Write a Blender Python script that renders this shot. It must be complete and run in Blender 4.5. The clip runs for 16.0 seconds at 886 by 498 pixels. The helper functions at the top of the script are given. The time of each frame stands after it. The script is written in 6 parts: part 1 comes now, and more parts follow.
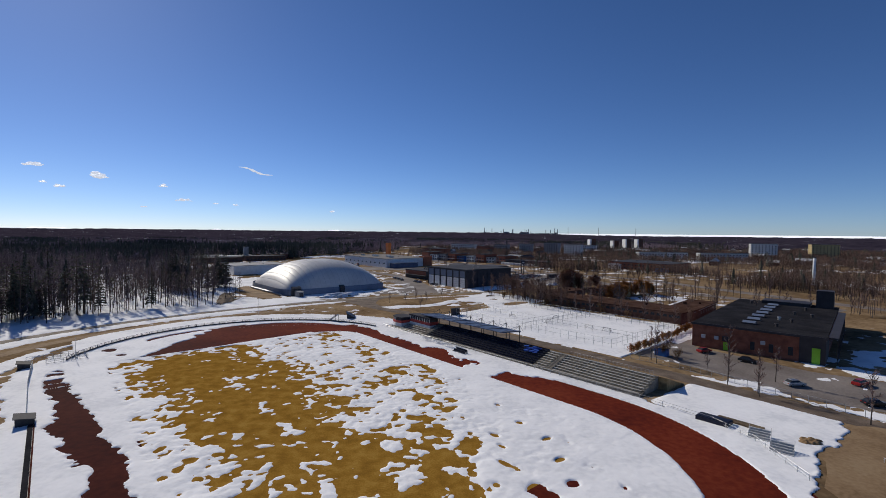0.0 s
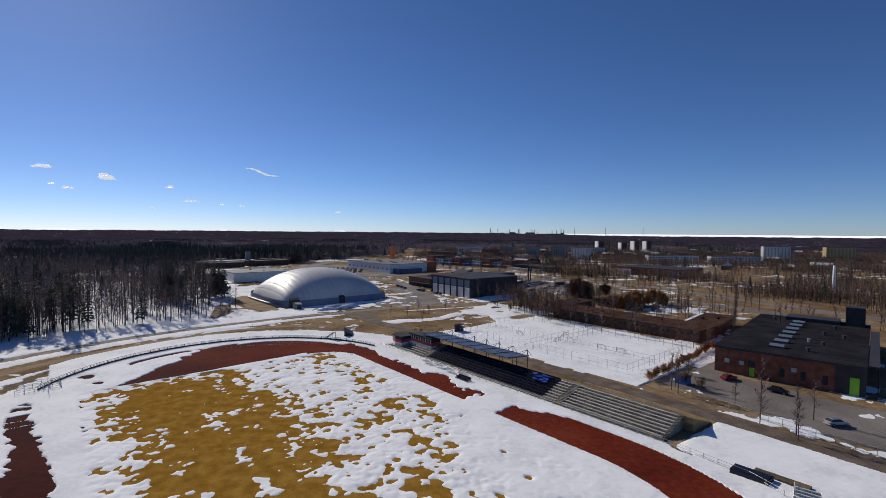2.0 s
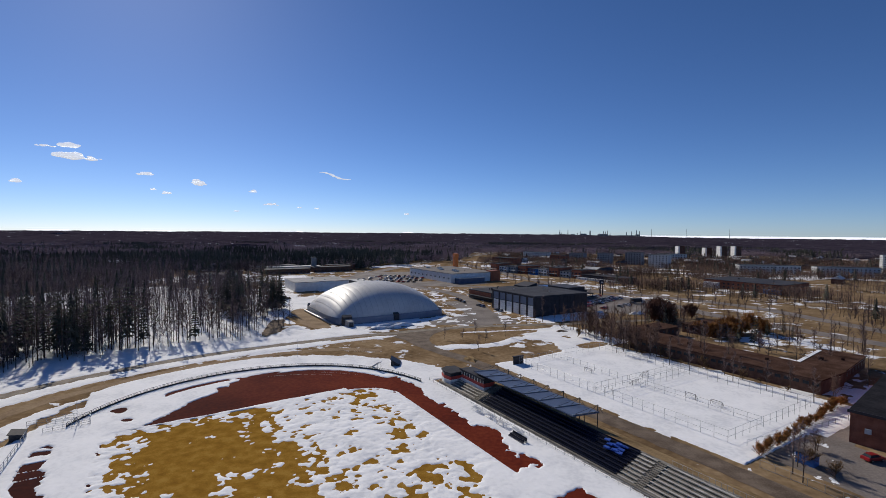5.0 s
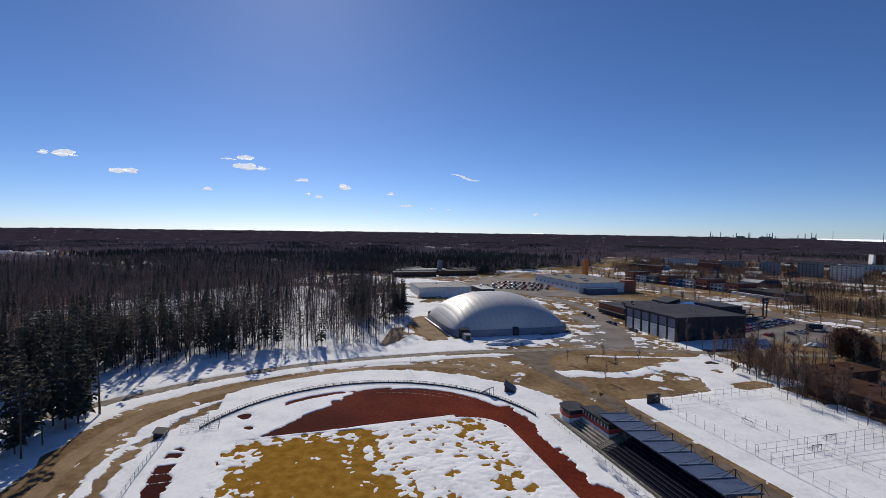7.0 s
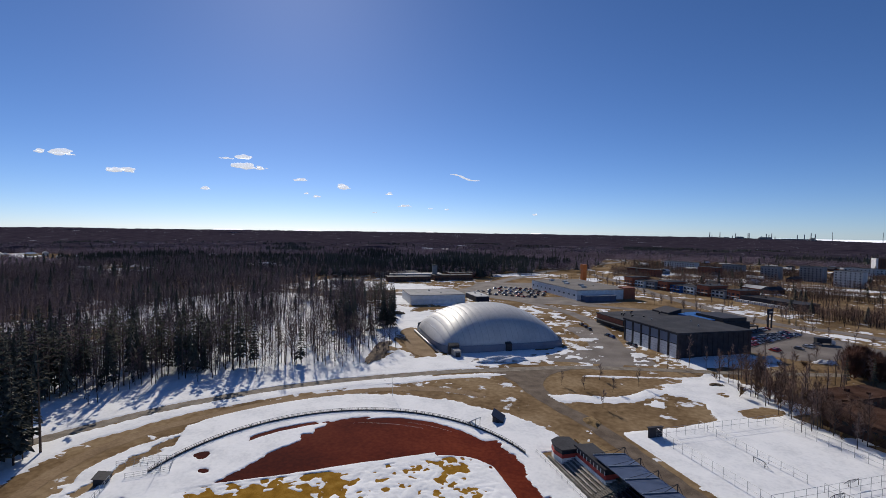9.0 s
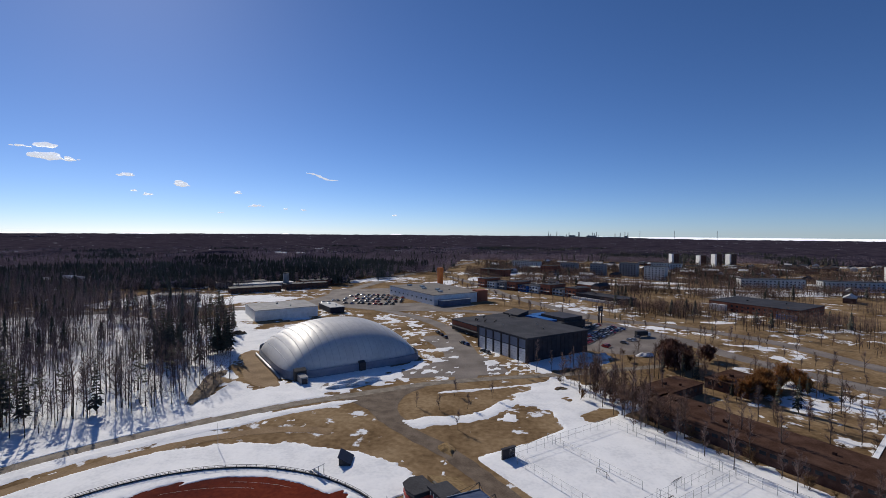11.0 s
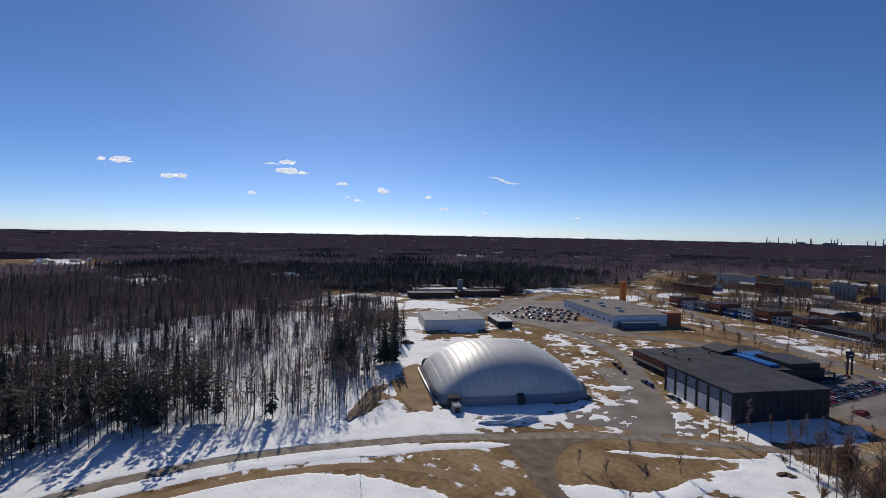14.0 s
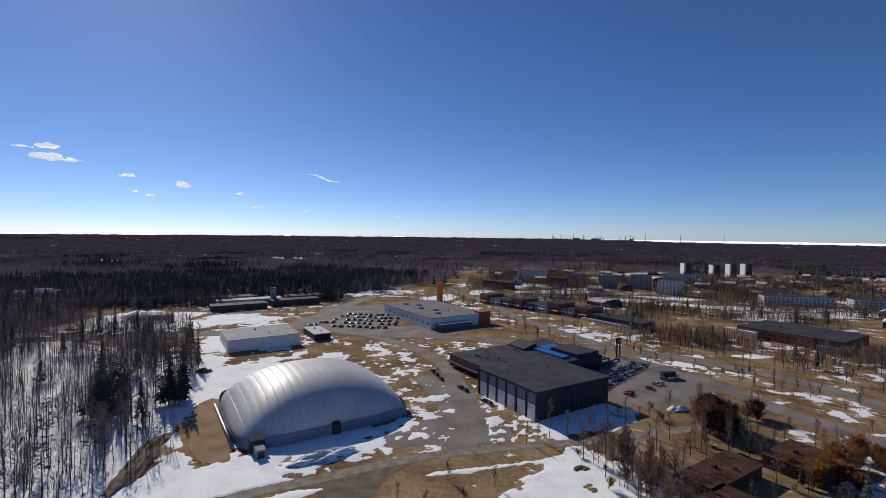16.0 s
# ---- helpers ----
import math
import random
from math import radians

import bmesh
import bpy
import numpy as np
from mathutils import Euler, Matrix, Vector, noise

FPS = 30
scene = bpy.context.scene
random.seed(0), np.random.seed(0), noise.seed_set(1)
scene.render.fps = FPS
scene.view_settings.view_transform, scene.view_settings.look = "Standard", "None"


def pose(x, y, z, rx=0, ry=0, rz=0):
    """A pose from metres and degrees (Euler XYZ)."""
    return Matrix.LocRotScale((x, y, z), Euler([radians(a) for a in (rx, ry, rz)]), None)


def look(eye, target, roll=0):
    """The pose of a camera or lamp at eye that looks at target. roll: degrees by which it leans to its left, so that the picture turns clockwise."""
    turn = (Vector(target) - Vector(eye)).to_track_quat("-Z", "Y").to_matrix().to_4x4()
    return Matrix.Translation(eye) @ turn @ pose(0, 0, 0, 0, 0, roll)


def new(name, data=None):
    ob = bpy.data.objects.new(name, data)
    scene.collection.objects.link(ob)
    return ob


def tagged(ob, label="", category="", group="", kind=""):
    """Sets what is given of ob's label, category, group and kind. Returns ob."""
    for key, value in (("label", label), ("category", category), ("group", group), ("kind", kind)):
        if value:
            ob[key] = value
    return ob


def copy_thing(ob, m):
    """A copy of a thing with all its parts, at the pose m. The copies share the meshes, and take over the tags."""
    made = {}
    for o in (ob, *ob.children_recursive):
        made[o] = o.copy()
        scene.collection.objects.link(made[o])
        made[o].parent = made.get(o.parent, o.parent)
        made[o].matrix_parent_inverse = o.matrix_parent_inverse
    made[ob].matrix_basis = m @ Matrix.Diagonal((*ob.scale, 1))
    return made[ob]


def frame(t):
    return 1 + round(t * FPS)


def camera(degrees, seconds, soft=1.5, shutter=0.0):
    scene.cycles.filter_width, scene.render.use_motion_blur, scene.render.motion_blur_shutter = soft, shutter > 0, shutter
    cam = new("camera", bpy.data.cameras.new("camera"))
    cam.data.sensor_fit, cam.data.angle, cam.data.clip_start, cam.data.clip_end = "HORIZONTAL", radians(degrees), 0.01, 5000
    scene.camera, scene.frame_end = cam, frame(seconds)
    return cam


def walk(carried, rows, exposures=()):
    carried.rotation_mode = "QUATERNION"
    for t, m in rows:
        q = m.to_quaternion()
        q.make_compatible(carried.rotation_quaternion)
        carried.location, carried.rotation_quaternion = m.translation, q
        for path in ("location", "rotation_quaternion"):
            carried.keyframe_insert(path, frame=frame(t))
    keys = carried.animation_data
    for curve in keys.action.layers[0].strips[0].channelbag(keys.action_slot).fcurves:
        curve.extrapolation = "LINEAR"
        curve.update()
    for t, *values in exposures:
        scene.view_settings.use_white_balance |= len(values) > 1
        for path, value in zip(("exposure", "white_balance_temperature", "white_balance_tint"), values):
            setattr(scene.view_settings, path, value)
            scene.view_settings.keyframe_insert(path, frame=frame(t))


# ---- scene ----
# The clip: a small aircraft's camera that rises over a snowy sports ground and flies on towards an air dome.
cam = camera(87.3, 16.0, soft=0.75)
PATH = [
    (0, (-4.11, 11.38, 34.94), (-3.21, 111.31, 31.37), 0.53),
    (0.5, (-3.28, 13.21, 36.21), (-0.20, 113.11, 32.77), 0.36),
    (1, (-3.03, 15.71, 37.39), (-0.02, 115.60, 33.96), 0.29),
    (1.5, (-2.96, 18.62, 38.52), (-0.85, 118.53, 34.96), 0.34),
    (2, (-2.82, 21.76, 39.62), (-3.19, 121.69, 36.04), 0.41),
    (2.5, (-2.51, 24.99, 40.72), (-5.44, 124.88, 36.99), 0.47),
    (3, (-2.03, 28.24, 41.83), (-6.61, 128.07, 38.15), 0.48),
    (3.5, (-1.39, 31.45, 42.96), (-7.46, 131.20, 39.31), 0.48),
    (4, (-0.68, 34.60, 44.11), (-8.58, 134.22, 40.51), 0.47),
    (4.5, (0.03, 37.69, 45.29), (-10.61, 137.06, 41.73), 0.46),
    (5, (0.67, 40.74, 46.49), (-14.17, 139.57, 42.96), 0.45),
    (5.5, (1.18, 43.77, 47.71), (-19.82, 141.47, 44.17), 0.46),
    (6, (1.52, 46.81, 48.93), (-26.72, 142.67, 45.32), 0.52),
    (6.5, (1.69, 49.89, 50.16), (-33.26, 143.51, 46.44), 0.64),
    (7, (1.69, 53.04, 51.39), (-39.51, 144.08, 47.63), 0.77),
    (7.5, (1.56, 56.28, 52.61), (-43.40, 145.52, 48.65), 0.88),
    (8, (1.33, 59.63, 53.81), (-44.24, 148.56, 49.83), 0.94),
    (8.5, (1.06, 63.10, 55.00), (-44.02, 152.27, 50.98), 0.93),
    (9, (0.81, 66.67, 56.16), (-40.22, 157.78, 52.29), 0.86),
    (9.5, (0.62, 70.34, 57.31), (-33.91, 164.11, 53.50), 0.70),
    (10, (0.54, 74.09, 58.44), (-25.06, 170.69, 54.79), 0.46),
    (10.2, (0.53, 75.60, 58.88), (-21.44, 173.09, 55.22), 0.40),
    (10.6, (0.59, 78.65, 59.77), (-15.34, 177.30, 56.17), 0.38),
    (11, (0.71, 81.70, 60.65), (-11.82, 180.85, 57.19), 0.38),
    (11.4, (0.89, 84.74, 61.52), (-11.11, 183.96, 58.24), 0.42),
    (11.8, (1.11, 87.75, 62.40), (-13.40, 186.64, 59.26), 0.48),
    (12.3, (1.38, 91.46, 63.50), (-20.70, 188.94, 60.40), 0.61),
    (12.5, (1.47, 92.92, 63.94), (-24.62, 189.40, 60.74), 0.81),
    (13, (1.63, 96.52, 65.06), (-35.48, 189.32, 61.79), 0.96),
    (13.5, (1.61, 100.04, 66.21), (-43.94, 189.00, 62.75), 1.07),
    (14, (1.39, 103.52, 67.39), (-47.43, 190.73, 63.94), 1.05),
    (14.5, (0.95, 107.02, 68.60), (-47.33, 194.53, 65.20), 0.98),
    (15, (0.37, 110.65, 69.86), (-38.88, 202.56, 66.52), 0.87),
    (15.5, (-0.14, 114.55, 71.16), (-23.74, 211.67, 67.93), 0.70),
    (16, (-0.24, 118.94, 72.49), (-13.50, 218.00, 69.23), 0.62),
]
walk(cam, [(t, look(eye, target, roll)) for t, eye, target, roll in PATH], exposures=((0, -0.08), (3.2, -0.08), (6, 0.0), (16, 0.0)))

# ---- light ----
SUN_AZ, SUN_EL = radians(42), radians(31)          # to the left of +y, above the horizon
sun_way = Vector((-math.sin(SUN_AZ) * math.cos(SUN_EL), math.cos(SUN_AZ) * math.cos(SUN_EL), math.sin(SUN_EL)))
world = bpy.data.worlds.new("sky")
scene.world = world
world.use_nodes = True
wn = world.node_tree.nodes
sky = wn.new("ShaderNodeTexSky")
sky.sky_type, sky.sun_disc = "NISHITA", False
sky.sun_elevation, sky.sun_rotation = SUN_EL, -SUN_AZ
sky.altitude, sky.air_density, sky.dust_density, sky.ozone_density = 300, 0.62, 0.12, 3.6
wn["Background"].inputs["Strength"].default_value = 0.089
tint = wn.new("ShaderNodeHueSaturation")
tint.inputs["Saturation"].default_value = 1.08
deep = wn.new("ShaderNodeMix")
deep.data_type, deep.blend_type = "RGBA", "MULTIPLY"
deep.inputs["Factor"].default_value = 1.0
deep.inputs["B"].default_value = (0.80, 0.848, 1.0, 1)
world.node_tree.links.new(sky.outputs["Color"], deep.inputs["A"])
world.node_tree.links.new(deep.outputs["Result"], tint.inputs["Color"])
world.node_tree.links.new(tint.outputs["Color"], wn["Background"].inputs["Color"])
sun = new("sun", bpy.data.lights.new("sun", "SUN"))
sun.data.energy, sun.data.angle, sun.data.color = 3.6, radians(0.53), (1.0, 0.92, 0.80)
sun.matrix_world = look((0, 0, 0), -sun_way)

# ---- materials ----


def material(name, colours, scale=1.0, rough=0.8, metal=0.0, bump=0.0, fine=8.0, spec=0.3, vary=0.0, contrast=(0.35, 0.65), stretch=(1, 1, 1)):
    """Colours mixed by noise at a coarse and a fine size, in object space; bump from the fine noise. vary: brightness from thing to thing."""
    m = bpy.data.materials.new(name)
    m.use_nodes = True
    nt = m.node_tree
    nd, lk = nt.nodes, nt.links
    bs = nd["Principled BSDF"]
    bs.inputs["Roughness"].default_value, bs.inputs["Metallic"].default_value = rough, metal
    bs.inputs["Specular IOR Level"].default_value = spec
    tc = nd.new("ShaderNodeTexCoord")
    mp = nd.new("ShaderNodeMapping")
    mp.inputs["Scale"].default_value = stretch
    lk.new(tc.outputs["Object"], mp.inputs["Vector"])

    def noise_at(s, detail=4.0):
        n = nd.new("ShaderNodeTexNoise")
        n.inputs["Scale"].default_value, n.inputs["Detail"].default_value = s, detail
        lk.new(mp.outputs["Vector"], n.inputs["Vector"])
        return n

    coarse, small = noise_at(scale), noise_at(scale * fine, 3.0)
    add = nd.new("ShaderNodeMath")
    add.operation = "MULTIPLY_ADD"
    add.inputs[1].default_value = 0.45
    lk.new(small.outputs["Fac"], add.inputs[0])
    half = nd.new("ShaderNodeMath")
    half.operation = "MULTIPLY_ADD"
    half.inputs[1].default_value, half.inputs[2].default_value = 0.75, -0.1
    lk.new(coarse.outputs["Fac"], half.inputs[0])
    lk.new(half.outputs[0], add.inputs[2])
    ramp = nd.new("ShaderNodeValToRGB")
    lk.new(add.outputs[0], ramp.inputs["Fac"])
    el = ramp.color_ramp.elements
    lo, hi = contrast
    while len(el) < len(colours):
        el.new(0.5)
    for i, c in enumerate(colours):
        el[i].position = lo + (hi - lo) * i / max(1, len(colours) - 1)
        el[i].color = (*c, 1)
    out = ramp.outputs["Color"]
    if vary:
        info = nd.new("ShaderNodeObjectInfo")
        hsv = nd.new("ShaderNodeHueSaturation")
        rng = nd.new("ShaderNodeMapRange")
        rng.inputs["To Min"].default_value, rng.inputs["To Max"].default_value = 1 - vary, 1 + vary
        lk.new(info.outputs["Random"], rng.inputs["Value"])
        lk.new(rng.outputs[0], hsv.inputs["Value"])
        lk.new(out, hsv.inputs["Color"])
        out = hsv.outputs["Color"]
    lk.new(out, bs.inputs["Base Color"])
    if bump:
        b = nd.new("ShaderNodeBump")
        b.inputs["Strength"].default_value, b.inputs["Distance"].default_value = 0.6, bump
        lk.new(small.outputs["Fac"], b.inputs["Height"])
        lk.new(b.outputs["Normal"], bs.inputs["Normal"])
    return m


M_SNOW = material("snow", [(0.76, 0.77, 0.785), (0.88, 0.885, 0.89), (0.93, 0.932, 0.935)], 0.12, 0.8, bump=0.10, fine=9, spec=0.06)
M_SNOW_DIRTY = material("dirty_snow", [(0.42, 0.39, 0.36), (0.74, 0.74, 0.75), (0.88, 0.89, 0.90)], 0.35, 0.7, bump=0.15, fine=7)
M_PITCH = material("dormant_turf", [(0.225, 0.115, 0.02), (0.30, 0.158, 0.027), (0.375, 0.215, 0.046)], 0.45, 1.0, bump=0.05, fine=9, spec=0.0)
M_GRASS = material("dry_grass", [(0.15, 0.098, 0.045), (0.26, 0.175, 0.085), (0.36, 0.26, 0.14)], 0.09, 0.95, bump=0.1, fine=14, spec=0.1)
M_TRACK = material("red_tartan", [(0.085, 0.014, 0.009), (0.135, 0.022, 0.011), (0.18, 0.036, 0.016)], 0.05, 0.9, bump=0.01, fine=18, spec=0.03)


def wet_backlit_side(m, way, origin, dry, wet, tint):
    """Colour deepens along a plan direction, with a ragged front: meltwater, and the darker look against the sun
    painted in.
    """
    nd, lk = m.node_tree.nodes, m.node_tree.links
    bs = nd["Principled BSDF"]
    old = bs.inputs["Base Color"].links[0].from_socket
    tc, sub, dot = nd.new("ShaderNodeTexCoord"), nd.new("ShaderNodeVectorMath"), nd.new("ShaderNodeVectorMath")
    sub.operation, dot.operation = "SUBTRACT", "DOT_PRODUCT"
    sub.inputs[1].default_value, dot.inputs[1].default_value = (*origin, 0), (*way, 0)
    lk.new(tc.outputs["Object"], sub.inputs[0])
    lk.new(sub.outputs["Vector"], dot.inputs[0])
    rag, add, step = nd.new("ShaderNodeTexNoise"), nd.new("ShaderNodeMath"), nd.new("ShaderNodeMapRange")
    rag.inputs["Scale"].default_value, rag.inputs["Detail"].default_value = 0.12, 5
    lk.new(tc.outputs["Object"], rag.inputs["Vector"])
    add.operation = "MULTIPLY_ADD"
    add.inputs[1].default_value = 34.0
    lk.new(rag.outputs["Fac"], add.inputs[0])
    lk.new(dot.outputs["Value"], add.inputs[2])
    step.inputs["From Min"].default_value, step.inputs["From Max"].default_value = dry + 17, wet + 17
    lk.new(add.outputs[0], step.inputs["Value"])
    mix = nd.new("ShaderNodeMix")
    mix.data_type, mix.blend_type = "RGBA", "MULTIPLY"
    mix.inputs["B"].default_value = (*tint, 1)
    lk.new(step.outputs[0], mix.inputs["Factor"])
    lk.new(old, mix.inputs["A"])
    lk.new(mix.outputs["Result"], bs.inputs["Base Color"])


# Back straight: wet surface plus its darker look against the sun, put into colour.
wet_backlit_side(M_TRACK, (0.7684, 0.64), (-57.0, 145.0), 34.0, -38.0, (0.42, 0.48, 0.72))
M_GRAVEL = material("gravel", [(0.14, 0.115, 0.09), (0.22, 0.185, 0.145), (0.29, 0.25, 0.20)], 0.3, 0.95, bump=0.03, fine=16)
M_DIRTROAD = material("dirt_road", [(0.085, 0.06, 0.042), (0.135, 0.10, 0.072), (0.19, 0.145, 0.108)], 0.25, 0.95, bump=0.03, fine=14)
M_ASPHALT = material("asphalt", [(0.13, 0.108, 0.094), (0.185, 0.158, 0.14), (0.25, 0.216, 0.19)], 0.08, 0.9, bump=0.01, fine=25)
M_SAND = material("sand", [(0.17, 0.105, 0.05), (0.24, 0.155, 0.08), (0.29, 0.20, 0.11)], 0.12, 0.95, bump=0.04, fine=12)
M_EARTH = material("bare_earth", [(0.06, 0.042, 0.028), (0.12, 0.083, 0.05), (0.19, 0.14, 0.085)], 0.25, 0.95, bump=0.12, fine=8)
M_BRUSH = material("cut_brushwood", [(0.09, 0.062, 0.042), (0.165, 0.118, 0.08), (0.25, 0.185, 0.13)], 0.5, 0.95, bump=0.15, fine=9)
M_CONCRETE = material("concrete", [(0.13, 0.115, 0.095), (0.20, 0.18, 0.15), (0.28, 0.26, 0.22)], 0.5, 0.9, bump=0.01, fine=12)
M_BENCH = material("weathered_bench", [(0.30, 0.28, 0.245), (0.42, 0.40, 0.36), (0.54, 0.52, 0.48)], 0.4, 0.8, fine=15)
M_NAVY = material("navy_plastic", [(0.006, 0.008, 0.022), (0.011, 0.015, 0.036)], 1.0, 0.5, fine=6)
M_BLUE = material("blue_tarpaulin", [(0.02, 0.06, 0.30), (0.05, 0.12, 0.45)], 1.0, 0.45, fine=4)
M_ROOFBLUE = material("blue_grey_roof_sheet", [(0.09, 0.115, 0.18), (0.125, 0.155, 0.23)], 0.3, 0.45, 0.3, fine=10)
M_STEEL = material("galvanised_steel", [(0.30, 0.31, 0.32), (0.46, 0.47, 0.48)], 1.5, 0.45, 0.8, fine=6)
M_DARKSTEEL = material("dark_steel", [(0.03, 0.03, 0.035), (0.055, 0.055, 0.06)], 1.5, 0.5, 0.4, fine=6)
M_MEMBRANE = material("dome_membrane", [(0.46, 0.455, 0.45), (0.54, 0.53, 0.52), (0.60, 0.59, 0.57)], 0.07, 0.5, 0.0, bump=0.02, fine=10, spec=0.5)
M_SEAM = material("membrane_seam", [(0.42, 0.42, 0.42), (0.49, 0.485, 0.48)], 0.2, 0.5, fine=10, spec=0.4)
M_SKIRT = material("dome_skirt", [(0.12, 0.15, 0.22), (0.16, 0.20, 0.27)], 0.2, 0.4, fine=10, spec=0.4)
M_SLATE = material("dark_roof_felt", [(0.036, 0.036, 0.042), (0.05, 0.05, 0.057), (0.07, 0.07, 0.077)], 0.12, 0.75, fine=16, bump=0.01, spec=0.1)
M_CLAD = material("dark_cladding", [(0.032, 0.028, 0.03), (0.052, 0.046, 0.049)], 0.5, 0.6, fine=10)
M_REDCLAD = material("rust_red_cladding", [(0.25, 0.075, 0.04), (0.34, 0.115, 0.06)], 0.4, 0.7, fine=9)
M_BRICK = material("red_brick", [(0.16, 0.055, 0.035), (0.235, 0.085, 0.05), (0.30, 0.12, 0.075)], 0.5, 0.9, bump=0.02, fine=12)
M_DARKBRICK = material("dark_brown_brick", [(0.07, 0.035, 0.026), (0.11, 0.058, 0.042), (0.15, 0.085, 0.062)], 0.5, 0.9, bump=0.02, fine=12)
M_REDPAINT = material("red_paint", [(0.36, 0.05, 0.04), (0.46, 0.075, 0.06)], 0.6, 0.6, fine=9)
M_WHITE = material("white_paint", [(0.62, 0.62, 0.61), (0.78, 0.78, 0.77)], 0.4, 0.6, fine=9)
M_PALE = material("pale_render", [(0.42, 0.42, 0.41), (0.56, 0.56, 0.55)], 0.2, 0.8, fine=9)
M_YELLOW = material("yellow_render", [(0.40, 0.30, 0.13), (0.5, 0.39, 0.19)], 0.2, 0.8, fine=9)
M_GREYW = material("grey_render", [(0.19, 0.19, 0.195), (0.29, 0.29, 0.295)], 0.2, 0.8, fine=9)
M_ORANGE = material("orange_panel", [(0.55, 0.15, 0.03), (0.66, 0.21, 0.05)], 0.4, 0.5, fine=9)
M_GREEN = material("lime_panel", [(0.22, 0.50, 0.03), (0.30, 0.62, 0.05)], 0.6, 0.5, fine=9)
M_SIGNBLUE = material("blue_panel", [(0.02, 0.10, 0.32), (0.035, 0.15, 0.42)], 0.6, 0.4, fine=9)
M_WINDOW = material("window_glass", [(0.016, 0.02, 0.027), (0.03, 0.036, 0.045)], 0.6, 0.3, fine=4, spec=0.25)
M_BARK = material("conifer_bark", [(0.06, 0.042, 0.033), (0.12, 0.083, 0.06)], 1.2, 0.95, bump=0.03, fine=6, vary=0.3)
M_BIRCHBARK = material("birch_bark", [(0.034, 0.026, 0.023), (0.07, 0.055, 0.048), (0.13, 0.108, 0.094)], 1.0, 0.9, fine=6, vary=0.25)
M_NEEDLE = material("spruce_needles", [(0.055, 0.055, 0.044), (0.088, 0.087, 0.066), (0.125, 0.12, 0.088)], 0.6, 0.9, fine=5, vary=0.35, spec=0.15)
M_PINE = material("pine_needles", [(0.055, 0.056, 0.042), (0.088, 0.086, 0.06), (0.12, 0.112, 0.075)], 0.6, 0.9, fine=5, vary=0.35, spec=0.15)
M_TWIG = material("bare_twigs", [(0.11, 0.075, 0.07), (0.17, 0.12, 0.11), (0.23, 0.17, 0.155)], 0.5, 0.95, fine=5, vary=0.3, spec=0.1)
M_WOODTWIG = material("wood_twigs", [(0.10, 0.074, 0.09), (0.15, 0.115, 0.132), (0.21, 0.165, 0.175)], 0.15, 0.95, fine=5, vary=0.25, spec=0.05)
# Same twigs as the near wood, lightened: distance haze put into the colour.
M_HAZETWIG = material("hazed_wood_twigs", [(0.16, 0.122, 0.145), (0.24, 0.187, 0.21), (0.32, 0.26, 0.275)], 0.02, 0.95, fine=9, vary=0.2, spec=0.0)
M_REDTWIG = material("red_brown_twigs", [(0.105, 0.052, 0.038), (0.17, 0.085, 0.06)], 0.6, 0.95, fine=5, vary=0.3, spec=0.1)
M_OCHRETWIG = material("orange_brown_twigs", [(0.24, 0.10, 0.03), (0.34, 0.16, 0.055)], 0.6, 0.95, fine=5, vary=0.3, spec=0.1)
M_BROWNTWIG = material("brown_twigs", [(0.12, 0.074, 0.058), (0.20, 0.13, 0.10)], 0.6, 0.95, fine=5, vary=0.3, spec=0.1)
M_ROOFBROWN = material("brown_roof_felt", [(0.05, 0.027, 0.02), (0.078, 0.045, 0.034), (0.11, 0.066, 0.052)], 0.2, 1.0, fine=14, bump=0.01, spec=0.0)
M_BLACKFELT = material("black_roof_felt", [(0.014, 0.014, 0.017), (0.022, 0.022, 0.026), (0.034, 0.033, 0.037)], 0.15, 1.0, fine=14, bump=0.01, spec=0.02)
M_ROOFGREY = material("grey_brown_roof_felt", [(0.17, 0.155, 0.14), (0.235, 0.215, 0.195)], 0.1, 0.9, fine=14, spec=0.1)
M_SHRUB = material("dry_shrub", [(0.10, 0.058, 0.03), (0.18, 0.11, 0.055)], 0.6, 0.95, fine=5, vary=0.3, spec=0.1)
M_BACKDROPGLOW = material("cloud", [(0.80, 0.82, 0.86), (0.9, 0.9, 0.92)], 0.01, 1.0, fine=5, spec=0.0)
M_BACKDROPGLOW.node_tree.nodes["Principled BSDF"].inputs["Emission Color"].default_value = (0.93, 0.95, 1.0, 1)
M_BACKDROPGLOW.node_tree.nodes["Principled BSDF"].inputs["Emission Strength"].default_value = 0.62   # added glow, in place of sunlight soaking through the sky backdrop's thin clouds
M_TYRE = material("tyre_rubber", [(0.012, 0.012, 0.012), (0.02, 0.02, 0.02)], 2.0, 0.8, fine=4)
CAR_PAINTS = [material("car_paint_" + n, [tuple(v * 0.85 for v in c), c], 1.0, 0.28, 0.25, fine=4, spec=0.6) for n, c in (
    ("red", (0.36, 0.02, 0.02)), ("black", (0.012, 0.012, 0.014)), ("silver", (0.42, 0.43, 0.45)), ("white", (0.72, 0.72, 0.72)),
    ("blue", (0.03, 0.07, 0.22)), ("grey", (0.12, 0.12, 0.13)))]


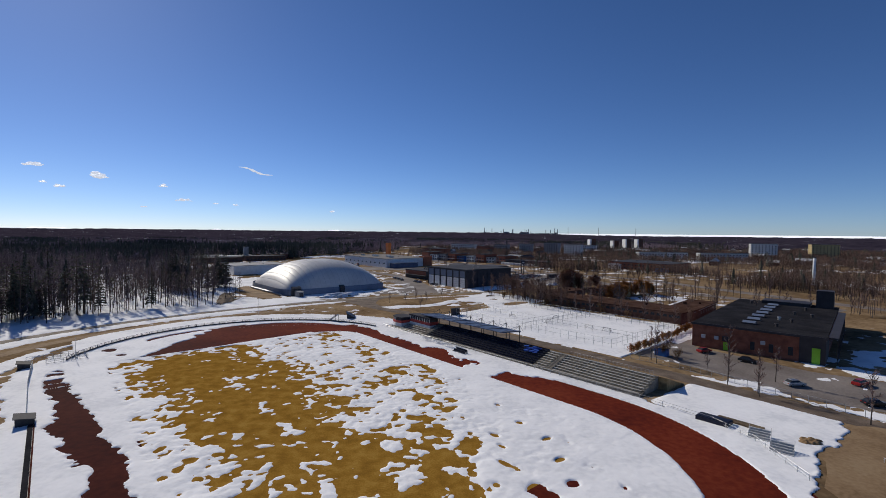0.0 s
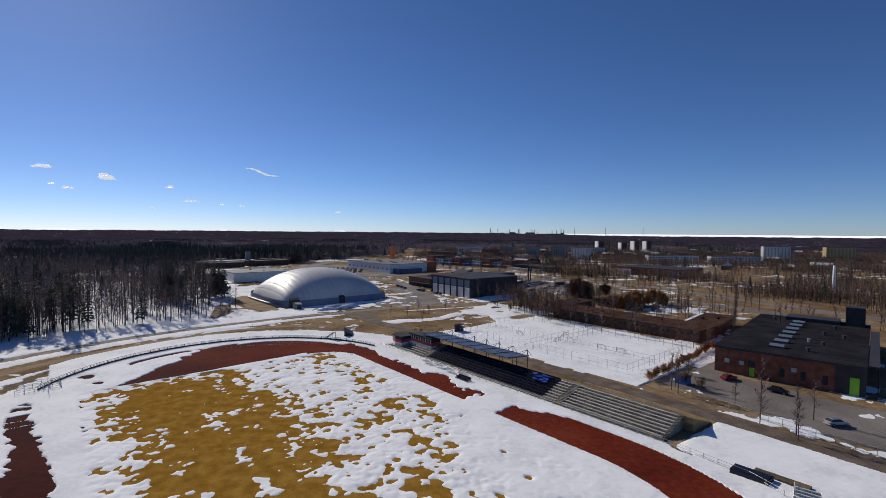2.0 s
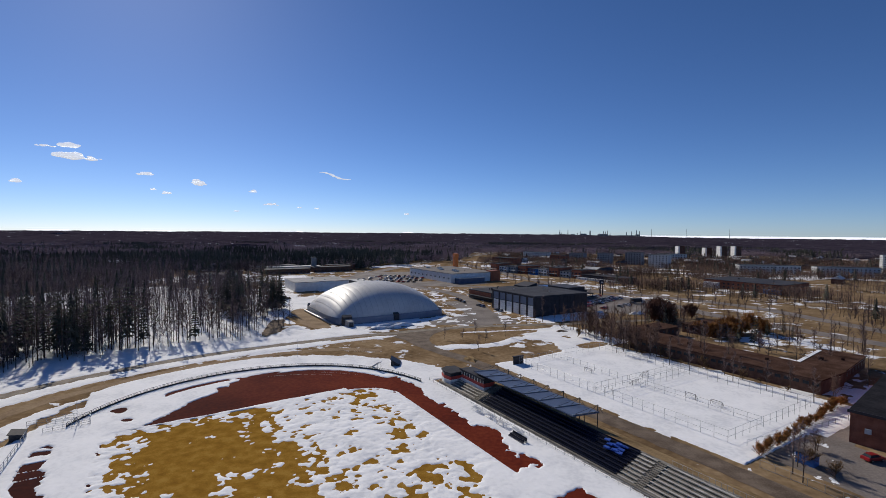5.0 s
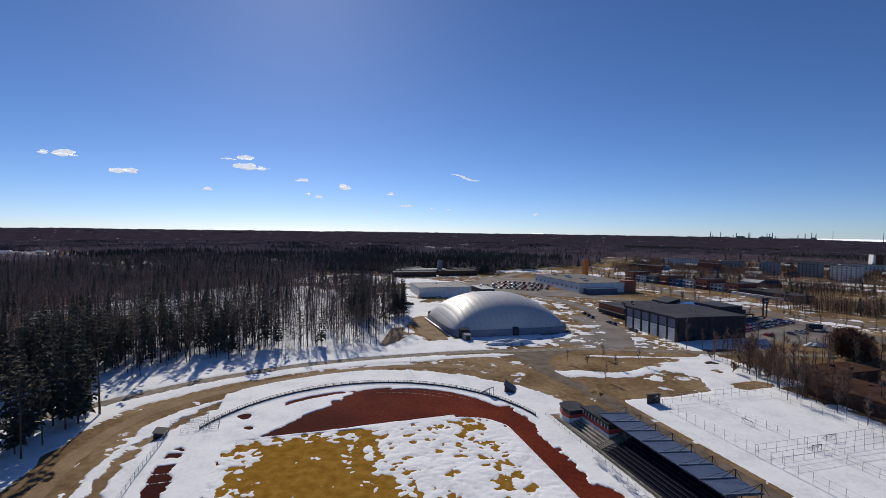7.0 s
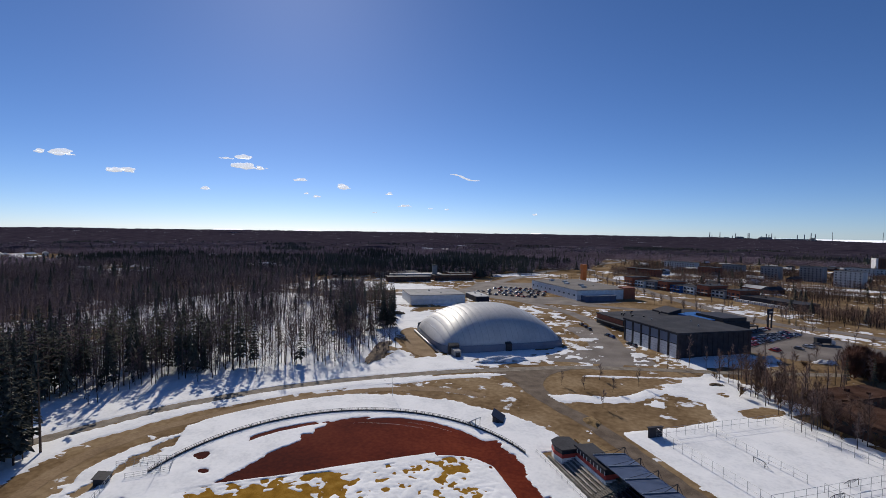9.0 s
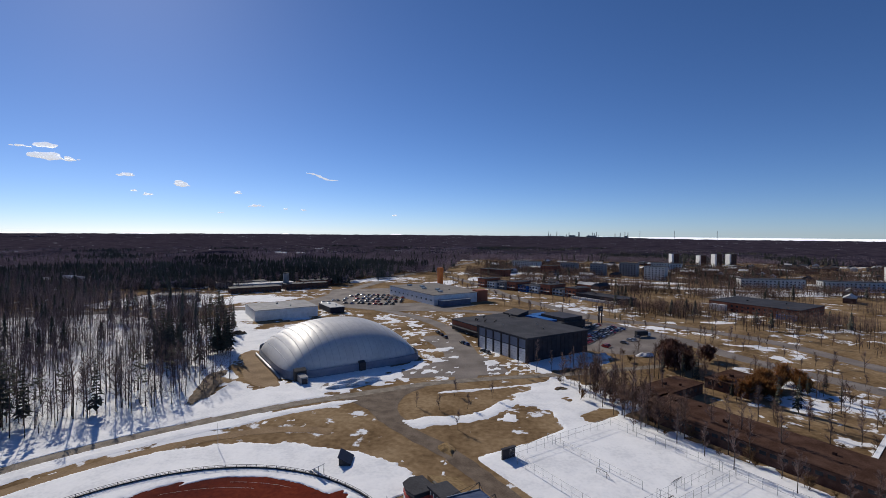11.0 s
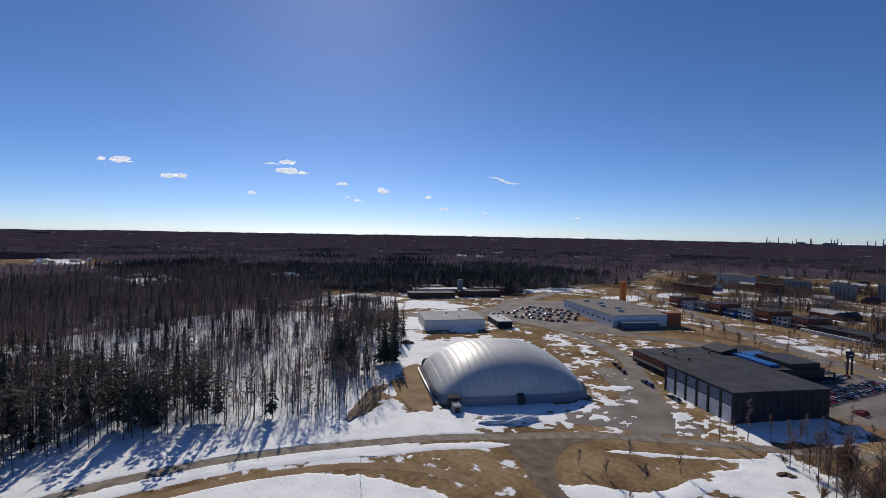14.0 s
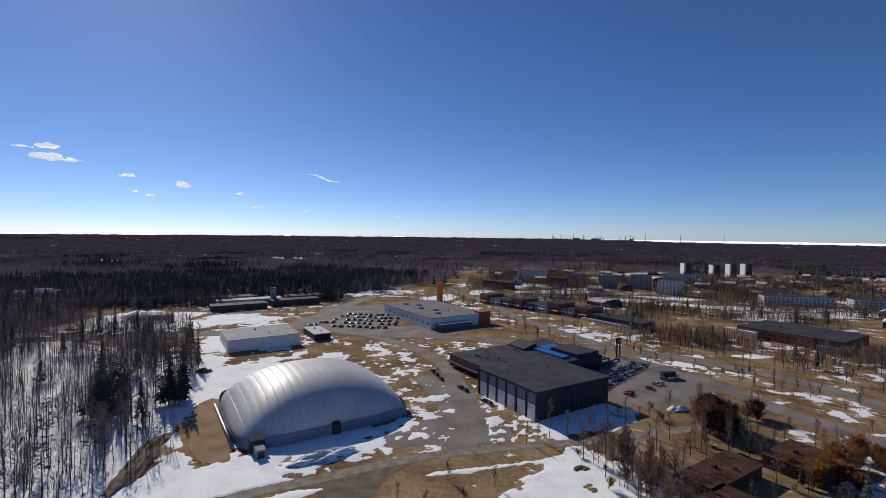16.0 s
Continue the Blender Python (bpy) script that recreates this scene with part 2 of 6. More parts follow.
def ground_material(name, soil, tint, snow_lo, snow_hi, scale):
    """Open land: brown soil and grass with old snow lying in patches, broken up at two sizes."""
    m = material(name, soil, scale, 1.0, bump=0.2, fine=11, spec=0.0)
    nt = m.node_tree
    nd, lk = nt.nodes, nt.links
    bs = nd["Principled BSDF"]
    old = bs.inputs["Base Color"].links[0].from_socket
    tc = nd.new("ShaderNodeTexCoord")
    big, mid = nd.new("ShaderNodeTexNoise"), nd.new("ShaderNodeTexNoise")
    big.inputs["Scale"].default_value, big.inputs["Detail"].default_value = 0.012, 3
    mid.inputs["Scale"].default_value, mid.inputs["Detail"].default_value, mid.inputs["Roughness"].default_value = 0.09, 6, 0.62
    for n in (big, mid):
        lk.new(tc.outputs["Object"], n.inputs["Vector"])
    add = nd.new("ShaderNodeMath")
    add.operation = "ADD"
    lk.new(big.outputs["Fac"], add.inputs[0])
    lk.new(mid.outputs["Fac"], add.inputs[1])
    step = nd.new("ShaderNodeMapRange")
    step.inputs["From Min"].default_value, step.inputs["From Max"].default_value = snow_lo, snow_hi
    lk.new(add.outputs[0], step.inputs["Value"])
    mix = nd.new("ShaderNodeMix")
    mix.data_type = "RGBA"
    mix.inputs["B"].default_value = (*tint, 1)
    lk.new(step.outputs[0], mix.inputs["Factor"])
    lk.new(old, mix.inputs["A"])
    lk.new(mix.outputs["Result"], bs.inputs["Base Color"])
    return m


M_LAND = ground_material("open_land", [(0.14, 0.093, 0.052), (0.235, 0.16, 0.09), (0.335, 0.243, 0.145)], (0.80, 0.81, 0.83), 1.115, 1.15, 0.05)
# Distance haze is put into the far forest's colour as a violet-blue tone.
M_HAZEDWOODS = ground_material("far_woods", [(0.028, 0.023, 0.036), (0.045, 0.037, 0.052), (0.064, 0.054, 0.070)], (0.55, 0.56, 0.62), 1.25, 1.29, 0.03)

# ---- small tools ----


class Shape:
    """Collects faces; one Shape becomes one mesh."""

    def __init__(self):
        self.v, self.f = [], []

    def face(self, *points):
        n = len(self.v)
        self.v.extend(points)
        self.f.append(tuple(range(n, n + len(points))))
        return self

    def add(self, points, faces):
        n = len(self.v)
        self.v.extend(points)
        self.f.extend(tuple(i + n for i in f) for f in faces)
        return self

    def prism(self, plan, z0, z1, tops=None):
        """An upright body on a plan of (x, y), anticlockwise; tops: heights of the upper corners."""
        k = len(plan)
        tops = tops or [z1] * k
        pts = [(x, y, z0) for x, y in plan] + [(x, y, t) for (x, y), t in zip(plan, tops)]
        faces = [tuple(range(k, 2 * k)), tuple(range(k - 1, -1, -1))]
        faces += [(i, (i + 1) % k, k + (i + 1) % k, k + i) for i in range(k)]
        return self.add(pts, faces)

    def box(self, x0, x1, y0, y1, z0, z1):
        return self.prism([(x0, y0), (x1, y0), (x1, y1), (x0, y1)], z0, z1)

    def tube(self, p, q, r0, r1=None, sides=6):
        p, q = Vector(p), Vector(q)
        r1 = r0 if r1 is None else r1
        d = (q - p).normalized()
        u = d.cross(Vector((0, 0, 1)) if abs(d.z) < 0.9 else Vector((1, 0, 0))).normalized()
        w = d.cross(u)
        ring = [(math.cos(i * math.tau / sides), math.sin(i * math.tau / sides)) for i in range(sides)]
        pts = [tuple(p + (u * c + w * s) * r0) for c, s in ring] + [tuple(q + (u * c + w * s) * r1) for c, s in ring]
        faces = [(i, (i + 1) % sides, sides + (i + 1) % sides, sides + i) for i in range(sides)]
        faces += [tuple(range(sides - 1, -1, -1)), tuple(range(sides, 2 * sides))]
        return self.add(pts, faces)

    def mesh(self, name, mat, smooth=False):
        me = bpy.data.meshes.new(name)
        me.from_pydata(self.v, [], self.f)
        me.materials.append(mat)
        if smooth:
            me.polygons.foreach_set("use_smooth", [True] * len(me.polygons))
        me.update()
        return me


def part(name, shape, mat, parent=None, label="", smooth=False):
    ob = new(name, shape if isinstance(shape, bpy.types.Mesh) else shape.mesh(name, mat, smooth))
    ob.parent = parent
    return tagged(ob, label)


def thing(name, label, category, group="", m=None, kind=""):
    ob = new(name)
    ob.empty_display_size = 0.2
    if m is not None:
        ob.matrix_basis = m
    return tagged(ob, label, category, group, kind)


# The sports ground's own axes: s along the home straight, n across it towards the stand.
C1 = (-57.0, 145.0)
AX, NX = (0.64, -0.7684), (0.7684, 0.64)
S_TURN = math.degrees(math.atan2(AX[1], AX[0]))


def sn(s, n):
    return (C1[0] + s * AX[0] + n * NX[0], C1[1] + s * AX[1] + n * NX[1])


def sn_pose(s, n, z=0.0, turn=0.0):
    """A pose whose x runs along s and whose y runs along n."""
    x, y = sn(s, n)
    return pose(x, y, z, 0, 0, S_TURN + turn)


def value_noise(x, y, size, seed):
    """Smooth lattice noise in 0..1 on arrays."""
    table = np.random.RandomState(seed).rand(256, 256)
    x, y = np.asarray(x, float) / size + 1000.3, np.asarray(y, float) / size + 1000.7
    xi, yi = np.floor(x).astype(int), np.floor(y).astype(int)
    fx, fy = x - xi, y - yi
    fx, fy = fx * fx * (3 - 2 * fx), fy * fy * (3 - 2 * fy)
    g = lambda i, j: table[(xi + i) % 256, (yi + j) % 256]
    return (g(0, 0) * (1 - fx) + g(1, 0) * fx) * (1 - fy) + (g(0, 1) * (1 - fx) + g(1, 1) * fx) * fy


def fractal(x, y, size, seed, octaves=4, gain=0.5):
    total, amp, norm = 0.0, 1.0, 0.0
    for k in range(octaves):
        total = total + amp * value_noise(x, y, size / 2**k, seed + k)
        norm, amp = norm + amp, amp * gain
    return total / norm


def grid_mesh(name, xs, ys, zs, mat, keep=None, smooth=True):
    """A height sheet on a regular grid; keep: which cells are built."""
    ny, nx = zs.shape
    idx = np.arange(nx * ny).reshape(ny, nx)
    quads = np.stack([idx[:-1, :-1], idx[:-1, 1:], idx[1:, 1:], idx[1:, :-1]], -1).reshape(-1, 4)
    if keep is not None:
        quads = quads[keep.reshape(-1)]
    used = np.unique(quads)
    new_id = np.zeros(nx * ny, int)
    new_id[used] = np.arange(len(used))
    pts = np.stack([xs, ys, zs], -1).reshape(-1, 3)[used]
    me = bpy.data.meshes.new(name)
    me.vertices.add(len(pts))
    me.vertices.foreach_set("co", pts.ravel())
    me.loops.add(quads.size)
    me.loops.foreach_set("vertex_index", new_id[quads].ravel())
    me.polygons.add(len(quads))
    me.polygons.foreach_set("loop_start", np.arange(len(quads)) * 4)
    me.polygons.foreach_set("use_smooth", np.full(len(quads), smooth))
    me.materials.append(mat)
    me.update(calc_edges=True)
    me.validate()
    return me


def curve_points(points, step=3.0):
    """A smooth line through plan points."""
    pts = [Vector((*p, 0)) for p in points]
    pts = [pts[0] * 2 - pts[1]] + pts + [pts[-1] * 2 - pts[-2]]
    out = []
    for a, b, c, d in zip(pts, pts[1:], pts[2:], pts[3:]):
        k = max(2, int((c - b).length / step))
        for i in range(k):
            t = i / k
            out.append(0.5 * (2 * b + (c - a) * t + (2 * a - 5 * b + 4 * c - d) * t * t + (3 * b - a - 3 * c + d) * t**3))
    out.append(pts[-2])
    return out


def ribbon(points, width, z, wobble=0.3, seed=0):
    """A road's surface along a line, with slightly uneven edges."""
    line = curve_points(points)
    sh = Shape()
    rnd = random.Random(seed)
    left, right = [], []
    for i, p in enumerate(line):
        d = (line[min(i + 1, len(line) - 1)] - line[max(i - 1, 0)]).normalized()
        side = Vector((-d.y, d.x, 0))
        left.append(tuple(p + side * (width / 2 + rnd.uniform(-wobble, wobble)) + Vector((0, 0, z))))
        right.append(tuple(p - side * (width / 2 + rnd.uniform(-wobble, wobble)) + Vector((0, 0, z))))
    k = len(line)
    sh.add(left + right, [(i, k + i, k + i + 1, i + 1) for i in range(k - 1)])
    return sh


def line_distance(x, y, points, step=4.0):
    """Distance on arrays from a smooth plan line."""
    line = curve_points(points, step)
    best = np.full(np.shape(x), 1e9)
    for a, b in zip(line, line[1:]):
        dx, dy = b.x - a.x, b.y - a.y
        t = np.clip(((x - a.x) * dx + (y - a.y) * dy) / (dx * dx + dy * dy + 1e-9), 0, 1)
        best = np.minimum(best, np.hypot(x - a.x - t * dx, y - a.y - t * dy))
    return best


def ramp(x, a, b):
    """0 at a, 1 at b, smooth, on arrays; a may lie above b."""
    t = np.clip((x - a) / (b - a), 0, 1)
    return t * t * (3 - 2 * t)


# ---- plan lines ----
ROAD = [(-158, 60), (-151, 100), (-144, 130), (-139.5, 147), (-134, 163), (-120, 187), (-101, 209), (-75, 232.5), (-53, 248), (-31, 262.5), (-10, 272), (13, 280), (43, 290.5), (66, 301), (95, 312)]
FORK = [(-48, 250), (-43, 238), (-36, 228), (-25, 217), (-14, 208), (-4, 196), (6, 183), (16, 171), (27, 158.5), (41, 142), (52, 128), (61, 116), (72, 101.5), (84, 86), (98, 68)]
FAR_ROAD = [(-420, 330), (-330, 372), (-262, 402), (-218, 417), (-184, 430), (-164, 452), (-160, 490), (-158, 547), (-149, 631), (-135, 752), (-100, 900), (-40, 1100)]
STREET = [(-166, 444), (-150, 454), (-128, 450), (-108, 442), (-80, 440), (-45, 441), (-5, 438), (30, 430), (70, 424)]
AVENUE = [(-70, 720), (-18, 610), (4, 545), (38, 478), (74, 423), (104, 409), (126, 392), (146, 374), (159, 352), (170, 322), (192, 265), (240, 160)]
SERVICE = [(60, 398), (78, 388), (90, 372), (106, 353), (113, 335), (120, 321), (128, 309), (138, 294), (156, 268), (185, 225)]
NEAR_SPOTS = ((98.9, 5.3, 3.2, 1.6), (99.9, 10.3, 0.7, 0.9), (104.2, 15.0, 2.6, 0.7), (94.1, 1.8, 1.3, 0.9), (90.2, 7.2, 1.6, 0.5), (82.3, 13.2, 0.9, 0.5), (98.8, 16.5, 0.7, 1.0), (94.7, 14.6, 0.5, 1.1), (88.9, 19.0, 0.4, 1.0), (81.6, 20.6, 0.7, 0.6), (55.8, 28.9, 0.6, 0.8), (86, 11, 0.8, 0.4), (73, 24, 0.6, 0.5))
DIRT = [(-90, 76), (-103, 98), (-113, 110), (-120, 122), (-124, 134), (-123.5, 147), (-119.5, 159), (-112, 175), (-100, 191), (-84, 206), (-66, 215), (-50, 216)]
SIDE_ROAD = [(-150, 520), (-118, 455), (-78, 425), (-52, 400), (-33, 372), (-24, 345), (-16, 318), (-12, 290), (-14, 271)]


def stadium_axes(x, y):
    dx, dy = x - C1[0], y - C1[1]
    s, n = dx * AX[0] + dy * AX[1], dx * NX[0] + dy * NX[1]
    return s, n, np.hypot(s - np.clip(s, 0, 84.4), n)


# ---- ground ----
sh = Shape()
rings = [0, 60, 150, 320, 620, 1100, 1900, 3200, 4990]
for r0, r1 in zip(rings, rings[1:]):
    for i in range(48):
        a0, a1 = i * math.tau / 48, (i + 1) * math.tau / 48
        q = [(r0 * math.cos(a0), r0 * math.sin(a0), 0), (r1 * math.cos(a0), r1 * math.sin(a0), 0), (r1 * math.cos(a1), r1 * math.sin(a1), 0), (r0 * math.cos(a1), r0 * math.sin(a1), 0)]
        sh.face(*(q if r0 else q[1:] + q[:1])) if r0 else sh.face(q[0], q[1], q[2])
ground = tagged(part("ground", sh, M_LAND), "brown thawing land with old snow in patches", "ground", kind="structure")


def round_field(r, s0, s1, z, inner=None, cut=None):
    """A sheet with the outline of a running track of bend radius r (a ring if inner is given)."""
    def outline(radius):
        pts = [sn(84.4 + radius * math.cos(t), radius * math.sin(t)) for t in np.linspace(-math.pi / 2, math.pi / 2, 40)]
        return pts + [sn(radius * math.cos(t), radius * math.sin(t)) for t in np.linspace(math.pi / 2, 1.5 * math.pi, 40)]
    o = [(*p, z) for p in outline(r)]
    k = len(o)
    if inner is None:
        return Shape().face(*o)
    i = [(*p, z) for p in outline(inner)]
    return Shape().add(o + i, [(j, (j + 1) % k, k + (j + 1) % k, k + j) for j in range(k)])


track = tagged(part("running_track", round_field(50.5, 0, 0, 0.03, 0.0 + 30.0), M_TRACK), "brick-red all-weather running track partly under snow", "running track", kind="structure")
apron = tagged(part("track_bend_apron", Shape().add(
    [(*sn(s, n), 0.026) for s, n in ((-12, -36), (-12, 36), (-37, 30), (-46, 12), (-46, -12), (-37, -30), (97, -36), (97, 36), (122, 30), (131, 12), (131, -12), (122, -30))],
    [(0, 5, 4, 3, 2, 1), (6, 7, 8, 9, 10, 11)]), M_TRACK), "brick-red all-weather surface inside the bends", "running track", kind="structure")
pitch = tagged(part("pitch", Shape().add([(*sn(s, n), 0.034) for s, n in ((-12, -34), (84.4, -34), (97, -33.1), (97, 33.1), (91, 34.9), (84.4, 35.5), (-0.5, 35.5), (-5.0, 34.6), (-8.6, 32.1), (-11.1, 28.5), (-12, 24))], [tuple(range(11))]), M_PITCH),
               "yellow-brown dormant football turf with melting snow", "pitch", kind="structure")
# white lane lines that show on the bare bend
lines = Shape()
for k, (b0, b1) in ((1, (140, 172)), (3, (128, 150)), (4, (168, 196))):
    rr = 36.8 + 1.22 * k
    arc = [t for t in np.linspace(math.radians(b0), math.radians(b1), 30)]
    for t0, t1 in zip(arc, arc[1:]):
        lines.face(*[(*sn((rr + d) * math.cos(t), (rr + d) * math.sin(t)), 0.036) for t, d in ((t0, -0.03), (t1, -0.03), (t1, 0.03), (t0, 0.03))])
part("lane_line", lines, M_PALE, track, "worn white lane lines")

for nm, pts, w, mt, z, lab in (
        ("road_park", ROAD, 4.6, M_GRAVEL, 0.05, "grey-brown gravel park road with snowy verges"),
        ("road_stand", FORK, 5.8, M_DIRTROAD, 0.045, "gravel service road behind the grandstand"),
        ("road_street", STREET, 11, M_ASPHALT, 0.048, "grey asphalt street past the store"),
        ("road_far", FAR_ROAD, 14, M_ASPHALT, 0.04, "grey asphalt street past the far car park"),
        ("road_service", SERVICE, 11, M_ASPHALT, 0.045, "sandy asphalt service road past the car park"),
        ("road_dirt", DIRT, 4.2, M_SAND, 0.04, "rutted brown dirt track round the bend"),
        ("road_avenue", AVENUE, 11, M_ASPHALT, 0.05, "wide grey asphalt avenue with sandy verges"),
        ("road_side", SIDE_ROAD, 9, M_ASPHALT, 0.04, "worn asphalt lane beside the garage hall")):
    tagged(part(nm, ribbon(pts, w, z, 0.35, len(pts)), mt), lab, "road", kind="structure")


def patch(name, pts, z, mat, label, category="pavement", kind="structure"):
    """A flat surface with softly rounded, slightly ragged edge."""
    line = curve_points(list(pts) + [pts[0]], 4.0)[:-1]
    rnd = random.Random(len(pts) * 7 + int(pts[0][0]))
    return tagged(part(name, Shape().face(*[(p.x + rnd.uniform(-0.4, 0.4), p.y + rnd.uniform(-0.4, 0.4), z) for p in line]), mat), label, category, kind=kind)


def straight_patch(name, pts, z, mat, label, category="pavement"):
    return tagged(part(name, Shape().face(*[(x, y, z) for x, y in pts]), mat), label, category, kind="structure")


patch("yard", [(-70, 247), (-40, 268), (-16, 276), (4, 286), (-13, 318), (-22, 340), (-34, 352), (-44, 345), (-30, 318), (-28, 300), (-50, 270), (-78, 254)], 0.03, M_ASPHALT, "worn grey asphalt yard between dome and garage hall")
straight_patch("car_park", [sn(-82, 194), sn(-60, 205), sn(-56, 214), sn(-58, 268), sn(-120, 270), sn(-128, 240), sn(-112, 238), sn(-110, 200)], 0.03, M_ASPHALT, "asphalt customer car park beside the hall")
straight_patch("store_car_park", [(-176, 552), (-158, 480), (-138, 446), (-84, 428), (-40, 446), (-20, 470), (-36, 498), (-84, 470), (-92, 510), (-112, 580)], 0.035, M_ASPHALT, "large grey asphalt car park in front of the store")
straight_patch("school_yard", [sn(66, 86), sn(74, 137), sn(78, 108), sn(108, 104), sn(124, 108), sn(128, 82), sn(112, 78), sn(88, 84)], 0.03, M_ASPHALT, "asphalt car park beside the brick sports hall")
patch("road_junction", [(-62, 247), (-50, 252), (-36, 262), (-26, 266), (-34, 250), (-34, 236), (-28, 224), (-34, 223), (-44, 234)], 0.042, M_DIRTROAD, "wide brown gravel fork of the park road", "road")
patch("sand_field", [sn(116, 54), sn(121, 46), sn(126, 34), sn(150, 40), sn(150, 70), sn(124, 70)], 0.05, M_SAND, "wet brown sand field at the snow's edge", "ground")
patch("dome_verge", [(-84, 251), (-94, 251), (-106, 262), (-116, 280), (-127, 298), (-121, 303), (-103, 281)], 0.06, M_SAND, "bare brown soil strip beside the dome", "ground")

# ---- snow: sheets that rise out of the ground where it lies and dip under it where it has melted ----


def blob(x, y, cx, cy, rx, ry, turn=0.0):
    c, s_ = math.cos(turn), math.sin(turn)
    u, v = ((x - cx) * c + (y - cy) * s_) / rx, (-(x - cx) * s_ + (y - cy) * c) / ry
    return np.exp(-(u * u + v * v))


def snow_cover(x, y):
    """How surely snow lies: above 0 it does."""
    s, n, u = stadium_axes(x, y)
    mid = fractal(x, y, 9.0, 11, 5, 0.55) - 0.5
    big = fractal(x, y, 28.0, 31, 3) - 0.5
    fine = fractal(x, y, 2.6, 51, 3) - 0.5
    # long streaks that follow the mowing across the pitch
    streak = fractal(s * 0.7, n * 1.2, 4.2, 71, 4, 0.62) - 0.5
    speck = fractal(x, y, 1.7, 61, 2) - 0.5
    crumb = fractal(x, y, 0.9, 81, 1) - 0.5
    wob = 5.0 * mid + 3.0 * fine
    road = line_distance(x, y, ROAD)
    fork = line_distance(x, y, FORK)
    side = road_side(x, y)
    # open land
    c = -0.19 + 1.5 * big + 1.3 * mid + 0.5 * fine
    # verge of the park road, then the brown bank, then the snowy bank above the fence
    inside = (side > 0) & (u < 110) & (n < 75)
    bank = np.where(n < -40, 53.0, np.where(s < 20, 62.0, 56.0)) + wob
    ringside = -0.42 + 0.9 * mid + 0.8 * fine
    ringside = np.maximum(ringside, 0.6 - np.abs(road - 6.0 - 2 * mid) * 0.28)
    ringside = np.where((line_distance(x, y, DIRT) > 6.5 + 5 * mid) & (u > bank + 3) & (x < -75), np.maximum(ringside, 0.35 + 0.6 * mid), ringside)
    c = np.where(inside, ringside, c)
    c = np.where(u < bank, 0.9 * ramp(bank - u, 0, 1.5), c)
    # woods and the strip along them
    woods = (side < 0) & (y < 268)
    c = np.where(woods, 0.34 + 0.9 * mid + 0.5 * big - 0.55 * ramp(road, 65, 130), c)
    strip = (side < 0) & (x < -98 + 3 * mid) & (y >= 225) & (y + 20 * mid < 346 - 0.3 * (x + 150))
    c = np.where(strip, 0.42 + 0.7 * mid, c)
    c = c + 1.0 * blob(x, y, -285, 452, 62, 30, 0.2) + 0.7 * blob(x, y, -180, 400, 30, 20, -0.5)
    # melted earth strip beside the dome, heap of brush
    c = c - 2.0 * blob(x, y, -108, 276, 8, 26, 0.62) - 1.2 * blob(x, y, -111, 247, 5, 14, 0.3)
    # yard in front of the dome and beside the hall
    yard = (side < 0) & (x > -90) & (y > 246) & (x - 0.42 * y < -98)
    c = np.where(yard, -0.24 + 1.35 * mid + 1.25 * fine, c)
    c = c + 1.6 * blob(x, y, -58, 259, 16, 3.5, 0.72) + 1.2 * blob(x, y, -66, 267, 26, 5, 0.75)
    c = c + 1.3 * blob(x, y, 33, 306, 16, 11, 0.5) + 0.8 * blob(x, y, -6, 296, 8, 3, 0.9) + 0.8 * blob(x, y, -18, 306, 8, 3, 0.3) + 0.7 * blob(x, y, -27, 322, 9, 3, 0.6)
    # rough grass between the park road and the courts
    rough = (side > 0) & (s < 5) & (n > 70)
    c = np.where(rough, -0.52 + 1.25 * mid + 0.45 * fine, c)
    c = c + np.where(side > 0, 0.35 * blob(x, y, 0, 232, 26, 5, 0.42) + 1.5 * blob(x, y, 27, 266, 13, 11, 0.5) + 0.8 * blob(x, y, -4, 262, 24, 1.8, 0.40), 0)
    c = c - 1.0 * ramp(n, 175, 200) * ramp(s, -70, -50)
    # courts
    court = ramp(n, 77, 79.5) * ramp(n, 139, 136) * ramp(s + 4 * mid, -14, -10) * ramp(s, 74, 71)
    c = np.where(court > 0.02, np.maximum(c, -0.4 + 1.4 * court), c)
    # slope behind the stand is bare; snow below its near end
    c = np.where((n > 50.5) & (n < 70) & (s > -8) & (s < 91), -1.0, c)
    lower = ramp(s + 3 * mid, 91, 94) * ramp(n, 49, 52) * ramp(n + 2 * mid, 71, 68) * ramp(s + 6 * mid, 124, 119)
    c = np.where(lower > 0.02, -0.3 + 1.2 * lower, c)
    c = np.where((s > 95) & (u > 46) & (u < 54) & (n > 20) & (n < 52), 0.5 + 1.4 * mid, c)
    c = np.where((s > 70) & (n >= 71) & (n < 108), -0.28 + 1.3 * mid + 0.5 * fine, c)
    # running track: snow but for the bare stretches
    on_ring = u < 46.5
    c = np.where(on_ring, 0.6, c)
    bend = ramp(s + 0.15 * wob + 2.5 * ramp(n, -24, 30), -11.8, -12.8) * ramp(n + 0.9 * s + 1.3 * fine * 3 + 0.6 * wob, -38.2, -37.0) * ramp(u + 0.25 * wob + 3.2 * ramp(n, 20, 2), 42.9, 42.2)
    bend = np.maximum(bend, ramp(np.abs(u - 40.3 + 0.2 * wob), 1.3, 0.8) * ramp(n, -23, -21) * ramp(n, -4, -7) * (s < -20))
    home = ramp(s, -19, -16) * ramp(s + 2.5 * wob * 0.5, 49.5, 48.0) * ramp(n, 35.6, 36.4) * ramp(n + 1.7 * wob + 0.05 * np.maximum(s, 0), 43.6, 42.8) * (n > 0)
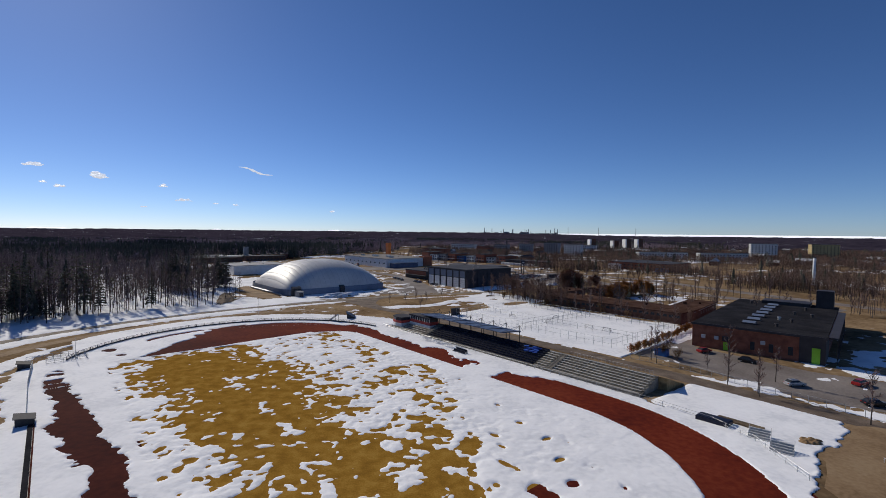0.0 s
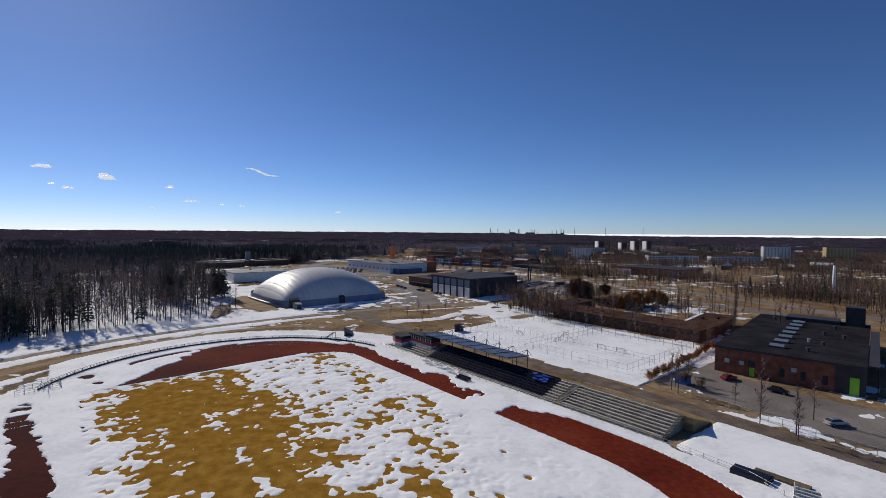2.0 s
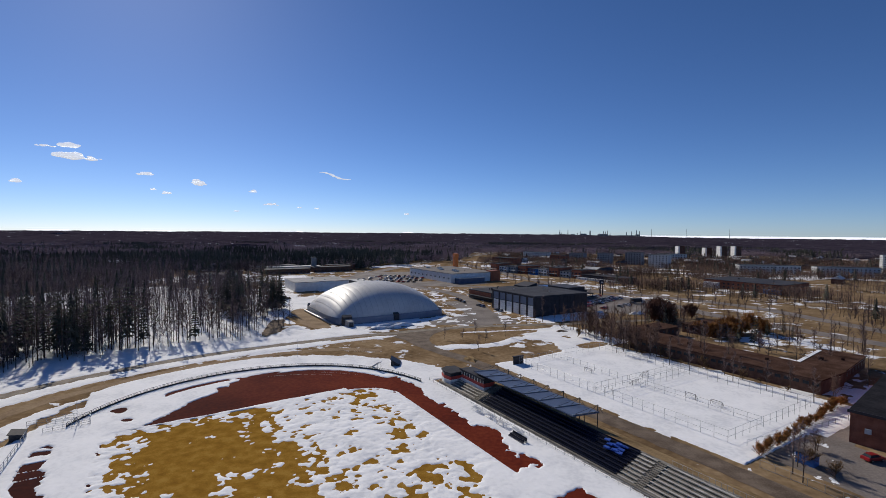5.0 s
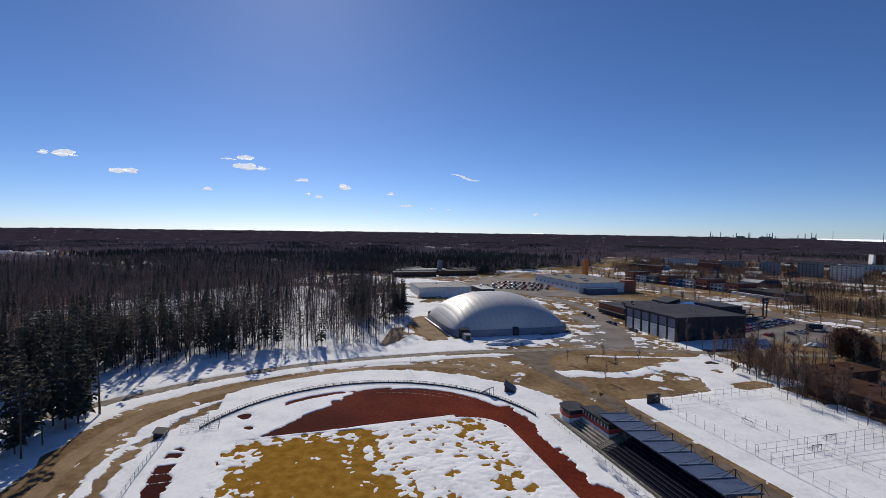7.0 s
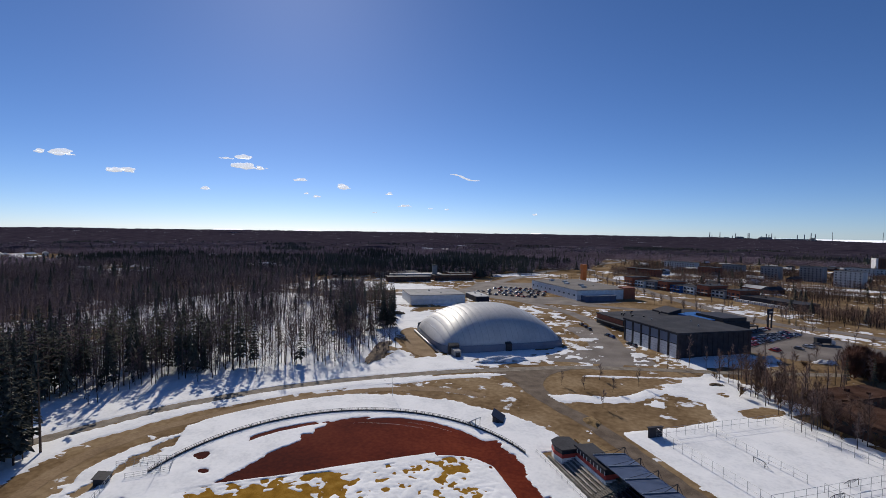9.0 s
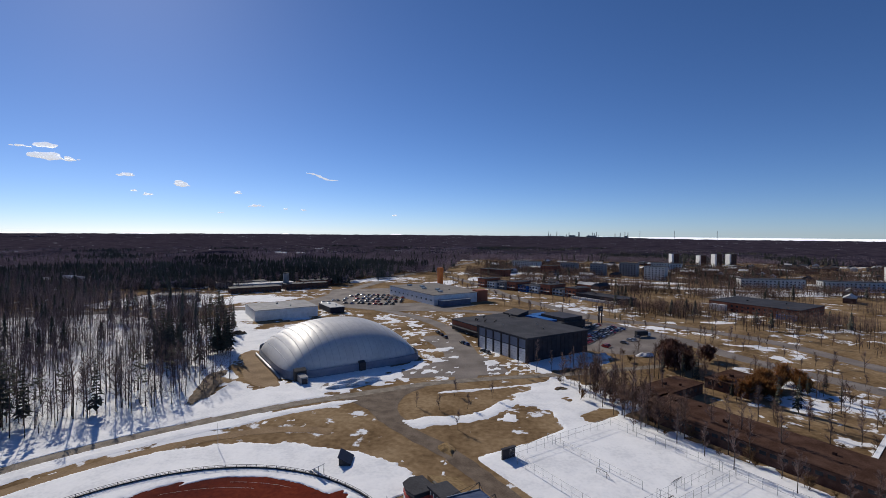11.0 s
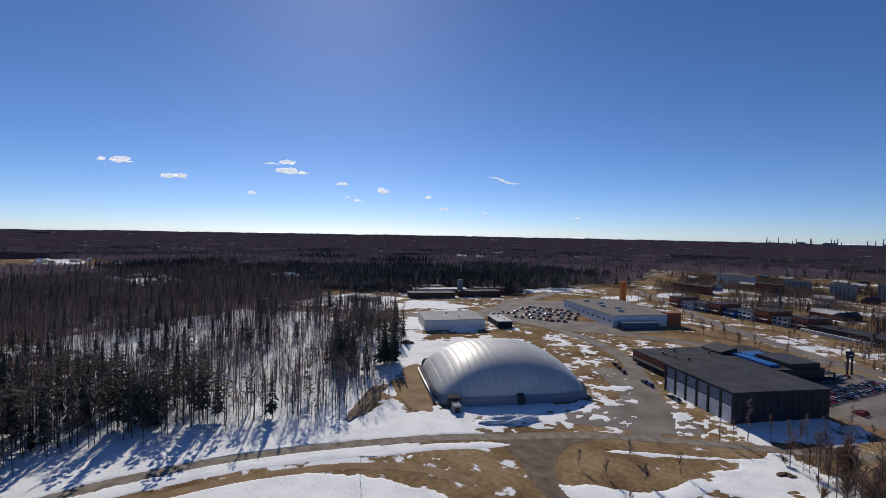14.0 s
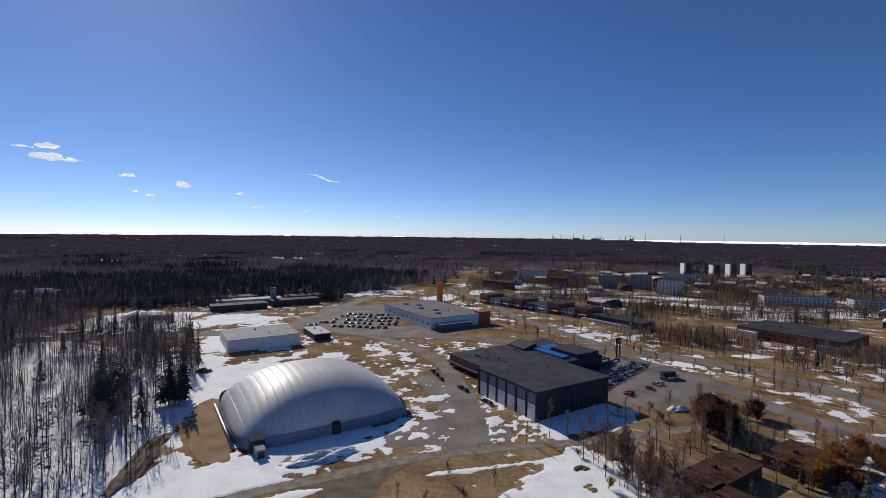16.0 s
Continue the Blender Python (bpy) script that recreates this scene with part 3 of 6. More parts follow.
    start = ramp(s + 1.1 * wob, 58.5, 60.0) * ramp(u + 0.12 * wob, 35.2, 36.0) * ramp(u + 0.7 * wob - 6.0 * ramp(s, 60, 80), 43.4, 42.6) * ramp(s + wob, 128, 124) * (n > 0)
    drift = n - 0.075 * np.clip(s, 0, 70)
    back = ramp(s + wob, -11, -9) * ramp(drift + 1.2 * wob, -47.0, -45.6) * ramp(drift + 1.0 * wob, -41.0, -42.2) * (n < 0)
    back = back * np.where(np.abs(fractal(s * 1.6, n * 0.5, 7.0, 91, 3) - 0.5) + 0.003 * s > 0.05, 1.0, 0.3)
    bare = np.maximum(np.maximum(bend, home), np.maximum(start, back))
    edge = (u > 33) | (s < -11.5) | (s > 97)
    c = np.where(on_ring & edge, 0.62 - 1.25 * bare + 0.15 * mid, c)
    spots = blob(x, y, -99, 145, 3.4, 2.1, 0.7) + 0.8 * blob(x, y, -92, 140, 1.6, 1.0) + 0.9 * blob(x, y, -80, 178, 10, 1.3, 0.75) + 0.8 * blob(x, y, -58, 187.5, 5, 0.9, 0.2) + 0.9 * blob(x, y, -13, 167, 7, 1.1, -0.85)
    c = c - 1.2 * np.where(on_ring, spots * (1 + 2.2 * fine + 1.6 * mid), 0)
    # pitch: brown in the middle and on the far left, white towards the stand and the near end
    on_pitch = (s > -11.5) & (s < 97) & (n > -34.5) & (n < 35.6) & (u < 35.6)
    p = -0.17 + 0.25 * big + 1.0 * streak + 0.6 * mid + 0.9 * fine + 1.0 * speck + 0.45 * crumb
    p = p - 0.26 * blob(s, n, 34, -13, 40, 13) - 0.20 * blob(s, n, 6, -14, 16, 13) + 0.48 * blob(s, n, 0, 15, 24, 15) + 0.26 * blob(s, n, 36, 16, 24, 12) + 0.24 * blob(s, n, 66, 8, 24, 15)
    p = p + 0.75 * ramp(n + 4 * mid, 27.5, 31) + 0.85 * ramp(s * 0.6 + n + 10 * mid, 54, 61) * ramp(s, 34, 56)
    p = p + 0.34 * ramp(n + 5 * mid, -22, -31) * ramp(s, -6, 6) + 0.14 * ramp(n + 2 * mid, -31, -34.4) + 0.35 * ramp(s, -8, -11.5)
    c = np.where(on_pitch, p, c)
    # the bend's inner kerb rounds the pitch corner by the stand
    round_off = np.hypot(s + 0.5, n - 24.0) + 0.25 * wob
    c = np.where((s < -0.5) & (n > 24) & (u < 42.0) & (round_off > 11.6), np.minimum(c, 0.5 - 1.3 * ramp(round_off, 11.6, 12.4)), c)
    near = (s > 95) & (u > 46.5) & (n > 20) & (n < 53)
    c = np.where(near & (s < 121), 0.5 + 1.4 * mid, c)
    c = np.where((s + 7 * mid > 121) & (u > 50) & (n > 25) & (n < 71), -0.7, c)
    for bs, bn, r0, r1 in NEAR_SPOTS:
        c = c - 1.5 * blob(s, n, bs, bn, r0, r1) * (1 + 2.4 * fine + 1.8 * speck)
    # snow lying between the rough grass islands beside the courts
    drift_line = line_distance(x, y, [(-27, 224), (-6, 235), (6, 248), (22, 263), (25, 282)])
    c = np.where(side > 0, np.maximum(c, 0.5 - 0.26 * np.maximum(drift_line - 1.0 + 7 * mid + 3 * fine, 0)), c)
    open_snow = (side > 0) & (s > -46) & (s < -11) & (n + 14 * mid > 117) & (n + 10 * mid < 150)
    c = np.where(open_snow, np.maximum(c, 0.30 + 1.3 * mid + 0.5 * fine), c) - 1.2 * blob(x, y, 33, 240, 4, 7, -0.7)
    # car park, avenue and streets are ploughed
    lot = ramp(s + 5 * mid, -122, -119) * ramp(s + 5 * mid, -55, -58) * ramp(n + 4 * mid, 192, 195) * ramp(n + 4 * mid, 272, 268)
    c = np.where(lot > 0.3, np.minimum(c, -0.6), c)
    c = np.where((y + 10 * mid > 430) & (x > -158 + 10 * fine), np.minimum(c, -0.55 + 1.6 * mid), c)
    for way, half in ((AVENUE, 8.0), (SERVICE, 7.5), (SIDE_ROAD, 6.0), (STREET, 7.5), (FAR_ROAD, 8.5)):
        c = np.where(line_distance(x, y, way) < half + 3 * mid, np.minimum(c, -0.6), c)
    # worn ways stay clear
    c = np.where(line_distance(x, y, DIRT) < 1.9 + 0.8 * mid, np.minimum(c, -0.5), c)
    c = np.where(road < 2.4 + 0.8 * mid, -0.6, c)
    c = np.where(fork < 3.0 + 1.2 * mid, -0.6, c)
    c = c - 1.5 * blob(x, y, -42, 246, 7, 11, -0.5)
    return c


def road_side(x, y):
    """Above 0 on the sports ground's side of the park road."""
    line = curve_points(ROAD, 6.0)
    px, py = np.array([p.x for p in line]), np.array([p.y for p in line])
    return np.where(y > 250, np.interp(x, px[6:], py[6:]) - y, x - np.interp(y, py, px))


def snow_sheet(name, x0, x1, y0, y1, step, skip=None, label="", depth=0.22, mat=None):
    xs, ys = np.meshgrid(np.arange(x0, x1 + step / 2, step), np.arange(y0, y1 + step / 2, step))
    c = snow_cover(xs, ys)
    lumps = fractal(xs, ys, 3.0, 5, 3) - 0.5
    z = 0.045 + depth * np.tanh(1.6 * c) + np.where(c > 0, 0.10 * lumps, 0)
    z = np.where(c < -0.15, -0.2, z)
    cell = np.maximum(np.maximum(c[:-1, :-1], c[1:, 1:]), np.maximum(c[1:, :-1], c[:-1, 1:])) > -0.12
    if skip:
        a0, a1, b0, b1 = skip
        mx, my = xs[:-1, :-1] + step / 2, ys[:-1, :-1] + step / 2
        cell &= ~((mx > a0) & (mx < a1) & (my > b0) & (my < b1))
    ob = new(name, grid_mesh(name, xs, ys, z, mat or M_SNOW, cell))
    return tagged(ob, label, "snow", kind="stuff")


snow_sheet("snow_on_sports_ground", -124.0, 74.0, 22.0, 214.0, 0.3, None, "wet white snow melting off pitch and track")
snow_sheet("snow_on_surroundings", -335.0, 135.0, 22.0, 500.0, 1.0, (-124, 74, 22, 214), "old white snow among trees and on verges")
# ---- the air dome ----


def build_dome():
    dome = thing("air_dome", "silvery white air-supported sports dome with a grey-blue skirt", "sports dome", m=sn_pose(-135, 83))
    half_s, half_n, high = 31.0, 33.0, 17.6
    k = 97
    t = np.linspace(-1, 1, k)
    t = np.sign(t) * (1 - (1 - np.abs(t)) ** 1.7)
    u, v = np.meshgrid(t, t)
    crown = np.clip(1 - np.abs(u) ** 2.5, 0, 1) ** 0.56 * np.clip(1 - np.abs(v) ** 2.3, 0, 1) ** 0.56
    # rounded plan corners
    corner = 1 - 0.10 * (u * v) ** 4
    ribs = 0.13 * np.abs(np.sin(v * half_n * math.pi / 3.0)) * np.clip(crown * 3, 0, 1)
    z = high * crown + ribs
    me = grid_mesh("membrane", u * half_s * corner, v * half_n * corner, z, M_MEMBRANE)
    part("membrane", me, None, dome)
    skirt = Shape()
    ring = []
    steps = np.linspace(-1, 1, 25)
    ring += [(1, q) for q in steps[:-1]] + [(-q, 1) for q in steps[:-1]] + [(-1, -q) for q in steps[:-1]] + [(q, -1) for q in steps[:-1]]
    pts, n = [], len(ring)
    for z0, grow in ((0.0, 1.012), (2.3, 1.008), (3.4, 1.003)):
        for a, b in ring:
            c = 1 - 0.10 * (a * b) ** 4
            pts.append((a * half_s * c * grow, b * half_n * c * grow, z0))
    skirt.add(pts, [(r * n + i, r * n + (i + 1) % n, (r + 1) * n + (i + 1) % n, (r + 1) * n + i) for r in range(2) for i in range(n)])
    part("skirt", skirt, M_SKIRT, dome, "grey-blue anchoring skirt")
    # welded seams that run over the crown
    line = np.linspace(-0.985, 0.985, 60)
    for j in range(1, 22):
        w = -1 + 2 * j / 22
        pts = []
        for q in line:
            hh = high * max(0.0, 1 - abs(q) ** 2.5) ** 0.56 * max(0.0, 1 - abs(w) ** 2.3) ** 0.56
            cc = 1 - 0.10 * (q * w) ** 4
            pts.append((q * half_s * cc, w * half_n * cc, hh + 0.16))
        k2 = len(pts)
        part("seam", Shape().add([(x, y + d, z) for d in (-0.11, 0.11) for x, y, z in pts], [(i, i + 1, k2 + i + 1, k2 + i) for i in range(k2 - 1)]), M_SEAM, dome)
    # revolving-door lock on the long side and the dark escape door
    lock = Shape().prism([(31.0, -28.4), (37.2, -28.4), (37.2, -25.4), (31.0, -25.4)], 0, 3.0, [3.3, 2.9, 2.9, 3.3])
    entrance = part("entrance_lock", lock, M_GREYW, dome, "grey box-shaped entrance lock")
    part("door", Shape().box(37.2, 37.28, -27.9, -25.9, 0.05, 2.3), M_DARKSTEEL, entrance)
    arch = Shape()
    arch.prism([(30.2, -29.4), (32.2, -29.4), (32.2, -24.6), (30.2, -24.6)], 0, 4.4, [5.0, 4.2, 4.2, 5.0])
    part("entrance_collar", arch, M_DARKSTEEL, dome, "dark collar round the entrance")
    part("escape_door", Shape().prism([(30.4, -1.4), (32.3, -1.4), (32.3, 1.4), (30.4, 1.4)], 0, 3.8, [4.3, 3.6, 3.6, 4.3]), M_DARKSTEEL, dome, "dark escape door frame")
    part("air_duct", Shape().tube((-20, -34.3, 0.7), (26, -33.6, 0.7), 0.55, 0.55, 10), M_STEEL, dome, "grey air duct along the foot", True)
    return dome


build_dome()

# ---- buildings ----
PANES = {}


def pane_mesh(w, h):
    """A window: glass set back in a pale frame."""
    key = (round(w, 2), round(h, 2))
    if key not in PANES:
        PANES[key] = (Shape().box(-w / 2, w / 2, -0.02, 0.04, -h / 2, h / 2).mesh("window", M_WINDOW),
                      Shape().box(-w / 2 - 0.1, w / 2 + 0.1, -0.07, 0.0, h / 2, h / 2 + 0.12).box(-w / 2 - 0.1, w / 2 + 0.1, -0.1, 0.0, -h / 2 - 0.12, -h / 2).mesh("window_sill", M_PALE))
    return PANES[key]


def windows(parent, length, wide, storeys, bays, w=1.5, h=1.4, first=1.6, rise=2.9, faces="fe", sills=False, bays_end=3, x0=None):
    """Windows on the faces (f: y = 0 side, b: far side, e/w: ends) of a body that spans 0..length, 0..wide."""
    glass, sill = pane_mesh(w, h)
    spots = []
    for side in faces:
        count = bays if side in "fb" else bays_end
        for k in range(count):
            for st in range(storeys):
                z = first + st * rise
                if side in "fb":
                    spots.append((length * (k + 0.5) / count, -0.03 if side == "f" else wide + 0.03, z, 0 if side == "f" else 180))
                else:
                    spots.append((-0.03 if side == "w" else length + 0.03, wide * (k + 0.5) / count, z, -90 if side == "w" else 90))
    for x, y, z, turn in spots:
        ob = new("window", glass)
        ob.parent, ob.matrix_basis = parent, pose(x, y, z, 0, 0, turn)
        if sills:
            s_ob = new("window_sill", sill)
            s_ob.parent = ob


def block(name, label, category, m, length, wide, high, wall, roof, storeys=1, bays=8, faces="fe", group="", flat=True, pane=(1.5, 1.4), rise=2.9, first=1.6, sills=False, bays_end=3, over=0.35):
    """A building on 0..length, 0..wide with a parapet roof (or a low gable) and its windows."""
    b = thing(name, label, category, group, m)
    wl = part("wall", Shape().box(0, length, 0, wide, 0, high), wall, b)
    if flat:
        r = Shape().box(-over, length + over, -over, wide + over, high, high + 0.35)
        r.box(length * 0.3, length * 0.3 + 1.2, wide * 0.45, wide * 0.45 + 1.2, high + 0.35, high + 1.3)
        r.box(length * 0.7, length * 0.7 + 0.8, wide * 0.6, wide * 0.6 + 0.8, high + 0.35, high + 1.1)
    else:
        up = wide * 0.32
        r = Shape()
        y0, y1, c = -over, wide + over, wide / 2
        r.add([(-over, y0, high), (length + over, y0, high), (length + over, c, high + up), (-over, c, high + up), (-over, y1, high), (length + over, y1, high)],
              [(0, 1, 2, 3), (3, 2, 5, 4), (0, 3, 4), (1, 5, 2), (0, 4, 5, 1)])
    part("roof", r, roof, b)
    if bays:
        windows(wl, length, wide, storeys, bays, pane[0], pane[1], first, rise, faces, sills, bays_end)
    return b


def garage_hall():
    hall = thing("garage_hall", "dark-clad garage hall with a row of white lift doors", "hall", m=sn_pose(-112, 153))
    le, wi, hi = 37.5, 42.0, 11.4
    # walls with a shallow pitch to the roof
    part("wall", Shape().prism([(0, 0), (le, 0), (le, wi), (0, wi)], 0, hi, [hi, hi, hi - 0.4, hi - 0.4]), M_CLAD, hall)
    rf = Shape()
    rf.prism([(-0.6, -0.8), (le + 0.6, -0.8), (le + 0.6, wi + 0.6), (-0.6, wi + 0.6)], hi - 0.5, hi + 0.4, [hi + 0.45, hi + 0.45, hi + 0.05, hi + 0.05])
    part("roof", rf, M_SLATE, hall, "dark grey felt roof")
    for k, (x, y) in enumerate(((8, 10), (15, 28), (26, 22))):
        part("roof_vent", Shape().tube((x, y, hi), (x, y, hi + 1.0), 0.3, 0.3, 8), M_STEEL, hall)
    bay = le / 6
    for k in range(6):
        x = k * bay
        part("pillar", Shape().box(x - 0.05, x + 0.75, -0.45, 0.0, 0, hi - 0.6), M_CLAD, hall)
        part("panel", Shape().box(x + 0.85, x + bay - 0.2, -0.06, 0.0, 6.6, hi - 0.8), M_SKIRT, hall, "grey-blue panel over the door")
        d = part("lift_door", Shape().box(x + 1.1, x + bay - 0.45, -0.12, 0.0, 0, 6.2), M_WHITE, hall, "white sectional lift door")
        for j in range(1, 5):
            part("door_rib", Shape().box(x + 1.1, x + bay - 0.45, -0.16, -0.12, j * 1.24 - 0.04, j * 1.24 + 0.04), M_STEEL, d)
    part("pillar", Shape().box(le - 0.5, le + 0.1, -0.45, 0.0, 0, hi - 0.6), M_CLAD, hall)
    for k in range(14):
        part("cladding_rib", Shape().box(le, le + 0.12, 1.2 + k * 3.0, 1.4 + k * 3.0, 0.2, hi - 0.6), M_CLAD, hall)
    return hall


garage_hall()


def low_wing():
    w = thing("hall_annex", "low dark annex of the garage hall with rooftop plant", "building", m=sn_pose(-157.5, 166.5))
    part("wall", Shape().box(0, 44.9, 0, 71.5, 0, 6.0), M_CLAD, w)
    part("roof", Shape().box(-0.4, 44.8, -0.4, 71.9, 6.0, 6.35), M_SLATE, w)
    part("fascia", Shape().box(0.5, 26, -0.12, -0.02, 3.0, 5.8).box(-0.12, -0.02, 0.5, 40, 3.0, 5.8), M_REDCLAD, w, "rust-red fascia")
    part("canopy", Shape().box(1, 28, -2.6, -0.1, 2.6, 2.9), M_SLATE, w)
    part("clerestory", Shape().prism([(2, 40), (16, 40), (16, 50), (2, 50)], 6.3, 9.0, [7.4, 7.4, 9.6, 9.6]), M_CLAD, w, "dark raised skylight box")
    part("skylight", Shape().box(18, 40, 45.5, 51.5, 6.35, 7.4).box(14, 22, 53.5, 65, 6.35, 7.0), M_SIGNBLUE, w, "blue glazed rooflight strip")
    part("upper_box", Shape().box(24, 43.5, 53.5, 70.5, 6.35, 8.6), M_CLAD, w)
    part("porch", Shape().box(31.5, 44, 71.5, 79.5, 3.0, 3.5).box(43.3, 43.8, 78.5, 79.1, 0, 3.0).box(31.7, 32.2, 78.5, 79.1, 0, 3.0), M_SLATE, w, "flat entrance canopy on posts")
    rnd = random.Random(4)
    for k in range(9):
        x, y = rnd.uniform(6, 40), rnd.uniform(6, 38)
        v = Shape().tube((x, y, 6.3), (x, y, 7.6), 0.35, 0.35, 8)
        v.tube((x, y, 7.5), (x + 0.9, y + 0.5, 7.9), 0.35, 0.35, 8)
        part("roof_vent", v, M_DARKSTEEL, w, "bent ventilation pipe")
    glass, _ = pane_mesh(2.2, 1.5)
    for k in range(10):
        o = new("window", glass)
        o.parent, o.matrix_basis = w, pose(44.93, 39.5 + k * 3.2, 2.0, 0, 0, 90)
    for k in range(6):
        o = new("window", glass)
        o.parent, o.matrix_basis = w, pose(3 + k * 4.2, -0.03, 1.6, 0, 0, 0)
    return w


low_wing()


def brick_hall():
    b = thing("brick_sports_hall", "red brick sports hall with a black flat roof", "building", m=sn_pose(76.5, 109.7, 0, 7.3))
    le, wi, hi = 32.5, 74.0, 7.0
    wl = part("wall", Shape().box(0, le, 0, wi, 0, hi), M_BRICK, b)
    part("roof", Shape().box(-0.3, le + 0.3, -0.3, wi + 0.3, hi, hi + 0.4), M_BLACKFELT, b, "black felt roof")
    part("parapet", Shape().box(-0.45, le + 0.45, -0.45, -0.32, hi - 0.1, hi + 0.55), M_CLAD, b)
    part("corner_bay", Shape().box(le - 5.6, le + 0.15, -0.2, 14, 0, hi + 0.1), M_CLAD, b, "dark-clad corner")
    part("eave", Shape().box(le + 0.46, le + 2.6, 3, wi - 14, hi - 0.2, hi + 0.25), M_CLAD, b, "dark metal eave over the entrances")
    for k in range(9):
        part("eave_post", Shape().tube((le + 2.4, 4 + 6.6 * k, 0), (le + 2.4, 4 + 6.6 * k, hi - 0.2), 0.12, 0.12, 6), M_DARKSTEEL, b)
    part("green_door", Shape().box(le - 2.8, le - 1.0, -0.32, -0.2, 0.1, 4.4), M_GREEN, b, "lime green entrance panel")
    part("green_door", Shape().box(8.6, 9.8, -0.14, -0.02, 0.1, 2.5), M_GREEN, b, "lime green side door")
    part("door_hood", Shape().box(8.4, 10.0, -0.9, -0.02, 2.9, 4.3), M_CLAD, b)
    for k in range(8):
        x, y = 11.6, 8.7 + 8.3 * k
        sk = part("skylight", Shape().prism([(x, y), (x + 3.8, y), (x + 3.8, y + 2.0), (x, y + 2.0)], hi + 0.4, hi + 1.0, [hi + 0.75, hi + 0.75, hi + 1.3, hi + 1.3]), M_CLAD, b, "dark tilted rooflight box")
        part("rooflight_glass", Shape().add([(x + 0.2, y + 0.15, hi + 0.83), (x + 3.6, y + 0.15, hi + 0.83), (x + 3.6, y + 1.85, hi + 1.3), (x + 0.2, y + 1.85, hi + 1.3)], [(0, 1, 2, 3)]), M_SKIRT, sk, "pale rooflight pane")
    for x, y in ((19.5, 24), (23, 22), (22, 40), (27, 38), (24, 55), (6, 62), (20.5, 10)):
        part("roof_vent", Shape().tube((x, y, hi + 0.3), (x, y, hi + 1.3), 0.4, 0.4, 8).tube((x, y, hi + 1.3), (x, y, hi + 1.5), 0.6, 0.55, 8), M_STEEL if y == 24 else M_CLAD, b)
    part("plant_tower", Shape().box(26.2, 31.4, 66, 71.5, hi + 0.3, hi + 7.0), M_CLAD, b, "dark rooftop plant tower")
    part("upper_hall", Shape().box(9, le - 8, 65, wi, hi + 0.3, hi + 1.7), M_CLAD, b)
    glass, _ = pane_mesh(1.1, 2.4)
    for x in (16.0, 20.5, 25.0):
        o = new("window", glass)
        o.parent, o.matrix_basis = wl, pose(x, -0.03, 2.6, 0, 0, 0)
    for k in range(12):
        o = new("window", glass)
        o.parent, o.matrix_basis = wl, pose(le + 0.03, 17 + k * 4.4, 2.8, 0, 0, 90)
    for x, z in ((2.6, 3.0), (6.2, 3.0), (18.0, 3.4)):
        part("wall_lamp", Shape().box(x, x + 1.1, -0.5, 0.0, z, z + 1.0), M_PALE, b, "pale ventilation box")
    return b


brick_hall()

# long low school with a gallery of windows, and its wings
block("school", "long low dark-brick school with a window band", "school", sn_pose(-4, 141), 64, 17, 4.2, M_DARKBRICK, M_ROOFBROWN, 1, 26, "f", pane=(1.6, 1.0), first=2.9)
block("school_house", "low dark-brick school block behind bare trees", "school", sn_pose(-12, 190), 16, 20, 3.8, M_DARKBRICK, M_ROOFBROWN, 1, 4, "fe", bays_end=6, pane=(1.6, 1.2), first=2.2)
wing = block("school_wing", "dark-brick school wing with a flat roof", "school", sn_pose(47.5, 152.5, 0, 7), 12.5, 36, 3.8, M_DARKBRICK, M_ROOFBROWN, 1, 4, "fe", bays_end=9, pane=(1.6, 1.2), first=2.2)
block("school_house", "low dark-brick school block among birches", "school", sn_pose(-19, 155), 10.5, 27, 3.8, M_DARKBRICK, M_ROOFBROWN, 1, 5, "fe", bays_end=8, pane=(1.6, 1.2), first=2.2)
block("school_house", "low dark-brick school block with a felt roof", "school", sn_pose(-9, 147), 19, 13.5, 3.8, M_DARKBRICK, M_ROOFBROWN, 1, 4, "fe", bays_end=8, pane=(1.6, 1.2), first=2.2)
part("roof_snow", Shape().box(0.2, 12.2, 0.1, 1.3, 4.16, 4.3).box(-0.2, 1.0, 1.3, 33, 4.16, 4.28), M_SNOW, wing, "white snow left along the roof edge")
part("fascia_band", Shape().box(12.52, 12.7, -0.3, 36.3, 3.5, 3.78), M_PALE, wing, "pale roof edge")
# ---- grandstand ----


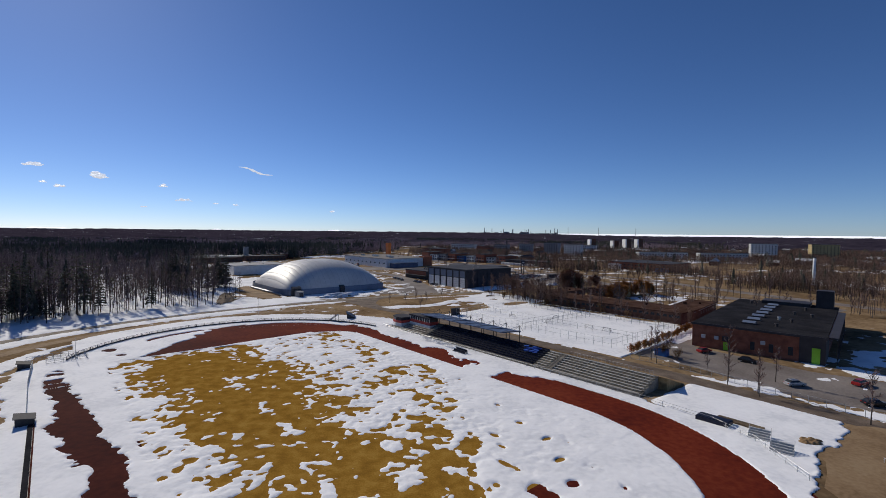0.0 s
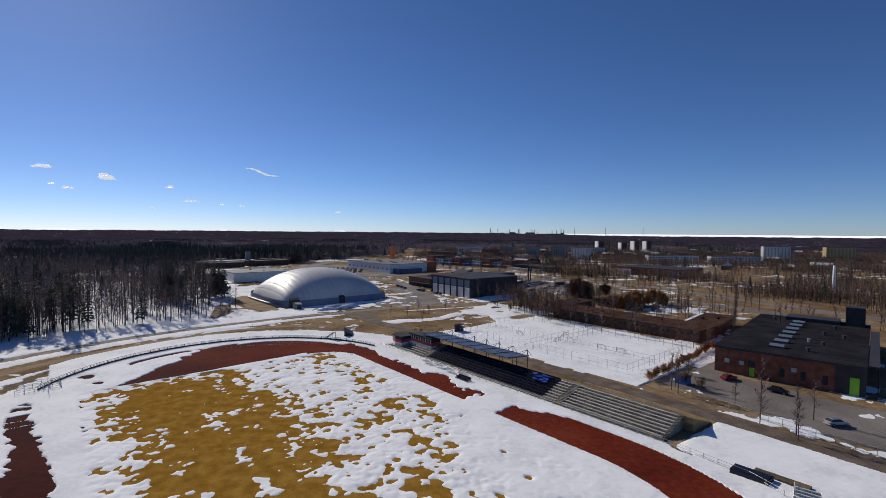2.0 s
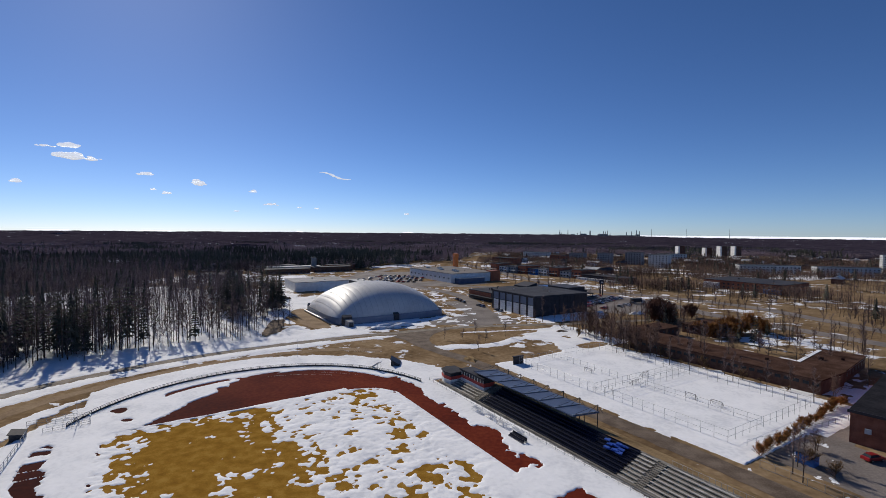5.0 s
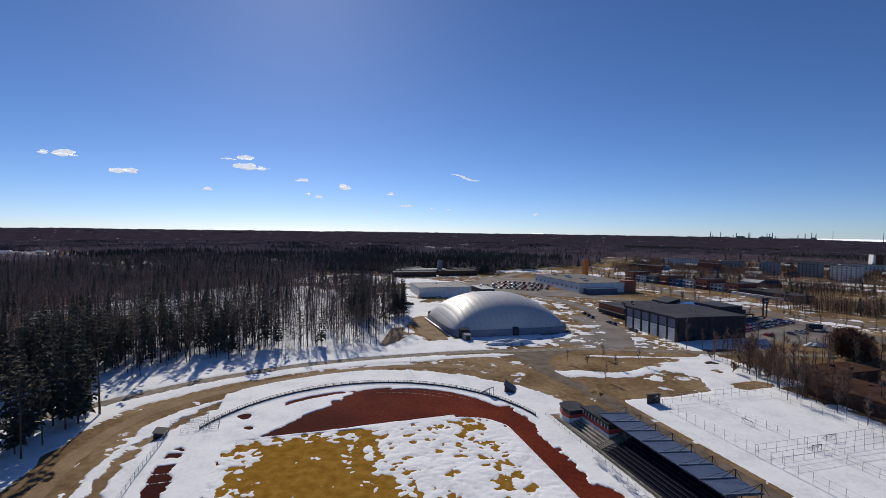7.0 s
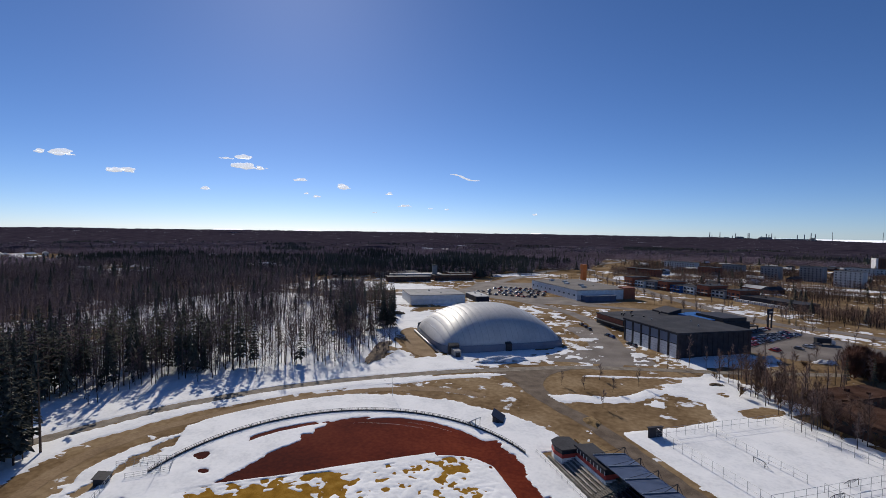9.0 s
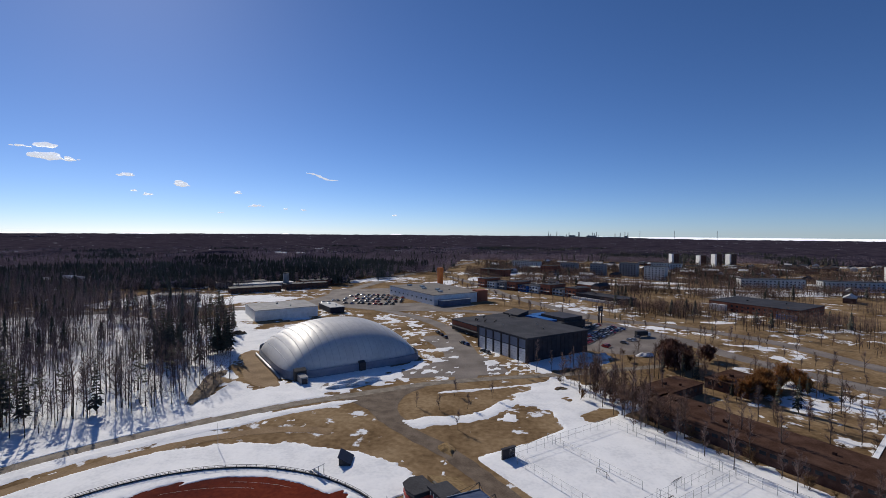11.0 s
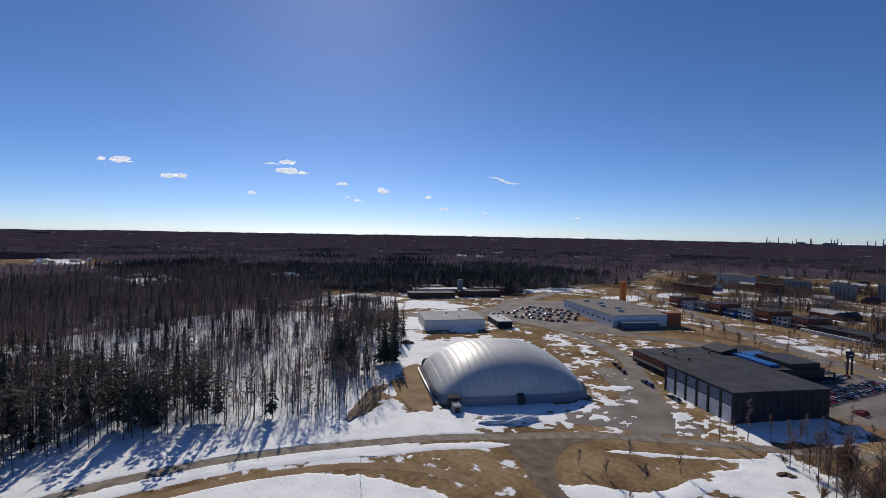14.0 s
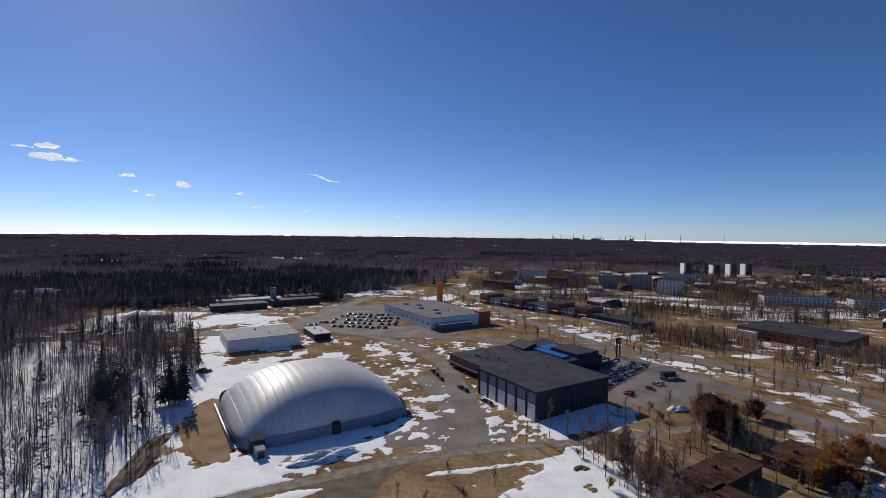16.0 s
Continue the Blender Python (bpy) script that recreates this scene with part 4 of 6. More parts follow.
def grandstand():
    g = thing("grandstand", "concrete terrace grandstand with bench rows and a flat blue-grey roof", "grandstand", m=sn_pose(0, 51))
    rows, deep, rise, s0, s1 = 8, 1.02, 0.33, -5.0, 89.0
    prof = [(0.0, 0.0)]
    for k in range(rows):
        prof += [(k * deep, 0.25 + k * rise), ((k + 1) * deep, 0.25 + k * rise)]
    prof += [(rows * deep, 2.9), (rows * deep + 0.6, 2.9), (rows * deep + 3.6, 0.0)]
    k = len(prof)
    terr = Shape().add([(s, n, z) for s in (s0, s1) for n, z in prof], [(i, i + k, i + k + 1, i + 1) for i in range(k - 1)] + [tuple(range(k)), tuple(range(2 * k - 1, k - 1, -1))])
    part("terrace", terr, M_CONCRETE, g, "grey concrete steps")
    part("bank", Shape().prism([(s0 - 3, rows * deep + 0.5), (s1 + 2, rows * deep + 0.5), (s1 + 2, rows * deep + 9), (s0 - 3, rows * deep + 9)], 0.0, 1, [2.85, 2.85, 0.05, 0.05]), M_GRASS, g, "dry grass bank behind the terrace")
    part("kerb", Shape().box(s0, s1, -0.5, -0.02, 0, 0.75), M_CONCRETE, g, "low concrete front wall")
    for r in range(rows):
        n0, z0 = r * deep + 0.35, 0.25 + r * rise
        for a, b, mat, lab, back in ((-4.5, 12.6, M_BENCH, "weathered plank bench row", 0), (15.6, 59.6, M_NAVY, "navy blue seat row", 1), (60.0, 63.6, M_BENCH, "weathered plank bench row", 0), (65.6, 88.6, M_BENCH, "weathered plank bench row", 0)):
            if a < 0 and r > 4:
                continue
            seat = Shape().box(a, b, n0, n0 + 0.42, z0 + 0.36, z0 + 0.44)
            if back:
                # Thin navy sheet covers the tread under and around each seat row.
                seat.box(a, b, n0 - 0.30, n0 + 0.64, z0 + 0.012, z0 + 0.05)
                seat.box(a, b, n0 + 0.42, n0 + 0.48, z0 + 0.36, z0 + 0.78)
            for q in range(int(a) + 1, int(b), 3):
                seat.box(q, q + 0.1, n0 + 0.1, n0 + 0.36, z0, z0 + 0.37)
            part("bench" if not back else "seat", seat, mat, g, lab)
    for a in (13.0, 64.0):
        st = Shape()
        for r in range(rows * 2):
            st.box(a, a + 1.5, r * deep / 2, r * deep / 2 + deep / 2 + 0.05, 0.2, 0.42 + r * rise / 2)
        part("aisle_stair", st, M_CONCRETE, g, "pale concrete aisle steps")
    # roof on steel frames
    r0, r1, f, b, zf, zb = 6.5, 45.0, 4.6, 13.2, 5.9, 5.1
    part("roof", Shape().add([(s, n, z + d) for d in (0, -0.22) for s, n, z in ((r0, f, zf), (r1, f, zf), (r1, b, zb), (r0, b, zb))],
                             [(0, 1, 2, 3), (7, 6, 5, 4), (0, 4, 5, 1), (1, 5, 6, 2), (2, 6, 7, 3), (3, 7, 4, 0)]), M_ROOFBLUE, g, "blue-grey sheet metal roof")
    for i in range(8):
        s = r0 + 0.3 + (r1 - r0 - 0.6) * i / 7
        part("roof_beam", Shape().add([(s + d, n, z + e) for e in (0.02, 0.2) for d, n, z in ((-0.1, f, zf), (0.1, f, zf), (0.1, b, zb), (-0.1, b, zb))],
                                      [(4, 5, 6, 7), (0, 1, 5, 4), (1, 2, 6, 5), (2, 3, 7, 6), (3, 0, 4, 7)]), M_STEEL, g, "pale roof beam")
        fr = Shape()
        fr.tube((s, b - 0.3, 0), (s, b - 0.3, zb + 1.7), 0.11, 0.11, 6)
        fr.tube((s, b - 0.3, zb + 1.7), (s, b - 3.4, zb + 0.5), 0.06, 0.06, 5)
        fr.tube((s, b - 0.3, zb + 1.7), (s, f + 1.2, zf + 0.2), 0.04, 0.04, 5)
        fr.tube((s, b - 0.3, zb + 1.7), (s + 1.4, b - 0.3, zb + 0.2), 0.05, 0.05, 5)
        fr.tube((s, 8.4, 2.9), (s, 8.4, zb + 0.25), 0.1, 0.1, 6)
        part("frame", fr, M_DARKSTEEL, g, "dark steel roof frame")
    pile = Shape()
    rnd = random.Random(3)
    for q in range(16):
        s, n = 52 + rnd.uniform(0, 5), 4.2 + rnd.uniform(0, 2.4)
        z = 0.25 + math.floor(n / deep) * rise + 0.75
        pile.prism([(s, n), (s + 1.3, n + 0.2), (s + 1.1, n + 0.9), (s - 0.1, n + 0.7)], z, z + 0.2, [z + rnd.uniform(0.1, 0.4) for _ in range(4)])
    part("tarpaulin", pile, M_BLUE, g, "crumpled blue tarpaulin")
    rail = Shape()
    for q in range(0, 23):
        rail.tube((66 + q, rows * deep + 0.3, 2.9), (66 + q, rows * deep + 0.3, 3.9), 0.03, 0.03, 4)
    rail.tube((66, rows * deep + 0.3, 3.9), (88, rows * deep + 0.3, 3.9), 0.03, 0.03, 4)
    part("back_rail", rail, M_STEEL, g)
    return g


grandstand()


def press_box():
    p = thing("press_box", "red and white press box at the stand's end", "press box", m=sn_pose(0, 51))
    low = Shape()
    ring = [(-6.6, 6.4), (-7.4, 3.6), (-6.2, 1.3), (-3.6, 0.5), (-0.6, 1.0), (-0.6, 6.4)]
    ring = ring[::-1]
    area = sum(a[0] * b[1] - b[0] * a[1] for a, b in zip(ring, ring[1:] + ring[:1]))
    ring = ring if area > 0 else ring[::-1]

    def grown(k):
        cx, cy = -3.6, 3.6
        return [(cx + (x - cx) * k, cy + (y - cy) * k) for x, y in ring]

    part("lower_wall", Shape().prism(ring, 0, 1.9), M_WHITE, p, "white rendered base")
    part("red_band", Shape().prism(grown(1.02), 1.9, 2.8), M_REDPAINT, p, "red painted band")
    part("window_band", Shape().prism(grown(0.97), 2.7, 3.7), M_WINDOW, p)
    part("roof", Shape().prism(grown(1.06), 3.7, 4.0), M_SLATE, p)
    part("commentary_wall", Shape().box(0.2, 11.4, 4.6, 8.6, 0.3, 3.5), M_REDPAINT, p, "red painted upper box")
    part("white_base", Shape().box(-0.2, 11.8, 4.4, 8.5, 0.2, 2.4), M_WHITE, p)
    part("window_strip", Shape().box(0.6, 11.2, 4.5, 4.62, 3.5, 4.6).box(0.3, 11.3, 4.7, 8.5, 3.5, 4.6), M_WINDOW, p)
    for k in range(9):
        part("window_post", Shape().box(0.3 + k * 1.36, 0.46 + k * 1.36, 4.4, 4.54, 3.4, 4.7), M_WHITE, p)
    part("upper_roof", Shape().prism([(-0.4, 4.1), (12.0, 4.1), (12.0, 9.2), (-0.4, 9.2)], 4.65, 5.0, [5.15, 5.15, 4.9, 4.9]), M_SLATE, p)
    return p


press_box()

# ---- fences and rails ----


def rail_fence(name, label, pts, gap=2.4, high=1.1, rails=(0.55, 1.08), mat=None, mesh=False, group="", post=0.045):
    """Posts with tubes between them along a plan line; each post and each rail run is a part."""
    mat = mat or M_STEEL
    f = thing(name, label, "fence", group)
    line = [Vector(p) for p in pts]
    posts = []
    for a, b in zip(line, line[1:]):
        k = max(1, round((b - a).length / gap))
        posts += [a + (b - a) * i / k for i in range(k)]
    posts.append(line[-1])
    me = Shape().tube((0, 0, 0), (0, 0, high), post, post, 5).mesh("post", mat)
    for q in posts:
        o = new("post", me)
        o.parent, o.location = f, (q.x, q.y, 0)
    for z in rails:
        sh = Shape()
        for a, b in zip(posts, posts[1:]):
            sh.tube((a.x, a.y, z), (b.x, b.y, z), post * 0.7, post * 0.7, 4)
        part("rail", sh, mat, f)
    if mesh:
        sh = Shape()
        for a, b in zip(posts, posts[1:]):
            d = b - a
            k = max(2, int(d.length / 0.45))
            for i in range(k):
                p, q = a + d * i / k, a + d * (i + 1) / k
                sh.face((p.x, p.y, 0.1), (p.x + d.x * 0.004, p.y + d.y * 0.004, 0.1), (q.x, q.y, high), (q.x - d.x * 0.004, q.y - d.y * 0.004, high))
        part("wire_mesh", sh, mat, f, "chain-link mesh")
    return f


ring_pts = [sn(46.6 * math.cos(t), 46.6 * math.sin(t)) for t in np.linspace(math.radians(100), math.radians(244), 46)]
bend_fence = rail_fence("track_fence", "dark rail fence with a low board round the far bend", ring_pts, 2.6, 1.25, (0.35, 0.5, 0.85, 1.2), M_DARKSTEEL, post=0.075)
for (xa, ya), (xb, yb) in zip(ring_pts, ring_pts[1:]):
    part("kick_board", Shape().prism([(xa, ya), (xb, yb), (xb + (xb - C1[0]) * 0.004, yb + (yb - C1[1]) * 0.004), (xa + (xa - C1[0]) * 0.004, ya + (ya - C1[1]) * 0.004)], 0.02, 0.62), M_CLAD, bend_fence, "dark low board")
rail_fence("track_fence", "grey tubular rail fence in front of the grandstand", [sn(-8, 48.9), sn(30, 49.0), sn(62, 49.4), sn(92, 50.0), sn(104, 48.8), sn(112, 45.5), sn(121, 37)], 2.6, 1.1, (0.55, 1.06), post=0.05)
rail_fence("track_fence", "grey tubular rail fence along the back straight", [sn(-18, -48.6), sn(0, -49.0), sn(24, -48.6)], 2.4, 1.7, (0.5, 1.1, 1.66), post=0.06)
rail_fence("rail_pen", "grey tubular rail pen beside the bend", [sn(-25.5, -50), sn(-27.0, -43), sn(-25.5, -38), sn(-20, -37.4), sn(-19, -46)], 1.8, 1.3, (0.35, 0.8, 1.25), post=0.05)
rail_fence("rail_pen", "grey tubular rail pen beside the bend", [sn(-24, -46), sn(-23.6, -40), sn(-21, -39.6)], 1.6, 1.2, (0.35, 0.8, 1.15), post=0.045)


def hut(name, label, s, n, le, wi, hi, wall, roof, turn=0.0, category="shelter", lean=0.5):
    h = thing(name, label, category, m=sn_pose(s, n, 0, turn))
    part("wall", Shape().prism([(0, 0), (le, 0), (le, wi), (0, wi)], 0, hi, [hi, hi, hi - lean, hi - lean]), wall, h)
    part("roof", Shape().add([(x, y, z + d) for d in (0.02, 0.16) for x, y, z in ((-0.2, -0.3, hi + 0.05), (le + 0.2, -0.3, hi + 0.05), (le + 0.2, wi + 0.2, hi - lean), (-0.2, wi + 0.2, hi - lean))],
                             [(4, 5, 6, 7), (3, 2, 1, 0), (0, 1, 5, 4), (1, 2, 6, 5), (2, 3, 7, 6), (3, 0, 4, 7)]), roof, h)
    return h


hut("equipment_box", "dark green equipment box by the rail pen", -20.6, -51.4, 3.4, 2.4, 1.5, M_DARKSTEEL, M_SLATE)
hut("equipment_box", "dark equipment box at the back straight rail", 24.5, -50.0, 3.2, 2.6, 1.6, M_DARKSTEEL, M_SLATE)
hut("team_shelter", "dark wedge-shaped team shelter on the snowy bank", -32.5, 47.5, 5.0, 3.0, 2.4, M_DARKSTEEL, M_NAVY, -30, lean=1.9)
hut("practice_wall", "black wooden practice wall at the court's corner", -8.6, 83.0, 0.5, 4.4, 3.0, M_CLAD, M_CLAD, lean=0.05, category="wall")
hut("blue_shed", "blue container shed beside the school car park", 74.5, 88.5, 3.2, 2.4, 2.2, M_SIGNBLUE, M_SLATE, lean=0.15, category="shed")
barrier = thing("long_jump_cover", "long dark cover over the run-up beside the back straight", "cover", m=sn_pose(0, 0))
part("cover_sheet", Shape().box(28, 96, -48.3, -47.6, 0.02, 0.4), M_BLACKFELT, barrier)
part("cover_edge", Shape().box(28, 96, -47.56, -47.34, 0.02, 0.3), M_TRACK, barrier, "dark red edge")


def slatted_ramp(s, n, turn):
    r = thing("start_ramp", "two pale slatted boards leaning on a dark frame", "ramp", m=sn_pose(s, n, 0, turn))
    for k in range(2):
        part("board", Shape().add([(k * 1.1 + x, y, z) for x, y, z in ((0, 0, 0.1), (0.8, 0, 0.1), (0.8, 4.4, 2.9), (0, 4.4, 2.9), (0, 0, -0.02), (0.8, 0, -0.02), (0.8, 4.45, 2.75), (0, 4.45, 2.75))],
                                  [(0, 1, 2, 3), (7, 6, 5, 4), (0, 4, 5, 1), (1, 5, 6, 2), (2, 6, 7, 3), (3, 7, 4, 0)]), M_PALE, r, "pale board")
    part("frame", Shape().tube((0.1, 4.2, 0), (0.1, 4.2, 2.8), 0.08, 0.08, 5).tube((1.8, 4.2, 0), (1.8, 4.2, 2.8), 0.08, 0.08, 5), M_DARKSTEEL, r)
    return r


slatted_ramp(-30.5, 39.2, -70)


def seat_stand(s, n, label):
    b = thing("player_bench", label, "bench", m=sn_pose(s, n))
    for k in range(2):
        part("bench_frame", Shape().box(0, 5.0, k * 0.9, k * 0.9 + 0.5, 0.05, 0.4 + 0.3 * k), M_STEEL, b)
        for q in range(8):
            part("seat", Shape().box(0.1 + q * 0.61, 0.6 + q * 0.61, k * 0.9 + 0.05, k * 0.9 + 0.5, 0.4 + 0.3 * k, 0.55 + 0.3 * k).box(0.1 + q * 0.61, 0.6 + q * 0.61, k * 0.9 + 0.45, k * 0.9 + 0.55, 0.5 + 0.3 * k, 0.95 + 0.3 * k), M_NAVY, b)
    return b


seat_stand(35.5, 44.8, "movable steel bench with dark seats on the snow")


def hurdle_stack(s, n, count, label, seed):
    h = thing("hurdle_stack", label, "hurdles", "hurdle stacks by the stand", m=sn_pose(s, n))
    for k in range(count):
        x = k * 0.42
        one = Shape().tube((x, 0, 0), (x, 0, 1.05), 0.03, 0.03, 4).tube((x, 1.2, 0), (x, 1.2, 1.05), 0.03, 0.03, 4)
        part("hurdle_frame", one.tube((x, 0, 0.05), (x + 0.6, 0, 0.05), 0.03, 0.03, 4).tube((x, 1.2, 0.05), (x + 0.6, 1.2, 0.05), 0.03, 0.03, 4), M_STEEL, h)
        part("crossbar", Shape().box(x - 0.03, x + 0.03, -0.05, 1.25, 0.95, 1.08), M_WHITE, h)
    return h


for q in range(4):
    hurdle_stack(18.5 + q * 5.2, 46.6 + 0.3 * (q % 2), 9, "row of grey hurdles parked by the stand rail", q)
matbox = thing("landing_mat", "dark covered landing mat beside the track", "mat", m=sn_pose(101.5, 47.8))
part("mat", Shape().box(0, 5.5, 0, 2.6, 0.05, 0.9).box(0.2, 5.3, 0.2, 2.4, 0.9, 1.0), M_NAVY, matbox)
matbox2 = thing("landing_mat", "dark flat cover on the snow beside the track", "mat", m=sn_pose(104.0, 50.8))
part("mat", Shape().box(0, 7.5, 0, 1.6, 0.15, 0.55), M_EARTH, matbox2)


def barred_bench(s, n, turn):
    o = thing("striped_steps", "white slatted steps over the rail", "steps", m=sn_pose(s, n, 0, turn))
    for k in range(5):
        part("slat", Shape().box(0, 3.2, k * 0.55, k * 0.55 + 0.3, 0.1, 0.3 + 0.25 * k), M_PALE, o)
    part("side_rail", Shape().tube((0, 0, 0), (0, 2.6, 1.8), 0.04, 0.04, 4).tube((3.2, 0, 0), (3.2, 2.6, 1.8), 0.04, 0.04, 4), M_STEEL, o)
    return o


barred_bench(110.5, 46.4, 10)
barred_bench(114.5, 43.2, 10)
for q in range(4):
    rail_fence("boundary_rail", "white painted rail on the sand field", [sn(127 + q * 0.8, 53 + 1.2 * q), sn(140 + q * 0.8, 45 + 1.2 * q)], 3.0, 0.8, (0.75,), M_WHITE, group="white rails on the sand field")

# courts
COURT = (-7.5, 63.0, 85.0, 126.5)
c0, c1, d0, d1 = COURT
for nm, pts in (("outer", [sn(c0, d0), sn(c1, d0), sn(c1, d1), sn(c0, d1), sn(c0, d0)]), ("cross", [sn(25.5, d0), sn(25.5, d1)]), ("cross", [sn(29.5, d0), sn(29.5, d1)])):
    rail_fence("court_fence", "tall grey chain-link fence round the snowy courts" if nm == "outer" else "tall grey chain-link fence between the courts", pts, 3.1, 3.0, (0.1, 1.5, 2.95), M_STEEL, False, "court fences", 0.05)
for s0, s1 in ((-10.5, 20.3), (24.0, 62.0)):
    rail_fence("court_fence", "tall grey chain-link fence between the courts", [sn(s0, 102), sn(s1, 102)], 3.1, 2.4, (0.1, 1.2, 2.35), M_STEEL, False, "court fences", 0.06)


def court_goal(s, n, turn, label):
    g = thing("court_goal", label, "goal", "goals on the courts", m=sn_pose(s, n, 0, turn))
    part("goal_frame", Shape().tube((0, 0, 0), (0, 0, 1.7), 0.06, 0.06, 6).tube((3, 0, 0), (3, 0, 1.7), 0.06, 0.06, 6).tube((0, 0, 1.7), (3, 0, 1.7), 0.06, 0.06, 6).tube((0, 0, 1.7), (0, 1.3, 0), 0.04, 0.04, 5).tube((3, 0, 1.7), (3, 1.3, 0), 0.04, 0.04, 5), M_DARKSTEEL, g)
    net = Shape()
    for k in range(9):
        net.tube((0.33 * k + 0.15, 0.05, 1.65), (0.33 * k + 0.15, 1.2, 0.05), 0.012, 0.012, 3)
    for k in range(5):
        net.tube((0, 0.2 + 0.22 * k, 1.45 - 0.3 * k), (3, 0.2 + 0.22 * k, 1.45 - 0.3 * k), 0.012, 0.012, 3)
    part("net", net, M_STEEL, g)
    return g


court_goal(9.5, 99.0, 0, "dark small goal frame standing on the court")
court_goal(27.0, 100.5, 90, "dark small goal frame by the court fence")
court_goal(23.5, 110.0, 90, "dark small goal frame by the court fence")
court_goal(41.0, 105.0, 0, "dark small goal frame lying in the snow")
court_goal(48.0, 105.4, 0, "dark small goal frame beside the net")
rail_fence("school_fence", "grey mesh fence along the service road", [sn(72, 79.5), sn(88, 79.5), sn(104, 76.8), sn(122, 74.6), sn(140, 73)], 2.8, 1.6, (0.1, 1.55), M_STEEL, False, "", 0.05)
rail_fence("school_fence", "grey mesh fence beside the courts", [sn(66, 87), sn(70, 110), sn(73, 136)], 2.8, 1.6, (0.1, 1.55), M_STEEL, False, "", 0.05)
for s, n, hi in ((-56, 20, 7), (-21, -40, 6)):
    x, y = sn(s, n)
    lp = thing("flag_pole", "thin pale pole on the snowy bank", "pole", "poles round the track", pose(x, y, 0))
    part("pole", Shape().tube((0, 0, 0), (0, 0, hi), 0.07, 0.04, 6), M_STEEL, lp)

# ---- cars ----


def build_car(paint, name="car"):
    """A saloon along x, 4.4 m long."""
    car = new(name)
    car.empty_display_size = 0.2
    prof = [(-2.2, 0.35), (-2.2, 0.85), (-1.95, 1.0), (1.0, 1.02), (2.0, 0.82), (2.2, 0.6), (2.2, 0.35)]
    k = len(prof)
    part("body", Shape().add([(x, y * (0.94 if z > 0.9 else 1), z) for y in (-0.87, 0.87) for x, z in prof], [tuple(range(k)), tuple(range(2 * k - 1, k - 1, -1))] + [(i, i + k, (i + 1) % k + k, (i + 1) % k) for i in range(k)]), paint, car)
    cab = [(-1.85, 1.0, 0.8), (1.05, 1.0, 0.8), (0.35, 1.45, 0.64), (-1.35, 1.45, 0.64)]
    part("cabin_glass", Shape().add([(x, sgn * w, z) for sgn in (-1, 1) for x, z, w in cab], [(0, 1, 2, 3), (7, 6, 5, 4), (0, 4, 5, 1), (1, 5, 6, 2), (2, 6, 7, 3), (3, 7, 4, 0)]), M_WINDOW, car)
    part("roof", Shape().box(-1.4, 0.4, -0.65, 0.65, 1.45, 1.5), paint, car)
    wheel = Shape().tube((0, -0.1, 0), (0, 0.1, 0), 0.32, 0.32, 10).mesh("wheel", M_TYRE)
    rim = Shape().tube((0, -0.115, 0), (0, 0.115, 0), 0.19, 0.19, 8).mesh("rim", M_STEEL)
    for x in (-1.35, 1.35):
        for y in (-0.8, 0.8):
            w = new("wheel", wheel)
            w.parent, w.location = car, (x, y, 0.32)
            o = new("rim", rim)
            o.parent = w
    for y in (-0.6, 0.6):
        part("headlight", Shape().box(2.12, 2.22, y - 0.18, y + 0.18, 0.6, 0.74), M_PALE, car)
        part("tail_light", Shape().box(-2.22, -2.14, y - 0.18, y + 0.18, 0.7, 0.86), CAR_PAINTS[0], car)
    return car


CAR_NAMES = ("red", "black", "silver", "white", "dark blue", "grey")
car_first = {}


def put_car(x, y, turn, colour, where, group):
    lab = f"{CAR_NAMES[colour]} passenger car parked {where}"
    m = pose(x, y, 0.05, 0, 0, turn)
    if colour not in car_first:
        c = car_first[colour] = build_car(CAR_PAINTS[colour])
        c.matrix_basis = m
    else:
        c = copy_thing(car_first[colour], m)
    return tagged(c, lab, "car", group)


rnd = random.Random(21)
for row, (off, n0, n1, chance) in enumerate(((0, 208, 258, 0.92), (-5.6, 208, 260, 0.92), (-17, 222, 256, 0.75), (12, 210, 214, 1.0), (17, 226, 246, 0.45))):
    n = n0
    while n < n1:
        if rnd.random() < chance:
            x, y = sn(-87.5 + off - 0.27 * (n - 210) + rnd.uniform(-0.4, 0.4), n)
            put_car(x, y, S_TURN + (180 if rnd.random() < 0.4 else 0) + rnd.uniform(-3, 3), 0 if (row in (0, 3) and n < 216) else rnd.choice((1, 1, 2, 2, 3, 4, 5, 5, 0)), "in the hall's car park", "cars in the hall's car park")
        n += 2.75
for k in range(64):
    row = k % 5
    if rnd.random() < 0.22:
        continue
    x, y = -150 + (k // 5) * 5.0 + row * 3.4 + rnd.uniform(-1, 1), 462 + row * 13.5 + rnd.uniform(-1.5, 1.5)
    put_car(x, y, 60 + rnd.uniform(-4, 4), rnd.choice((1, 1, 2, 3, 4, 5, 5, 0, 2)), "in front of the store", "cars in the store's car park")
for x, y, turn, c in ((75, 147.5, 20, 0), (79, 117.5, 5, 2), (86, 105, -10, 1), (88.5, 100, -12, 3), (81, 137, S_TURN, 1), (95, 118, 20, 0)):
    put_car(x, y, turn, c, "by the brick sports hall", "cars by the sports hall")
